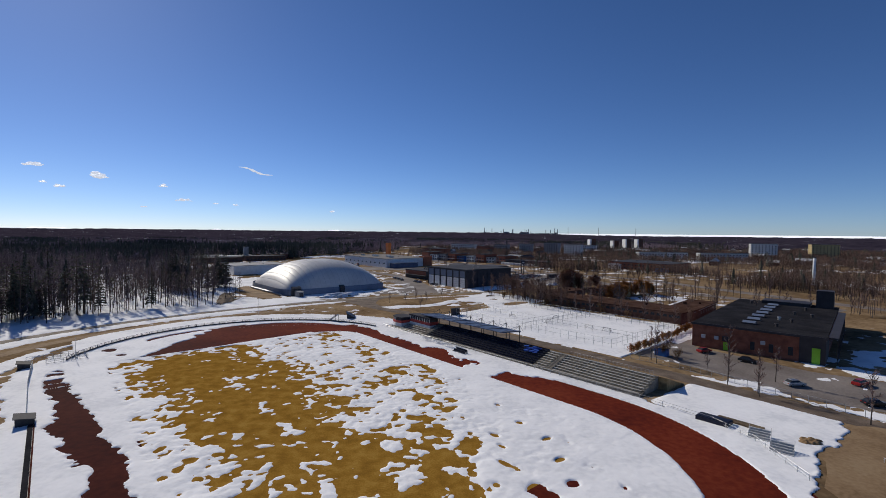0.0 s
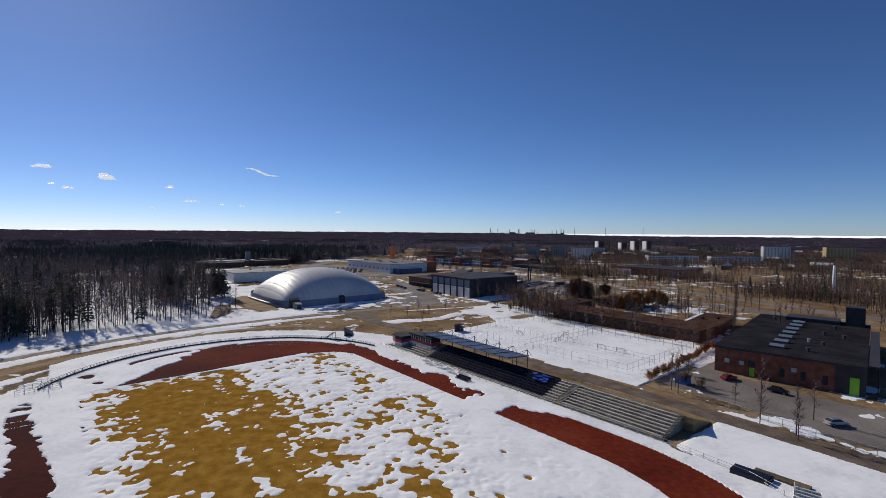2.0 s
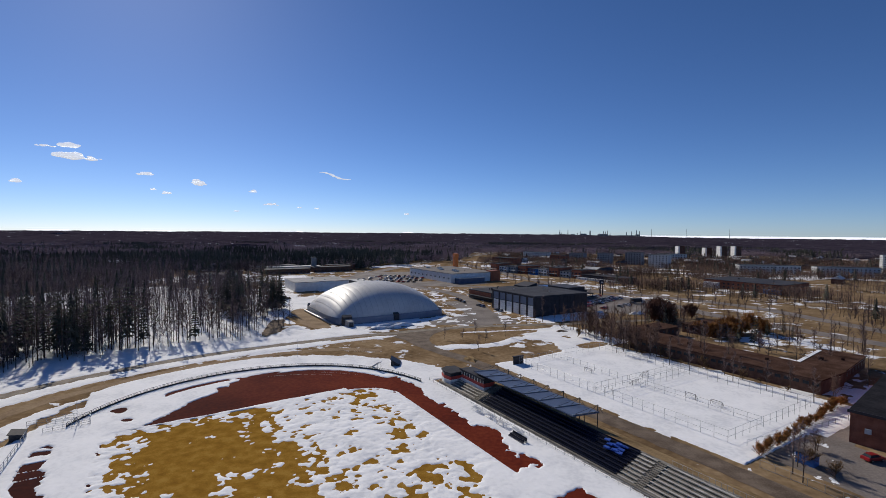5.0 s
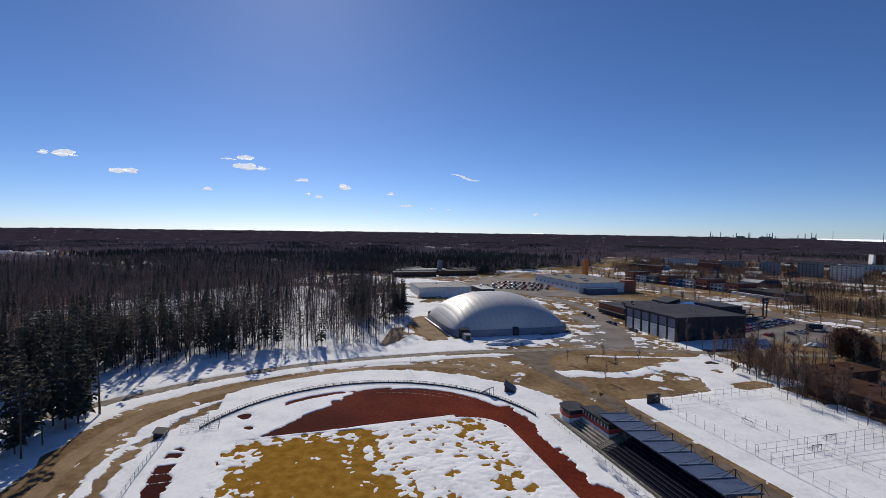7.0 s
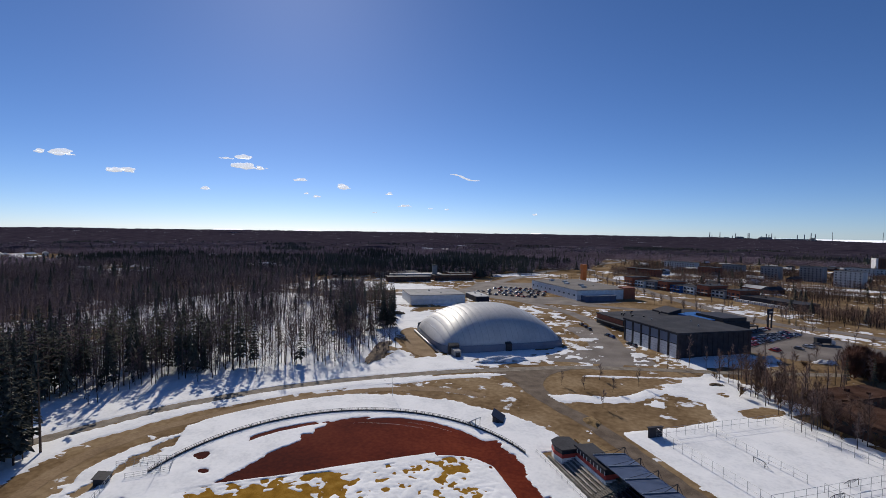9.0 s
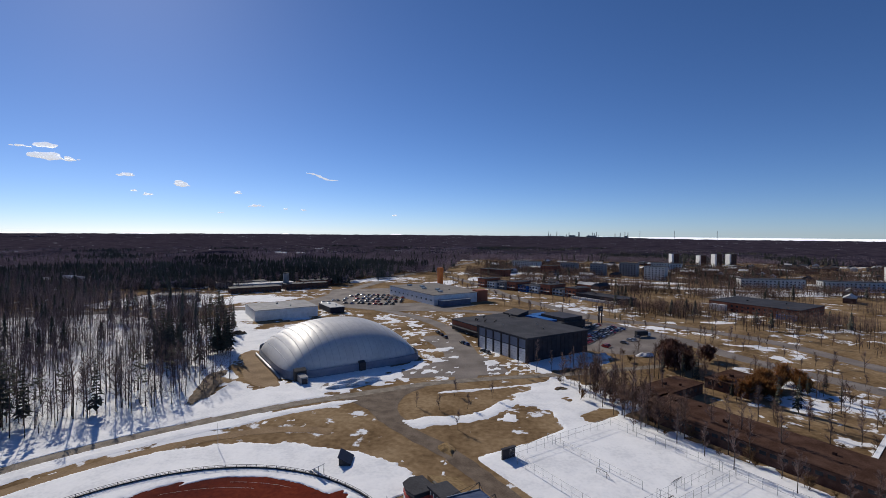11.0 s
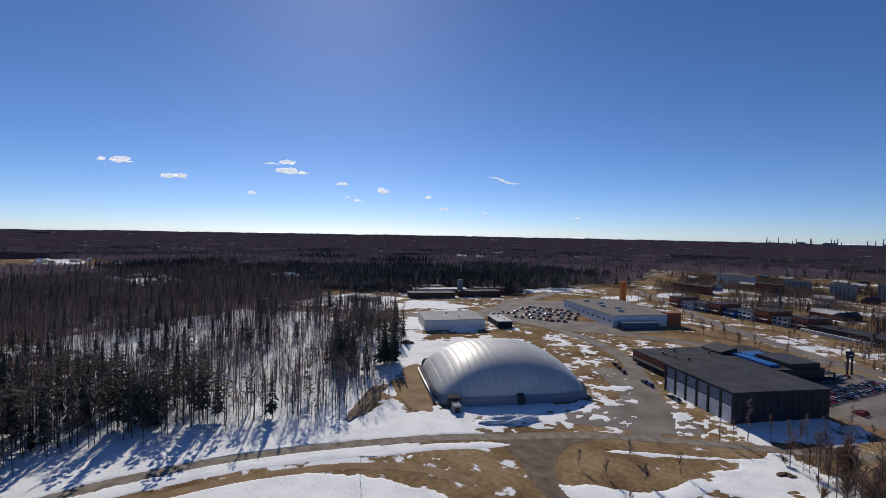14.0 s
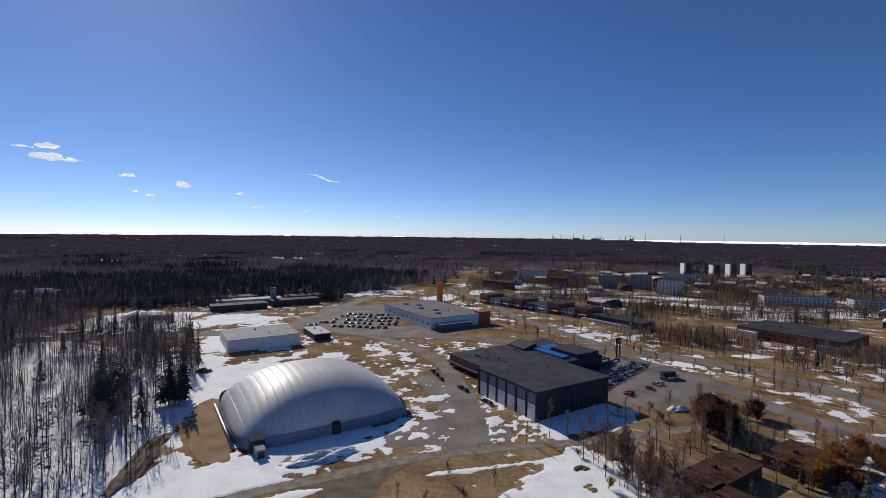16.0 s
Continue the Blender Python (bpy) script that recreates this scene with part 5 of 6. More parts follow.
for x, y, turn, c in ((-37, 358, 118, 1), (-34, 352, 118, 1), (-31, 346, 118, 5), (-20, 334, 125, 1), (-17.5, 331, 125, 4), (-8, 318, 130, 1), (-6, 316, 125, 5)):
    put_car(x, y, turn, c, "beside the lane", "cars along the lane")


def box_truck():
    t = thing("delivery_truck", "dark green box truck parked on the asphalt", "truck", m=pose(84, 367, 0.05, 0, 0, 18))
    part("cargo_box", Shape().box(-4.5, 2.6, -1.2, 1.2, 0.9, 3.5), M_DARKSTEEL, t)
    part("cab", Shape().prism([(2.7, -1.15), (4.6, -1.15), (4.6, 1.15), (2.7, 1.15)], 0.5, 2.6, [2.7, 2.3, 2.3, 2.7]), CAR_PAINTS[3], t)
    part("windscreen", Shape().box(4.6, 4.64, -1.0, 1.0, 1.45, 2.2), M_WINDOW, t)
    for x in (-3.2, -2.1, 3.6):
        for y in (-1.0, 1.0):
            part("wheel", Shape().tube((x, y - 0.14, 0.48), (x, y + 0.14, 0.48), 0.48, 0.48, 10), M_TYRE, t)
    return t


box_truck()
sign = thing("sign_pylon", "tall dark twin-post pylon with a navy sign box", "sign", m=pose(67.5, 405, 0, 0, 0, S_TURN))
part("post", Shape().box(-0.3, 0.3, -1.7, -1.0, 0, 11.5), M_DARKSTEEL, sign)
part("post", Shape().box(-0.3, 0.3, 1.0, 1.7, 0, 11.5), M_DARKSTEEL, sign)
part("sign_box", Shape().box(-0.5, 0.5, -1.9, 1.9, 8.4, 11.8), M_NAVY, sign, "navy sign box")
part("sign_bar", Shape().box(0.5, 0.54, -1.2, 1.2, 9.6, 10.3), M_PALE, sign, "white bar on the sign")
tower = thing("sign_tower", "tall orange sign tower by the store", "sign", m=pose(-69, 610, 0, 0, 0, S_TURN))
part("tower", Shape().box(-2.4, 2.4, -2.4, 2.4, 0, 20.8), M_ORANGE, tower)
part("tower_cap", Shape().box(-2.7, 2.7, -2.7, 2.7, 16, 20), M_ORANGE, tower)
chimney = thing("chimney", "slim white concrete chimney among the trees", "chimney", m=pose(264, 340, 0))
part("shaft", Shape().tube((0, 0, 0), (0, 0, 19), 1.0, 0.8, 12), M_WHITE, chimney, smooth=True)
part("cap", Shape().tube((0, 0, 19), (0, 0, 19.6), 0.95, 0.95, 12), M_DARKSTEEL, chimney)
# ---- farther buildings ----
block("warehouse", "white sheet-metal warehouse with a pale flat roof", "warehouse", sn_pose(-281, 65), 36, 43, 7.0, M_WHITE, M_GREYW, 1, 0, "e", over=0.25)
dk = block("loading_shed", "low dark shed with a white roof edge", "shed", sn_pose(-277, 119), 27, 11, 4.2, M_NAVY, M_PALE, 1, 0)
st = block("store", "large pale supermarket with a flat grey-brown roof", "store", sn_pose(-326, 205), 83, 52, 8.4, M_WHITE, M_ROOFGREY, 1, 10, "f", pane=(2.2, 1.3), first=4.0)
part("entrance_annex", Shape().box(83.1, 90, 4, 33, 0, 4.4), M_ROOFBLUE, st, "low blue-grey glazed annex")
part("annex_roof", Shape().box(83.1, 90.6, 3.6, 33.4, 4.4, 4.8), M_PALE, st)
part("brick_end", Shape().box(76, 84, 45, 56, 0, 10), M_REDCLAD, st, "rust-red end tower")
for k in range(5):
    part("roof_unit", Shape().box(10 + k * 14, 13 + k * 14, 14 + 6 * (k % 2), 18 + 6 * (k % 2), 8.7, 10.2), M_STEEL, st)
# low row by the far street
for s, n, le, wi, hi, wall, lab in ((-420, 72, 16, 48, 5, M_DARKBRICK, "low brown-brick hall with a snowy flat roof"), (-445, 80, 14, 60, 5.5, M_PALE, "low pale hall with a flat roof"), (-470, 66, 16, 50, 6, M_GREYW, "low grey hall with a flat roof"),
                                    (-425, 126, 14, 46, 5.5, M_DARKBRICK, "low brown-brick hall with a snowy flat roof"), (-448, 150, 16, 40, 6, M_BRICK, "low red-brick hall with a flat roof")):
    block("low_hall", lab, "building", sn_pose(s, n), le, wi, hi, wall, M_PALE if s == -445 else M_SLATE, 1, 4, "e", bays_end=12, group="low halls by the far street")
hose = thing("drying_tower", "square grey tower beside the low halls", "tower", m=sn_pose(-430, 128))
part("shaft", Shape().box(0, 5, 0, 5, 0, 16), M_GREYW, hose)
part("cap", Shape().box(-0.3, 5.3, -0.3, 5.3, 16, 16.5), M_SLATE, hose)
block("forest_cabin", "low pale building in the snowy yard", "building", pose(-300, 452, 0, 0, 0, 15), 30, 14, 4.2, M_PALE, M_GREYW, 1, 8, "f")
# shop row along the avenue
cols = (M_REDCLAD, M_WHITE, M_GREYW, M_REDCLAD, M_SIGNBLUE, M_WHITE, M_REDCLAD, M_PALE, M_REDCLAD)
for k in range(9):
    s = -338 + k * 13.6
    hi = (9.5, 7.0, 7.5, 9.0, 6.5, 7.0, 9.5, 6.5, 8.5)[k]
    sp = block("shop", ("rust-red", "white", "grey", "rust-red", "blue", "white", "rust-red", "pale", "rust-red")[k] + " shop unit in a two-storey row", "shop", sn_pose(s, 322 + 3 * k), 13.2, 22, hi, cols[k], M_SLATE, 2, 3, "f", "shops along the avenue", pane=(2.6, 1.6), rise=3.2, first=1.9)
    part("awning", Shape().box(0.5, 12.6, -2.2, -0.1, 3.0, 3.3), M_PALE, sp)
block("low_shop", "long low dark shop building behind a white fence", "shop", sn_pose(-214, 344), 52, 18, 5.0, M_CLAD, M_SLATE, 1, 12, "f", pane=(2.2, 1.4))
rail_fence("shop_fence", "white slatted fence in front of the low shop", [sn(-216, 340), sn(-166, 341)], 2.0, 2.4, (0.4, 1.3, 2.3), M_WHITE, post=0.4)
bh = block("brick_school", "long red-brick building with a dark roof", "school", sn_pose(-116, 392), 62, 46, 7.0, M_BRICK, M_SLATE, 2, 16, "fe", bays_end=10)
part("blue_porch", Shape().box(50, 61.5, -5, -0.1, 0, 3.5), M_SIGNBLUE, bh)
part("white_wing", Shape().box(2, 14, -4, -0.1, 0, 5.0), M_WHITE, bh)
# tower blocks and slabs
for x, y, hi in ((328, 1027, 23), (384, 1042, 20), (398, 1008, 24), (428, 1018, 24)):
    tb = block("tower_block", "dark tower block of flats, sunlit side painted white", "apartment building", pose(x, y, 0, 0, 0, 8), 13, 13, hi, M_DARKBRICK, M_SLATE, int(hi / 2.9), 3, "f", "tower blocks")
    # Sun on the west face put into colour: white sheet over dark walls.
    part("white_gable", Shape().box(-0.3, -0.05, 0, 13, 0, hi).box(-0.3, 2.6, -0.3, -0.1, 0, hi), M_WHITE, tb, "gable wall painted white as its sunlit side")
for x, y, le, hi, mt, lab, tn in ((171, 784, 24, 19, M_GREYW, "grey slab of flats", -35), (190, 730, 26, 18, M_PALE, "pale grey slab of flats", -35), (130, 785, 20, 17, M_GREYW, "grey slab of flats", -35), (60, 800, 26, 12, M_BRICK, "red-brown slab of flats", -35),
                                  (95, 850, 26, 14, M_GREYW, "grey slab of flats", -35), (275, 655, 66, 10, M_PALE, "long white four-storey slab of flats", -4), (352, 640, 62, 10, M_PALE, "long white four-storey slab of flats", -6),
                                  (470, 712, 34, 22, M_PALE, "pale eight-storey block of flats", -20), (545, 690, 34, 22, M_YELLOW, "yellow eight-storey block of flats", -20), (250, 900, 46, 13, M_PALE, "pale slab of flats", -30), (20, 905, 50, 13, M_PALE, "pale slab of flats", -35), (-30, 760, 44, 9, M_BRICK, "red-brick slab of flats", -35)):
    block("flats", lab, "apartment building", pose(x, y, 0, 0, 0, tn), le, 13, hi, mt, M_SLATE if mt is not M_WHITE else M_PALE, int(hi / 2.9), int(le / 4), "fw", "blocks of flats", bays_end=3)
rnd = random.Random(77)
for k in range(135):
    x, y = rnd.uniform(-20, 760), rnd.uniform(470, 1050)
    if abs(x - 300) < 130 and abs(y - 660) < 50 or x * 0.7 + y < 640 or (x < 240 and y < 560):
        continue
    wall, lab = rnd.choice(((M_BRICK, "red-brick"), (M_PALE, "pale"), (M_GREYW, "grey"), (M_DARKBRICK, "brown"), (M_YELLOW, "yellow")))
    snowy = rnd.random() < 0.5
    block("house", lab + (" detached house with a snowy roof" if snowy else " detached house with a dark gable roof"), "house", pose(x, y, 0, 0, 0, rnd.choice((-38, 52)) + rnd.uniform(-6, 6)), rnd.uniform(10, 22), rnd.uniform(8, 10), rnd.uniform(3, 5), wall, M_PALE if snowy else M_SLATE, 1, 4, "f", "houses of the town", flat=False)
for k in range(26):
    x, y = rnd.uniform(-760, -250), rnd.uniform(560, 1000)
    block("house", "pale detached house in the woods with a snowy roof", "house", pose(x, y, 0, 0, 0, rnd.uniform(-30, 30)), rnd.uniform(10, 16), 9, 3.4, rnd.choice((M_PALE, M_GREYW, M_WHITE)), M_PALE, 1, 3, "f", "houses in the woods", flat=False)

for k in range(66):
    cx, cy = ((-1020, 502), (-846, 483), (-594, 416), (-505, 590), (-1360, 985), (-1230, 1118), (-700, 700), (-1500, 960), (-900, 1000), (-560, 1250), (-300, 1400))[k % 11]
    block("house", "pale detached house with a snowy roof in a clearing", "house", pose(cx + rnd.uniform(-50, 50), cy + rnd.uniform(-45, 45), 0, 0, 0, rnd.uniform(-30, 30)), rnd.uniform(11, 18), 9, rnd.uniform(3.5, 5.5), rnd.choice((M_PALE, M_WHITE, M_YELLOW)), M_WHITE, 1, 0, "f", "houses in the clearings", flat=False)

# ---- trees ----


def blade(sh, p, d, w, droop, rnd):
    """A flat bough: two triangles that bend down."""
    side = Vector((-d.y, d.x, 0)).normalized() * w
    mid = p + d * 0.55 + Vector((0, 0, rnd.uniform(-0.05, 0.1)))
    tip = p + d + Vector((0, 0, -droop))
    sh.face(tuple(p), tuple(mid - side), tuple(tip), tuple(mid + side + Vector((0, 0, -0.12 * w))))


def spruce(h, rad, seed, whorls=17, arms=7):
    rnd = random.Random(seed)
    tr, cr = Shape(), Shape()
    tr.tube((0, 0, 0), (0, 0, h * 0.96), h * 0.0095, 0.03, 5)
    for k in range(whorls):
        f = (k + 0.5) / whorls
        z = h * (0.13 + 0.86 * f)
        r = rad * (1 - f) ** 0.85 * rnd.uniform(0.75, 1.15) + 0.22
        a0 = rnd.uniform(0, 6)
        for j in range(arms):
            if rnd.random() < 0.1:
                continue
            a = a0 + j * math.tau / arms + rnd.uniform(-0.3, 0.3)
            rr = r * rnd.uniform(0.65, 1.15)
            blade(cr, Vector((0, 0, z)), Vector((math.cos(a) * rr, math.sin(a) * rr, 0)), 0.30 * rr + 0.14, 0.30 * rr + 0.1, rnd)
    return tr, cr, M_BARK, M_NEEDLE


def pine(h, rad, seed):
    rnd = random.Random(seed)
    tr, cr = Shape(), Shape()
    tr.tube((0, 0, 0), (0.2, 0.1, h * 0.94), h * 0.0105, 0.05, 5)
    for k in range(20):
        z = h * rnd.uniform(0.5, 1.0)
        f = (z / h - 0.5) / 0.5
        a, rr = rnd.uniform(0, math.tau), rad * (0.35 + 0.75 * math.sin(math.pi * (0.18 + 0.75 * f))) * rnd.uniform(0.3, 0.95)
        c = Vector((math.cos(a) * rr, math.sin(a) * rr, z))
        tr.tube((0.1, 0, z - 0.5), tuple(c), 0.05, 0.02, 3)
        for j in range(9):
            b, e = rnd.uniform(0, math.tau), rnd.uniform(-0.3, 0.5)
            d = Vector((math.cos(b), math.sin(b), e)) * rnd.uniform(0.5, 1.0)
            blade(cr, c - d * 0.4, d * 1.3, 0.28, 0.05, rnd)
    return tr, cr, M_BARK, M_PINE


def bare(h, rad, seed, limbs=18, twigs=22, low=0.26, thick=1.7):
    rnd = random.Random(seed)
    tr, cr = Shape(), Shape()
    top = Vector((rnd.uniform(-0.5, 0.5), rnd.uniform(-0.5, 0.5), h * 0.93))
    knee = Vector((rnd.uniform(-0.3, 0.3), rnd.uniform(-0.3, 0.3), h * 0.45))
    tr.tube((0, 0, 0), tuple(knee), h * 0.012, h * 0.0085, 5).tube(tuple(knee), tuple(top), h * 0.0085, 0.04, 4)
    for k in range(limbs):
        f = low + (0.95 - low) * (k + rnd.random()) / limbs
        p = knee * (f / 0.45) if f < 0.45 else knee + (top - knee) * ((f - 0.45) / 0.48)
        a = rnd.uniform(0, math.tau)
        ln = rad * (1.15 - 0.8 * f) * rnd.uniform(0.7, 1.25)
        d = Vector((math.cos(a) * ln, math.sin(a) * ln, ln * rnd.uniform(0.7, 1.5)))
        cr.tube(tuple(p), tuple(p + d), 0.05 * thick, 0.015, 3)
        for j in range(twigs):
            q = p + d * rnd.uniform(0.25, 1.0)
            e = Vector((rnd.uniform(-1, 1), rnd.uniform(-1, 1), rnd.uniform(-0.35, 1.0))).normalized() * rnd.uniform(0.5, 1.3)
            w = Vector((-e.y, e.x, 0.02)).normalized() * 0.028 * thick
            cr.face(tuple(q - w), tuple(q + w), tuple(q + e))
    return tr, cr, M_BIRCHBARK, M_TWIG


TREE_KINDS = {
    "spruce": [spruce(h, r, sd) for h, r, sd in ((19, 2.5, 1), (16, 2.2, 2), (22, 2.8, 3), (12, 1.9, 4))],
    "pine": [pine(h, r, sd) for h, r, sd in ((18, 2.6, 5), (21, 2.9, 6), (15, 2.3, 7))],
    "birch": [bare(h, r, sd) for h, r, sd in ((15, 2.4, 8), (17, 2.7, 9), (13, 2.2, 10), (11, 2.2, 11))],
    "alder": [bare(h, r, sd, 20, 26, 0.22, 1.6) for h, r, sd in ((10.5, 2.6, 16), (9, 2.4, 17))],
    "red_bush": [bare(h, r, sd, 60, 44, 0.02, 2.0) for h, r, sd in ((6.5, 3.0, 26), (5.2, 2.8, 27))],
    "ochre_bush": [bare(h, r, sd, 60, 44, 0.02, 2.0) for h, r, sd in ((6.5, 3.0, 28), (5.0, 2.6, 29))],
    "young_tree": [bare(h, r, sd, 12, 12, 0.25) for h, r, sd in ((6.5, 1.5, 12), (5, 1.3, 13))],
    "bush": [bare(h, r, sd, 16, 34, 0.02, 1.3) for h, r, sd in ((3.4, 1.9, 14), (2.6, 1.6, 15))],
}
TREE_LABELS = {"spruce": "tall dark green spruce on the snow", "pine": "tall pine with a high dark crown", "birch": "bare leafless birch with a pale trunk",
               "young_tree": "young leafless tree on the verge", "alder": "bare brown many-branched alder in a thicket", "red_bush": "dense dark reddish-brown leafless bush beside the school", "ochre_bush": "dense orange-brown bush beside the school roof", "bush": "bare reddish-brown bush on thawing ground"}
tree_first = {}


def put_tree(kind, x, y, rnd, group, label=None, size=1.0, which=None):
    k = which if which is not None else rnd.randrange(len(TREE_KINDS[kind]))
    m = pose(x, y, 0, 0, 0, rnd.uniform(0, 360))
    if (kind, k) not in tree_first:
        tr, cr, mt, mc = TREE_KINDS[kind][k]
        t = tree_first[kind, k] = thing("bush" if "bush" in kind else kind, "", "")
        part("trunk", tr, mt, t)
        part("crown", cr, {"bush": M_SHRUB, "red_bush": M_REDTWIG, "ochre_bush": M_OCHRETWIG, "alder": M_BROWNTWIG}.get(kind, mc), t)
        src = t
    else:
        src = None
    if src is None:
        t = copy_thing(tree_first[kind, k], m)
    t.matrix_basis = m
    t.scale = (size, size, size)
    return tagged(t, label or TREE_LABELS[kind], "bush" if "bush" in kind else "tree", group)


EDGE = [(-182, 60), (-178, 100), (-173, 135), (-171, 150), (-167, 168), (-158, 188), (-143, 206), (-124, 222), (-118, 240), (-123, 262), (-133, 288), (-146, 318), (-158, 342), (-180, 372), (-205, 398)]


def wood_depth(x, y):
    """Metres into the wood from its edge; below 0 outside."""
    for (x0, y0), (x1, y1) in zip(EDGE, EDGE[1:]):
        if y0 <= y <= y1:
            return (x0 + (x1 - x0) * (y - y0) / (y1 - y0)) - x
    return -205 - x if y > 398 else -160 - x


def in_yard(x, y):
    return ((x + 300) / 75) ** 2 + ((y - 480) / 48) ** 2 < 1 or abs((y - 372) - 0.42 * (x + 280)) < 5 and -420 < x < -215


rnd = random.Random(8)
count = 0
taken = []
while count < 350:
    y = rnd.uniform(84, 396)
    depth = rnd.random() ** 1.5 * 36
    x0 = wood_depth(0, y)
    x = x0 - depth
    if any((x - a) ** 2 + (y - b) ** 2 < 5.5 for a, b in taken):
        continue
    taken.append((x, y))
    conifer = 0.75 if y < 208 else (0.12 if y < 278 else 0.2)
    kind = rnd.choice(("spruce", "pine", "pine")) if rnd.random() < conifer else "birch"
    if (208 < y < 250 and rnd.random() < 0.5) or (250 < y < 320 and depth < 34 and rnd.random() < 0.85) or (y > 320 and rnd.random() < 0.6):
        continue
    put_tree(kind, x, y, rnd, "trees at the wood's edge", size=rnd.uniform(0.9, 1.35) * (1.0 if kind != "birch" else 0.95))
    count += 1


for cx, cy, rx, ry, amount in ((-138, 294, 5, 9, 13), (-153, 276, 8, 6, 12), (-164, 292, 6, 8, 7)):
    for k in range(amount):
        a, q = rnd.uniform(0, math.tau), math.sqrt(rnd.random())
        put_tree("spruce", cx + rx * q * math.cos(a), cy + ry * q * math.sin(a), rnd, "spruces above the dome", "tall dark spruce in a clump on the snowy slope", rnd.uniform(0.85, 1.3))
for k in range(44):
    y = rnd.uniform(84, 131)
    x = rnd.uniform(-147, -119 - (y - 100) * 0.55)
    if all((x - a) ** 2 + (y - b) ** 2 > 7 for a, b in taken):
        taken.append((x, y))
        put_tree(rnd.choice(("spruce", "spruce", "pine")), x, y, rnd, "dark trees beside the dirt track", "tall dark conifer beside the dirt track", rnd.uniform(1.05, 1.4))


def wood_tile(name, side, number, conifers, seed, fine, tall=1.0, twig=None):
    """A square of woodland, joined: trunks, dark needles, bare twigs."""
    rnd = random.Random(seed)
    shapes = [Shape(), Shape(), Shape()]
    spots = side if isinstance(side, list) else [(rnd.uniform(-side / 2, side / 2), rnd.uniform(-side / 2, side / 2)) for _ in range(number)]
    for px, py in spots:
        o = Vector((px, py, 0))
        if rnd.random() < conifers:
            h = rnd.uniform(12, 22) * tall
            if fine:
                shapes[0].tube((px, py, 0), (px, py, h * 0.5), 0.16, 0.1, 3)
            levels, arms = (8, 5) if fine else (3, 4)
            for k in range(levels):
                f = (k + 0.4) / levels
                r = (2.3 if fine else 2.7) * (1 - f) ** 0.8 * rnd.uniform(0.75, 1.2) + 0.25
                a0 = rnd.uniform(0, 6)
                for j in range(arms):
                    a = a0 + j * math.tau / arms
                    c, s_ = math.cos(a) * r, math.sin(a) * r
                    z = h * (0.16 + 0.84 * f)
                    up = h * (0.13 if fine else 0.34)
                    w = 0.45 if fine else 0.8
                    shapes[1].face((px, py, z + up), (px + c - s_ * w, py + s_ + c * w, z - 0.2 * r), (px + c + s_ * w, py + s_ - c * w, z - 0.2 * r))
        else:
            h = rnd.uniform(10, 17) * tall
            if fine:
                lean = (px + rnd.uniform(-0.5, 0.5), py + rnd.uniform(-0.5, 0.5), h * 0.9)
                shapes[0].tube((px, py, 0), lean, 0.15, 0.05, 3)
            for k in range(72 if fine else 22):
                f = rnd.uniform(0.28, 1.0)
                a, out = rnd.uniform(0, math.tau), math.sqrt(rnd.random()) * 2.1 * math.sin(math.pi * (0.12 + 0.82 * f)) * (1.0 if fine else 1.2)
                e = Vector((math.cos(a) + rnd.uniform(-0.8, 0.8), math.sin(a) + rnd.uniform(-0.8, 0.8), rnd.uniform(0.0, 1.1))).normalized() * (rnd.uniform(0.7, 1.7) if fine else rnd.uniform(1.5, 3.2))
                q = o + Vector((math.cos(a) * out, math.sin(a) * out, h * f - 0.6))
                w = Vector((-e.y, e.x, 0)).normalized() * (0.085 if fine else 0.28)
                shapes[2].face(tuple(q - w), tuple(q + w), tuple(q + e))
    me = bpy.data.meshes.new(name)
    v, f, mi = [], [], []
    for i, s_ in enumerate(shapes):
        n = len(v)
        v += s_.v
        f += [tuple(q + n for q in fc) for fc in s_.f]
        mi += [i] * len(s_.f)
    me.from_pydata(v, [], f)
    for mt in (M_BIRCHBARK if conifers < 0.3 else M_BARK, M_NEEDLE, twig or M_WOODTWIG):
        me.materials.append(mt)
    me.polygons.foreach_set("material_index", mi)
    me.update()
    return me


SPARSE_TILES = [wood_tile("woodland", 27, 34, c, 120 + i, True, 0.85) for i, c in enumerate((0.0, 0.04, 0.0))]
NEAR_TILES = [wood_tile("woodland", 27, 64, c, 100 + i, True, 0.85) for i, c in enumerate((0.02, 0.05, 0.03, 0.12, 0.3, 0.06))]
FAR_TILES = [wood_tile("woodland", 110, 640, c, 200 + i, False, 0.72, M_HAZETWIG) for i, c in enumerate((0.0, 0.03, 0.01, 0.3))]
TOWN_TILES = [wood_tile("woodland", 44, 66, c, 150 + i, True, 0.6, M_BROWNTWIG) for i, c in enumerate((0.0, 0.02, 0.08))]
WOOD_PATH = [(-318, 120), (-300, 180), (-283, 235), (-272, 280), (-258, 325), (-244, 368), (-226, 410)]
rnd = random.Random(15)


CLEARINGS = ((-1020, 502), (-846, 483), (-594, 416), (-505, 590), (-1360, 985), (-1230, 1118), (-700, 700), (-1500, 960), (-900, 1000), (-560, 1250), (-300, 1400))


def in_clearing(x, y, long, wide):
    """Whether a spot lies in one of the hamlets' clearings, which stretch to the north-west."""
    for cx, cy in CLEARINGS:
        d = math.hypot(cx, cy)
        u, v = ((x - cx) * cx + (y - cy) * cy) / d, ((x - cx) * cy - (y - cy) * cx) / d
        if (u / long) ** 2 + (v / wide) ** 2 < 1:
            return True
    return False


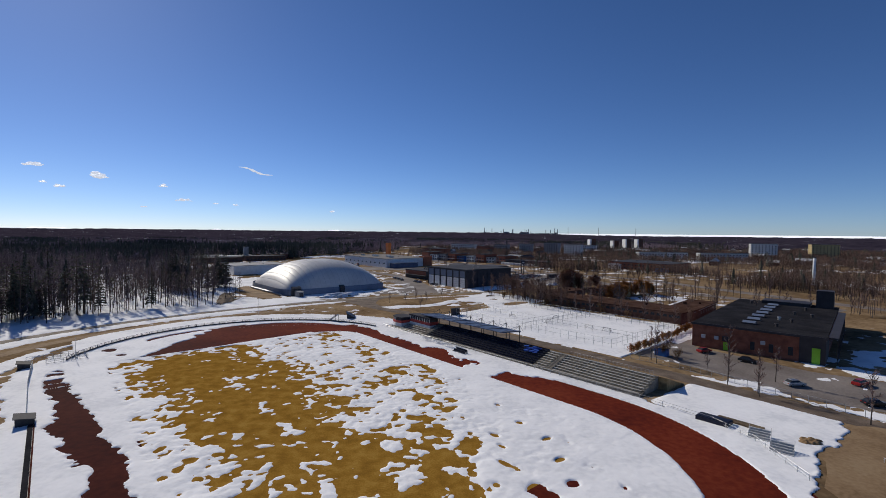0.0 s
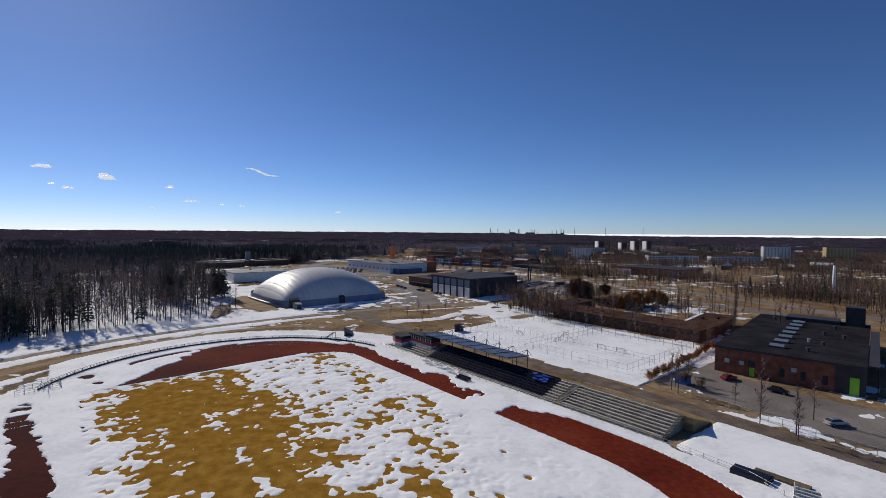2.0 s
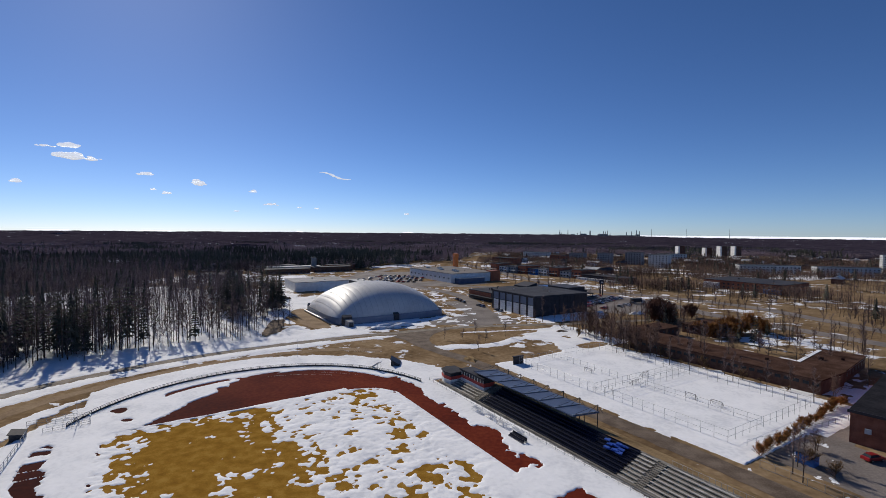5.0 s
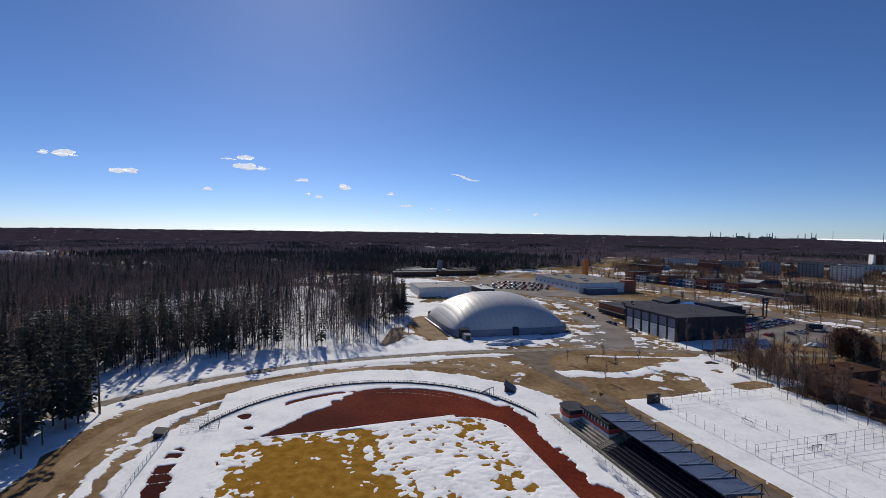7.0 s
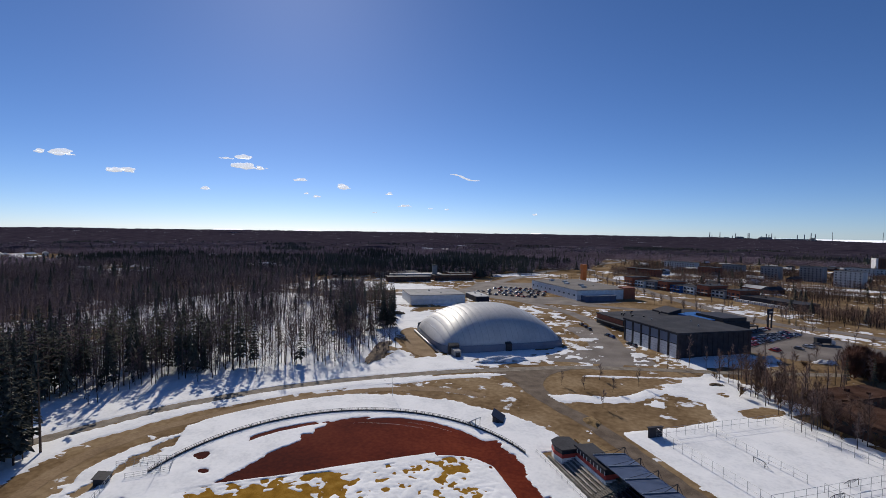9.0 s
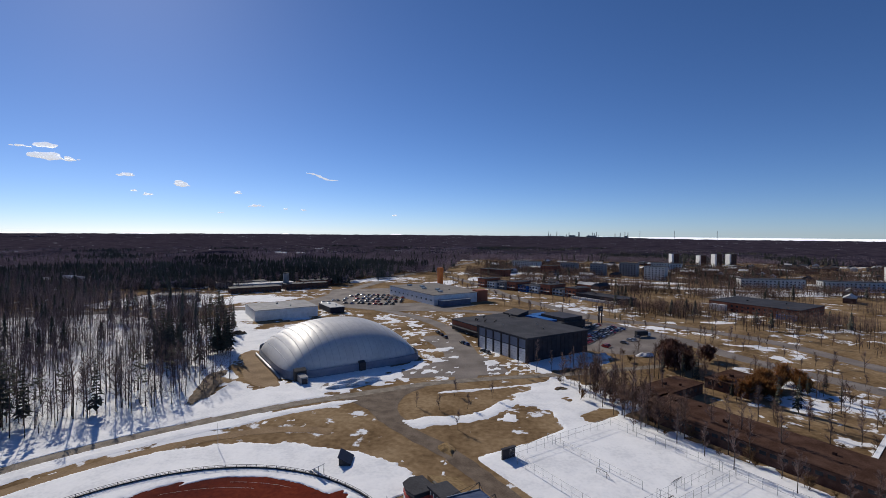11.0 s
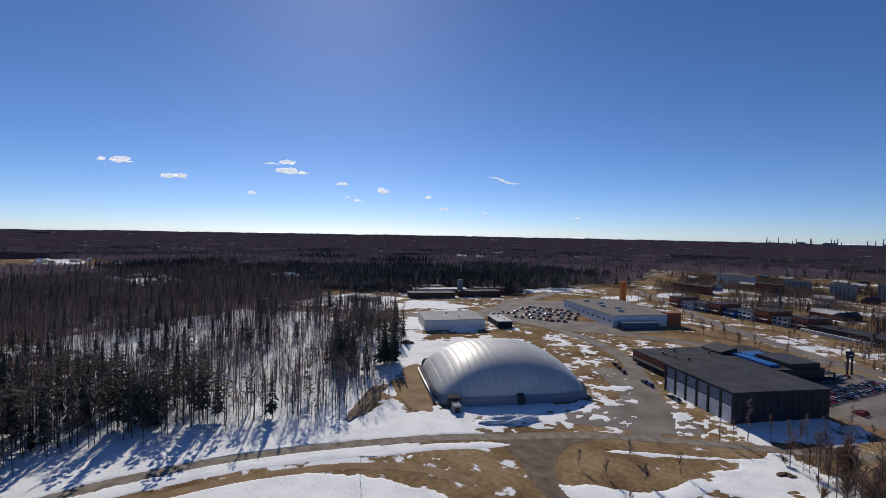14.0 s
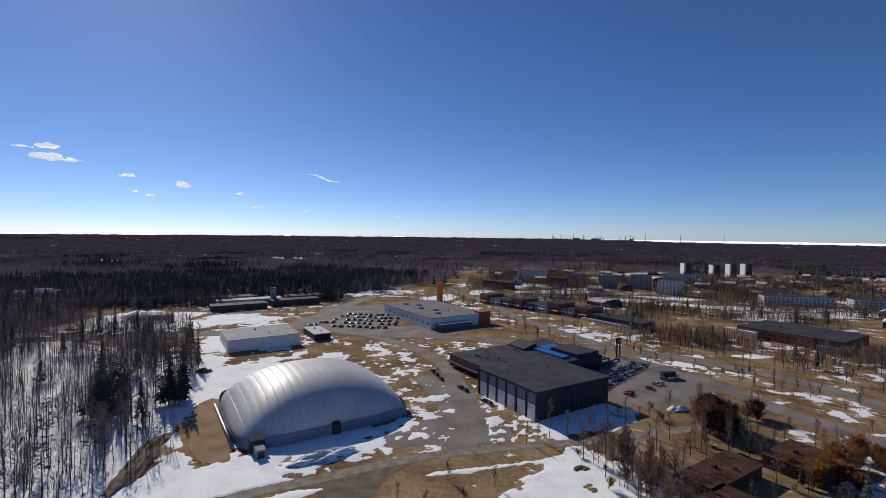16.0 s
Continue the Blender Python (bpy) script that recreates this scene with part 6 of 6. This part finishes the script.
def put_tile(me, x, y, label):
    return tagged(new("woodland", me), label, "woodland", "woods", "stuff"), pose(x, y, 0, 0, 0, rnd.choice((0, 90, 180, 270)))


for ix in range(21):
    for iy in range(26):
        x, y = -172 - ix * 25.5 + rnd.uniform(-2, 2), 74 + iy * 25.5 + rnd.uniform(-2, 2)
        d = wood_depth(x, y)
        if line_distance(np.array([x]), np.array([y]), WOOD_PATH, 20.0)[0] < 13 and rnd.random() < 0.85:
            continue
        if d < 22 or in_clearing(x, y, 50, 24) or in_yard(x, y) or y > 430 and x > -190 - (y - 430) * 0.8 or x < -1.9 * y - 100:
            continue
        k = rnd.choice((0, 0, 1, 2, 2, 5)) if 190 < y < 420 else rnd.choice((4, 5, 4, 3, 3, 1) if y < 215 else (0, 5, 5, 3, 2, 1))
        ob, m = put_tile(SPARSE_TILES[k % 3] if d < 72 and 205 < y < 330 else NEAR_TILES[k], x, y, "leafless wood with dark spruces on snow")
        ob.matrix_basis = m
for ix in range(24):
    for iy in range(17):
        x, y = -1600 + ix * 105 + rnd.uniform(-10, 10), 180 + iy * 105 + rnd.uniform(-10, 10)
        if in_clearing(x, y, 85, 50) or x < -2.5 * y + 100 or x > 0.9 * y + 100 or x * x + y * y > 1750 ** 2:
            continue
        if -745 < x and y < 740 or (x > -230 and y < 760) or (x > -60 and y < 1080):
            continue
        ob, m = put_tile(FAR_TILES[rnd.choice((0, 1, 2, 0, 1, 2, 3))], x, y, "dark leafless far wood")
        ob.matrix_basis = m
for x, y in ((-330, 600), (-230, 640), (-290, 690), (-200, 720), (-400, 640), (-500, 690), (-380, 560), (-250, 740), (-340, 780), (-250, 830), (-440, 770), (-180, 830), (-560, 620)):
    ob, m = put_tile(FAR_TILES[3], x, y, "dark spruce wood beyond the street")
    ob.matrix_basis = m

# undergrowth and thin stems of the wood's edge
for y0, y1, share, amount in ((84, 190, 0.15, 200), (190, 285, 0.02, 130), (285, 396, 0.15, 60)):
    spots = []
    for _ in range(amount):
        y = rnd.uniform(y0, y1)
        spots.append((wood_depth(0, y) - rnd.random() ** 1.2 * 40 - 0.5, y))
    tagged(new("woodland", wood_tile("woodland", spots, 0, share, int(y0), True, 0.95)), "thin leafless stems along the wood's edge on snow", "woodland", "woods", "stuff")

spots = []
for _ in range(46):
    y = rnd.uniform(150, 262)
    spots.append((wood_depth(0, y) + rnd.uniform(1, 13), y))
tagged(new("woodland", wood_tile("woodland", spots, 0, 0.0, 77, True, 0.8)), "scattered thin leafless saplings on snow beside the road", "woodland", "woods", "stuff")

# single trees about the grounds
rnd = random.Random(5)
SPOTS = {
    "birch": [(44, 230, 0.8), (63, 217, 0.85), (68, 215, 0.8), (34, 257, 0.75), (38, 262, 0.8), (30, 262, 0.7), (42, 256, 0.75), (28, 270, 0.6), (58, 234, 0.9), (63, 228, 0.9), (70, 224, 0.85), (76, 216, 0.9), (84, 193, 0.8), (88, 300, 0.9), (84, 304, 1.0), (58, 142, 0.6), (62, 145, 0.65), (66, 121, 0.75), (66, 112, 0.8), (76, 120, 0.65), (76.7, 96.2, 0.85), (65.3, 110.5, 0.75), (54.5, 138.6, 0.7), (55.7, 135.3, 0.75), (63.6, 118.5, 0.6), (64, 128, 0.55), (12, 284, 0.7), (17, 287, 0.75), (23, 289, 0.8), (28, 291, 0.7), (33, 293, 0.85), (39, 296, 0.75), (8, 281, 0.6),
              (52, 222, 0.8), (56, 214, 0.75), (61, 207, 0.9), (70, 198, 0.85), (76, 190, 0.8), (83, 181, 0.85), (46, 232, 0.8), (44, 240, 0.8), (48, 248, 0.9), (54, 252, 0.8), (40, 252, 0.7), (60, 262, 0.8), (66, 284, 0.9), (70, 300, 0.9), (46, 270, 0.7), (52, 282, 0.8), (50, 262, 0.8),
              (110, 200, 0.9), (120, 192, 0.8), (128, 230, 0.9), (118, 240, 0.9), (140, 250, 0.9), (96, 236, 0.8), (150, 225, 0.9), (160, 262, 0.9)],
    "spruce": [(77, 286, 0.6), (81, 282, 0.55), (98, 256, 0.7), (102, 252, 0.75), (86, 265, 0.6), (106, 260, 0.65), (122, 262, 0.5), (70, 290, 0.5), (116, 271, 0.4), (125, 388, 0.35), (130, 384, 0.35), (80, 420, 0.4), (84, 417, 0.35), (128, 280, 0.55), (131, 445, 0.42), (136, 441, 0.4), (140, 440, 0.38), (-62, 596, 0.4), (-80, 600, 0.45), (-88, 612, 0.5), (-100, 640, 0.5), (-112, 630, 0.55), (-140, 660, 0.5), (-150, 640, 0.45), (-128, 690, 0.6)],
    "young_tree": [(-12, 222, 0.9), (-20, 237, 1.1), (-10, 240, 1.0), (-16, 252, 1.2), (-2, 250, 1.0), (-28, 240, 0.9)],
    "bush": [(30, 254, 1.2), (36, 258, 1.3), (42, 262, 1.2), (40, 250, 1.1), (49, 236, 1.2), (57, 224, 1.0), (66, 212, 1.0), (74, 200, 1.0), (60, 143, 1.1), (62, 138, 1.0), (66, 150, 0.9)],
}
for kind, spots in SPOTS.items():
    for x, y, size in spots:
        put_tree(kind, x + rnd.uniform(-0.7, 0.7), y + rnd.uniform(-0.7, 0.7), rnd, kind + " trees about the grounds" if kind != "bush" else "bushes about the grounds", size=size * rnd.uniform(0.9, 1.1))


def mound(name, label, category, x, y, turn, long, wide, high, mat, seed):
    """A rough heap: a height sheet over an oval, uneven at two sizes."""
    k = 34
    u, v = np.meshgrid(np.linspace(-1.1, 1.1, k), np.linspace(-1.1, 1.1, k))
    body = np.clip(0.85 - u * u - v * v + 1.5 * (fractal(u, v, 0.6, seed, 4) - 0.5), 0, 1)
    z = high * body ** 0.7 * (0.55 + 0.9 * fractal(u * 3, v * 3, 1.2, seed + 4, 4)) - 0.03
    me = grid_mesh(name, u * long / 2, v * wide / 2, z, mat, body[:-1, :-1] > 0, True)
    ob = new(name, me)
    ob.matrix_basis = pose(x, y, 0, 0, 0, turn)
    return tagged(ob, label, category)


mound("brushwood_bank", "long brown heap of cut brushwood in snow", "brush heap", -112, 248, 110, 41, 9, 1.7, M_BRUSH, 43)
mound("snow_bank", "ploughed heap of dirty snow before the dome", "snow bank", -57, 260, 40, 27, 6.5, 2.3, M_SNOW_DIRTY, 42)
mound("snow_bank", "ploughed heap of dirty snow by the hall", "snow bank", 49, 313, 30, 11, 9, 2.6, M_SNOW_DIRTY, 43)
mound("snow_bank", "ploughed heap of snow at the car park", "snow bank", 72, 322, 20, 12, 5, 1.6, M_SNOW_DIRTY, 46)
mound("earth_bank", "small bare earth heap poking through the snow", "earth heap", 59, 88, 0, 4, 3.4, 0.8, M_SAND, 47)
mound("earth_bank", "dark bare earth patch on the snowy rise", "earth heap", -14, 209, 120, 9, 4.5, 0.9, M_GRASS, 48)
mound("earth_bank", "dark tarred heap on the snow behind the dome", "heap", -153, 337, 20, 8, 6, 2.2, M_EARTH, 49)
mound("brushwood_bank", "dark brush pile on the snowy slope", "heap", 24, 265, 20, 6, 4, 0.8, M_EARTH, 50)
for k in range(66):
    f = rnd.random()
    x, y = 36 + 14 * f + rnd.gauss(0, 4.5), 276 - 50 * f + rnd.gauss(0, 3.5)
    put_tree("alder", x, y, rnd, "trees beside the courts", size=rnd.uniform(0.75, 1.15))
for k in range(10):
    x, y = sn(-2 + k * 6.2 + rnd.uniform(-2, 2), 136 + rnd.uniform(-1.2, 1.2))
    put_tree(rnd.choice(("alder", "birch", "bush")), x, y, rnd, "trees along the school front", size=rnd.uniform(0.5, 0.75))
for cx, cy, rx, ry, amount, kind in ((80, 304, 6.5, 10, 20, "red_bush"), (100, 316, 4, 4, 4, "red_bush"), (95, 270, 10, 9, 15, "ochre_bush"), (114, 280, 10, 8, 12, "ochre_bush")):
    for k in range(amount):
        a, q = rnd.uniform(0, math.tau), rnd.random() ** 0.6
        put_tree(kind, cx + rx * q * math.cos(a), cy + ry * q * math.sin(a), rnd, "bushes beside the school", size=rnd.uniform(0.8, 1.2) * (1.35 if amount == 20 else 1.0))
for k in range(150):
    s_, n_ = rnd.uniform(-62, 66), rnd.uniform(139, 232)
    if -21 < s_ < 62 and 139.5 < n_ < 162 or 50 < s_ < 66 and 150 < n_ < 189 or -21 < s_ < -6 and 153 < n_ < 184 or -14 < s_ < 6 and 188 < n_ < 212:
        continue
    x, y = sn(s_, n_)
    if line_distance(np.array([x]), np.array([y]), SERVICE, 20.0)[0] > 11 and line_distance(np.array([x]), np.array([y]), ROAD, 20.0)[0] > 6:
        put_tree(rnd.choice(("alder", "birch", "bush", "alder", "birch")), x, y, rnd, "trees round the school", size=rnd.uniform(0.5, 0.95))
# snow left on the open lots of the town
for k, (x, y, rx, ry) in enumerate(((131, 665, 46, 16), (190, 690, 40, 14), (232, 624, 44, 14), (286, 590, 46, 15), (236, 578, 26, 14), (420, 640, 50, 20), (330, 712, 60, 16), (470, 690, 40, 18), (90, 600, 30, 9), (60, 720, 50, 20), (20, 800, 60, 24), (300, 960, 90, 26), (430, 960, 90, 26), (160, 940, 60, 22), (560, 860, 60, 24), (-72, 640, 20, 32), (-30, 700, 16, 30), (182, 637, 40, 12), (230, 560, 40, 10), (150, 421, 13, 6), (350, 600, 44, 14), (395, 690, 50, 13), (110, 760, 40, 14), (520, 780, 60, 18), (330, 860, 80, 20), (-156, 668, 24, 30), (-176, 640, 16, 22))):
    mound("snow_field", "old snow on an open lot in the town", "snow", x, y, 8 * (k % 5) - 20, 2 * rx, 2 * ry, 0.3, M_SNOW, 60 + k)
for k, (cx, cy) in enumerate(CLEARINGS):
    mound("snow_field", "old snow in a clearing of the woods", "snow", cx, cy, math.degrees(math.atan2(cy, cx)), 150, 75, 0.4, M_SNOW, 90 + k)
# rows along the avenue
line = curve_points(AVENUE, 13.0)
for i, p in enumerate(line[4:-2]):
    d = (line[min(i + 5, len(line) - 1)] - p).normalized()
    for off in (-17, -25, -33, 16, 24):
        if rnd.random() < 0.75:
            put_tree("young_tree", p.x - d.y * off + rnd.uniform(-2, 2), p.y + d.x * off + rnd.uniform(-2, 2), rnd, "trees along the avenue", "young leafless street tree on dry grass", rnd.uniform(0.9, 1.7))
for x, y, k in ((130, 470, 0), (190, 560, 2), (60, 640, 0), (250, 540, 1), (300, 480, 2), (360, 560, 0), (430, 610, 2), (230, 700, 0), (330, 770, 1), (480, 820, 0), (120, 690, 0), (400, 900, 1), (300, 850, 2), (560, 800, 1), (600, 900, 1), (220, 420, 0), (280, 380, 1), (250, 300, 2), (215, 345, 0), (330, 420, 0), (200, 200, 2), (230, 250, 0), (150, 620, 0), (500, 950, 0), (180, 860, 1), (80, 940, 0),
                (340, 300, 1), (380, 360, 2), (300, 250, 0), (420, 450, 1), (460, 520, 0), (390, 500, 0), (540, 600, 0), (600, 700, 1)):
    ob, m = put_tile(TOWN_TILES[k % 3], x, y, "leafless trees between the houses")
    ob.matrix_basis = m

for k in range(420):
    x, y = rnd.uniform(-40, 820), rnd.uniform(170, 1000)
    ax, ay = np.array([x]), np.array([y])
    if x > 0.95 * (y - 60) + 60 or (x < 150 and y < 345) or (x < 240 and 430 < y < 500 and x > 150) or (60 < x < 120 and y < 450) or (x < 95 and y < 560):
        continue
    if line_distance(ax, ay, AVENUE, 20.0)[0] < 32 or line_distance(ax, ay, SERVICE, 20.0)[0] < 30:
        continue
    ob, m = put_tile(TOWN_TILES[k % 3], x, y, "leafless trees between the houses")
    ob.matrix_basis = m
for k in range(34):
    x, y = sn(69.6 - k * 0.11 + rnd.uniform(-0.6, 0.6), 84.5 + k * 1.65)
    put_tree("ochre_bush", x, y, rnd, "hedge beside the courts", "dry golden-brown hedge bush beside the courts", rnd.uniform(0.26, 0.4))

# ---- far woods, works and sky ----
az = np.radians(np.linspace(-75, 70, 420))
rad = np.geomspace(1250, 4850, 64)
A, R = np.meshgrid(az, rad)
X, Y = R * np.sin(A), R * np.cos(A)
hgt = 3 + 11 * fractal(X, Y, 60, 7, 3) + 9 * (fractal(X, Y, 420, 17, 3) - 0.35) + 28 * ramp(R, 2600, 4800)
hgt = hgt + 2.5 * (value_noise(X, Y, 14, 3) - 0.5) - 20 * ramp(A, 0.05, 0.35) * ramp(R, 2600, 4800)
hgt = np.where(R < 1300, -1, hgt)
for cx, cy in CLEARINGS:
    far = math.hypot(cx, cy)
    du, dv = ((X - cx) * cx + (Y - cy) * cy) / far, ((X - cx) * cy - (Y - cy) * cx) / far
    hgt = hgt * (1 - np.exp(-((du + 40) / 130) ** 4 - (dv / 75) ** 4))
tagged(new("far_woods", grid_mesh("far_woods", X, Y, hgt, M_HAZEDWOODS, None, False)), "dark unbroken forest reaching the horizon", "woodland", kind="stuff")
# Sea and lake ice glow with the cloud material, in place of sunlight.
ice = Shape()
for a0, a1 in zip(np.radians(np.arange(2, 70, 2.0)), np.radians(np.arange(4, 72, 2.0))):
    ice.face(*[(r * math.sin(a), r * math.cos(a), z) for a, r, z in ((a0, 4860, 8), (a1, 4860, 8), (a1, 4960, 34 * float(ramp(a1, 0.02, 0.2))), (a0, 4960, 34 * float(ramp(a0, 0.02, 0.2))))])
for a0, a1 in ((-50.2, -46.8), (-41.4, -38.4), (-26.0, -25.0), (-13.5, -12.0)):
    lake = Shape().face(*[(q * math.sin(math.radians(a)), q * math.cos(math.radians(a)), z) for a, q, z in ((a0, 4380, 41), (a1, 4380, 41), (a1 - 0.3, 4560, 49), (a0 + 0.4, 4560, 49))])
    tagged(part("backdrop_lake_ice", lake, M_BACKDROPGLOW), "pale frozen lake in the far forest", "lake ice", kind="structure")
tagged(part("backdrop_sea_ice", ice, M_BACKDROPGLOW), "pale frozen sea on the horizon", "sea ice", kind="structure")


def steelworks():
    w = thing("steelworks", "far hazy steelworks with chimneys and sheds", "factory", m=pose(0, 0, 0))
    rnd = random.Random(31)
    base = math.atan2(1507, 8800)
    for k in range(16):
        a = base + rnd.uniform(-0.085, 0.075)
        r = 4560
        le, hi = rnd.uniform(25, 80), rnd.uniform(32, 48)
        x, y = r * math.sin(a), r * math.cos(a)
        part("shed", Shape().box(x, x + le, y, y + 30, 0, hi), M_GREYW, w)
    for k in range(18):
        a = base + rnd.uniform(-0.09, 0.08)
        hi = rnd.uniform(48, 82)
        x, y = 4540 * math.sin(a), 4540 * math.cos(a)
        part("chimney", Shape().tube((x, y, 0), (x, y, hi), 4, 2.6, 6), M_GREYW, w)
    return w


steelworks()
for k, a in enumerate((0.27, 0.33, 0.40)):
    mast = thing("radio_mast", "thin far mast on the horizon", "mast", "far masts", pose(4300 * math.sin(a), 4300 * math.cos(a), 0))
    part("mast", Shape().tube((0, 0, 0), (0, 0, 90), 2.2, 1.2, 5), M_GREYW, mast)


def cloud(azimuth, elevation, wide, high, seed):
    r = 4700
    a, e = math.radians(azimuth), math.radians(elevation)
    m = pose(r * math.sin(a), r * math.cos(a), r * math.tan(e), 0, 0, -azimuth)
    rnd = random.Random(seed)
    bm = bmesh.new()
    for k in range(13):
        f = rnd.uniform(-1, 1)
        c = Vector((f * wide / 2 * 0.9, rnd.uniform(-10, 10), abs(rnd.gauss(0, 0.35)) * high * (1 - f * f)))
        q = high * rnd.uniform(0.22, 0.5) * (1.05 - 0.75 * abs(f))
        bmesh.ops.create_icosphere(bm, subdivisions=2, radius=1, matrix=Matrix.Translation(c) @ Matrix.Diagonal((q * rnd.uniform(1.6, 3.0), q, q * 0.7, 1)))
    for v in bm.verts:
        v.co += noise.noise_vector(v.co / (high * 0.5)) * high * 0.12
    me = bpy.data.meshes.new("cloud")
    bm.to_mesh(me)
    bm.free()
    me.materials.append(M_BACKDROPGLOW)
    me.polygons.foreach_set("use_smooth", [True] * len(me.polygons))
    ob = new("cloud", me)
    ob.matrix_basis = m
    return tagged(ob, "small white fair-weather cloud low in the sky", "cloud", "clouds over the horizon")


for k, (a, e, wd, hi) in enumerate(((-63.8, 7.1, 250, 62), (-58.7, 5.9, 215, 58), (-49.1, 8.0, 130, 30), (-47.4, 7.2, 150, 85), (-45.5, 7.1, 120, 34), (-41.3, 6.0, 130, 36), (-36.5, 5.3, 130, 55), (-39.4, 4.2, 75, 28),
                                    (-31.0, 4.7, 75, 22), (-29.1, 3.3, 140, 30), (-51.2, 4.6, 70, 30), (-32.7, 2.5, 50, 18), (-13.4, 2.5, 60, 16), (-40.6, 4.5, 45, 20), (-24.0, 3.0, 60, 16), (-26.0, 3.1, 50, 14))):
    cloud(a + 0.5, e + 0.25, wd, hi, 300 + k)


def contrail(a0, e0, a1, e1, thick, label):
    sh = Shape()
    k = 14
    rnd = random.Random(9)
    pts = []
    for i in range(k + 1):
        f = i / k
        a, e = math.radians(a0 + (a1 - a0) * f), math.radians(e0 + (e1 - e0) * f + 0.12 * math.sin(7 * f))
        pts.append((4750 * math.sin(a), 4750 * math.cos(a), 4750 * math.tan(e), thick * (0.25 + math.sin(math.pi * f)) * rnd.uniform(0.5, 1.2)))
    ring = [(math.cos(j * math.tau / 6), math.sin(j * math.tau / 6)) for j in range(6)]
    sh.add([(x + c * w, y, z + q * w) for x, y, z, w in pts for c, q in ring], [(6 * i + j, 6 * i + (j + 1) % 6, 6 * i + 6 + (j + 1) % 6, 6 * i + 6 + j) for i in range(k) for j in range(6)])
    return tagged(part("contrail", sh, M_BACKDROPGLOW, None, "", True), label, "contrail")


contrail(-23.2, 7.5, -19.6, 6.7, 9, "thin white wisp of contrail")
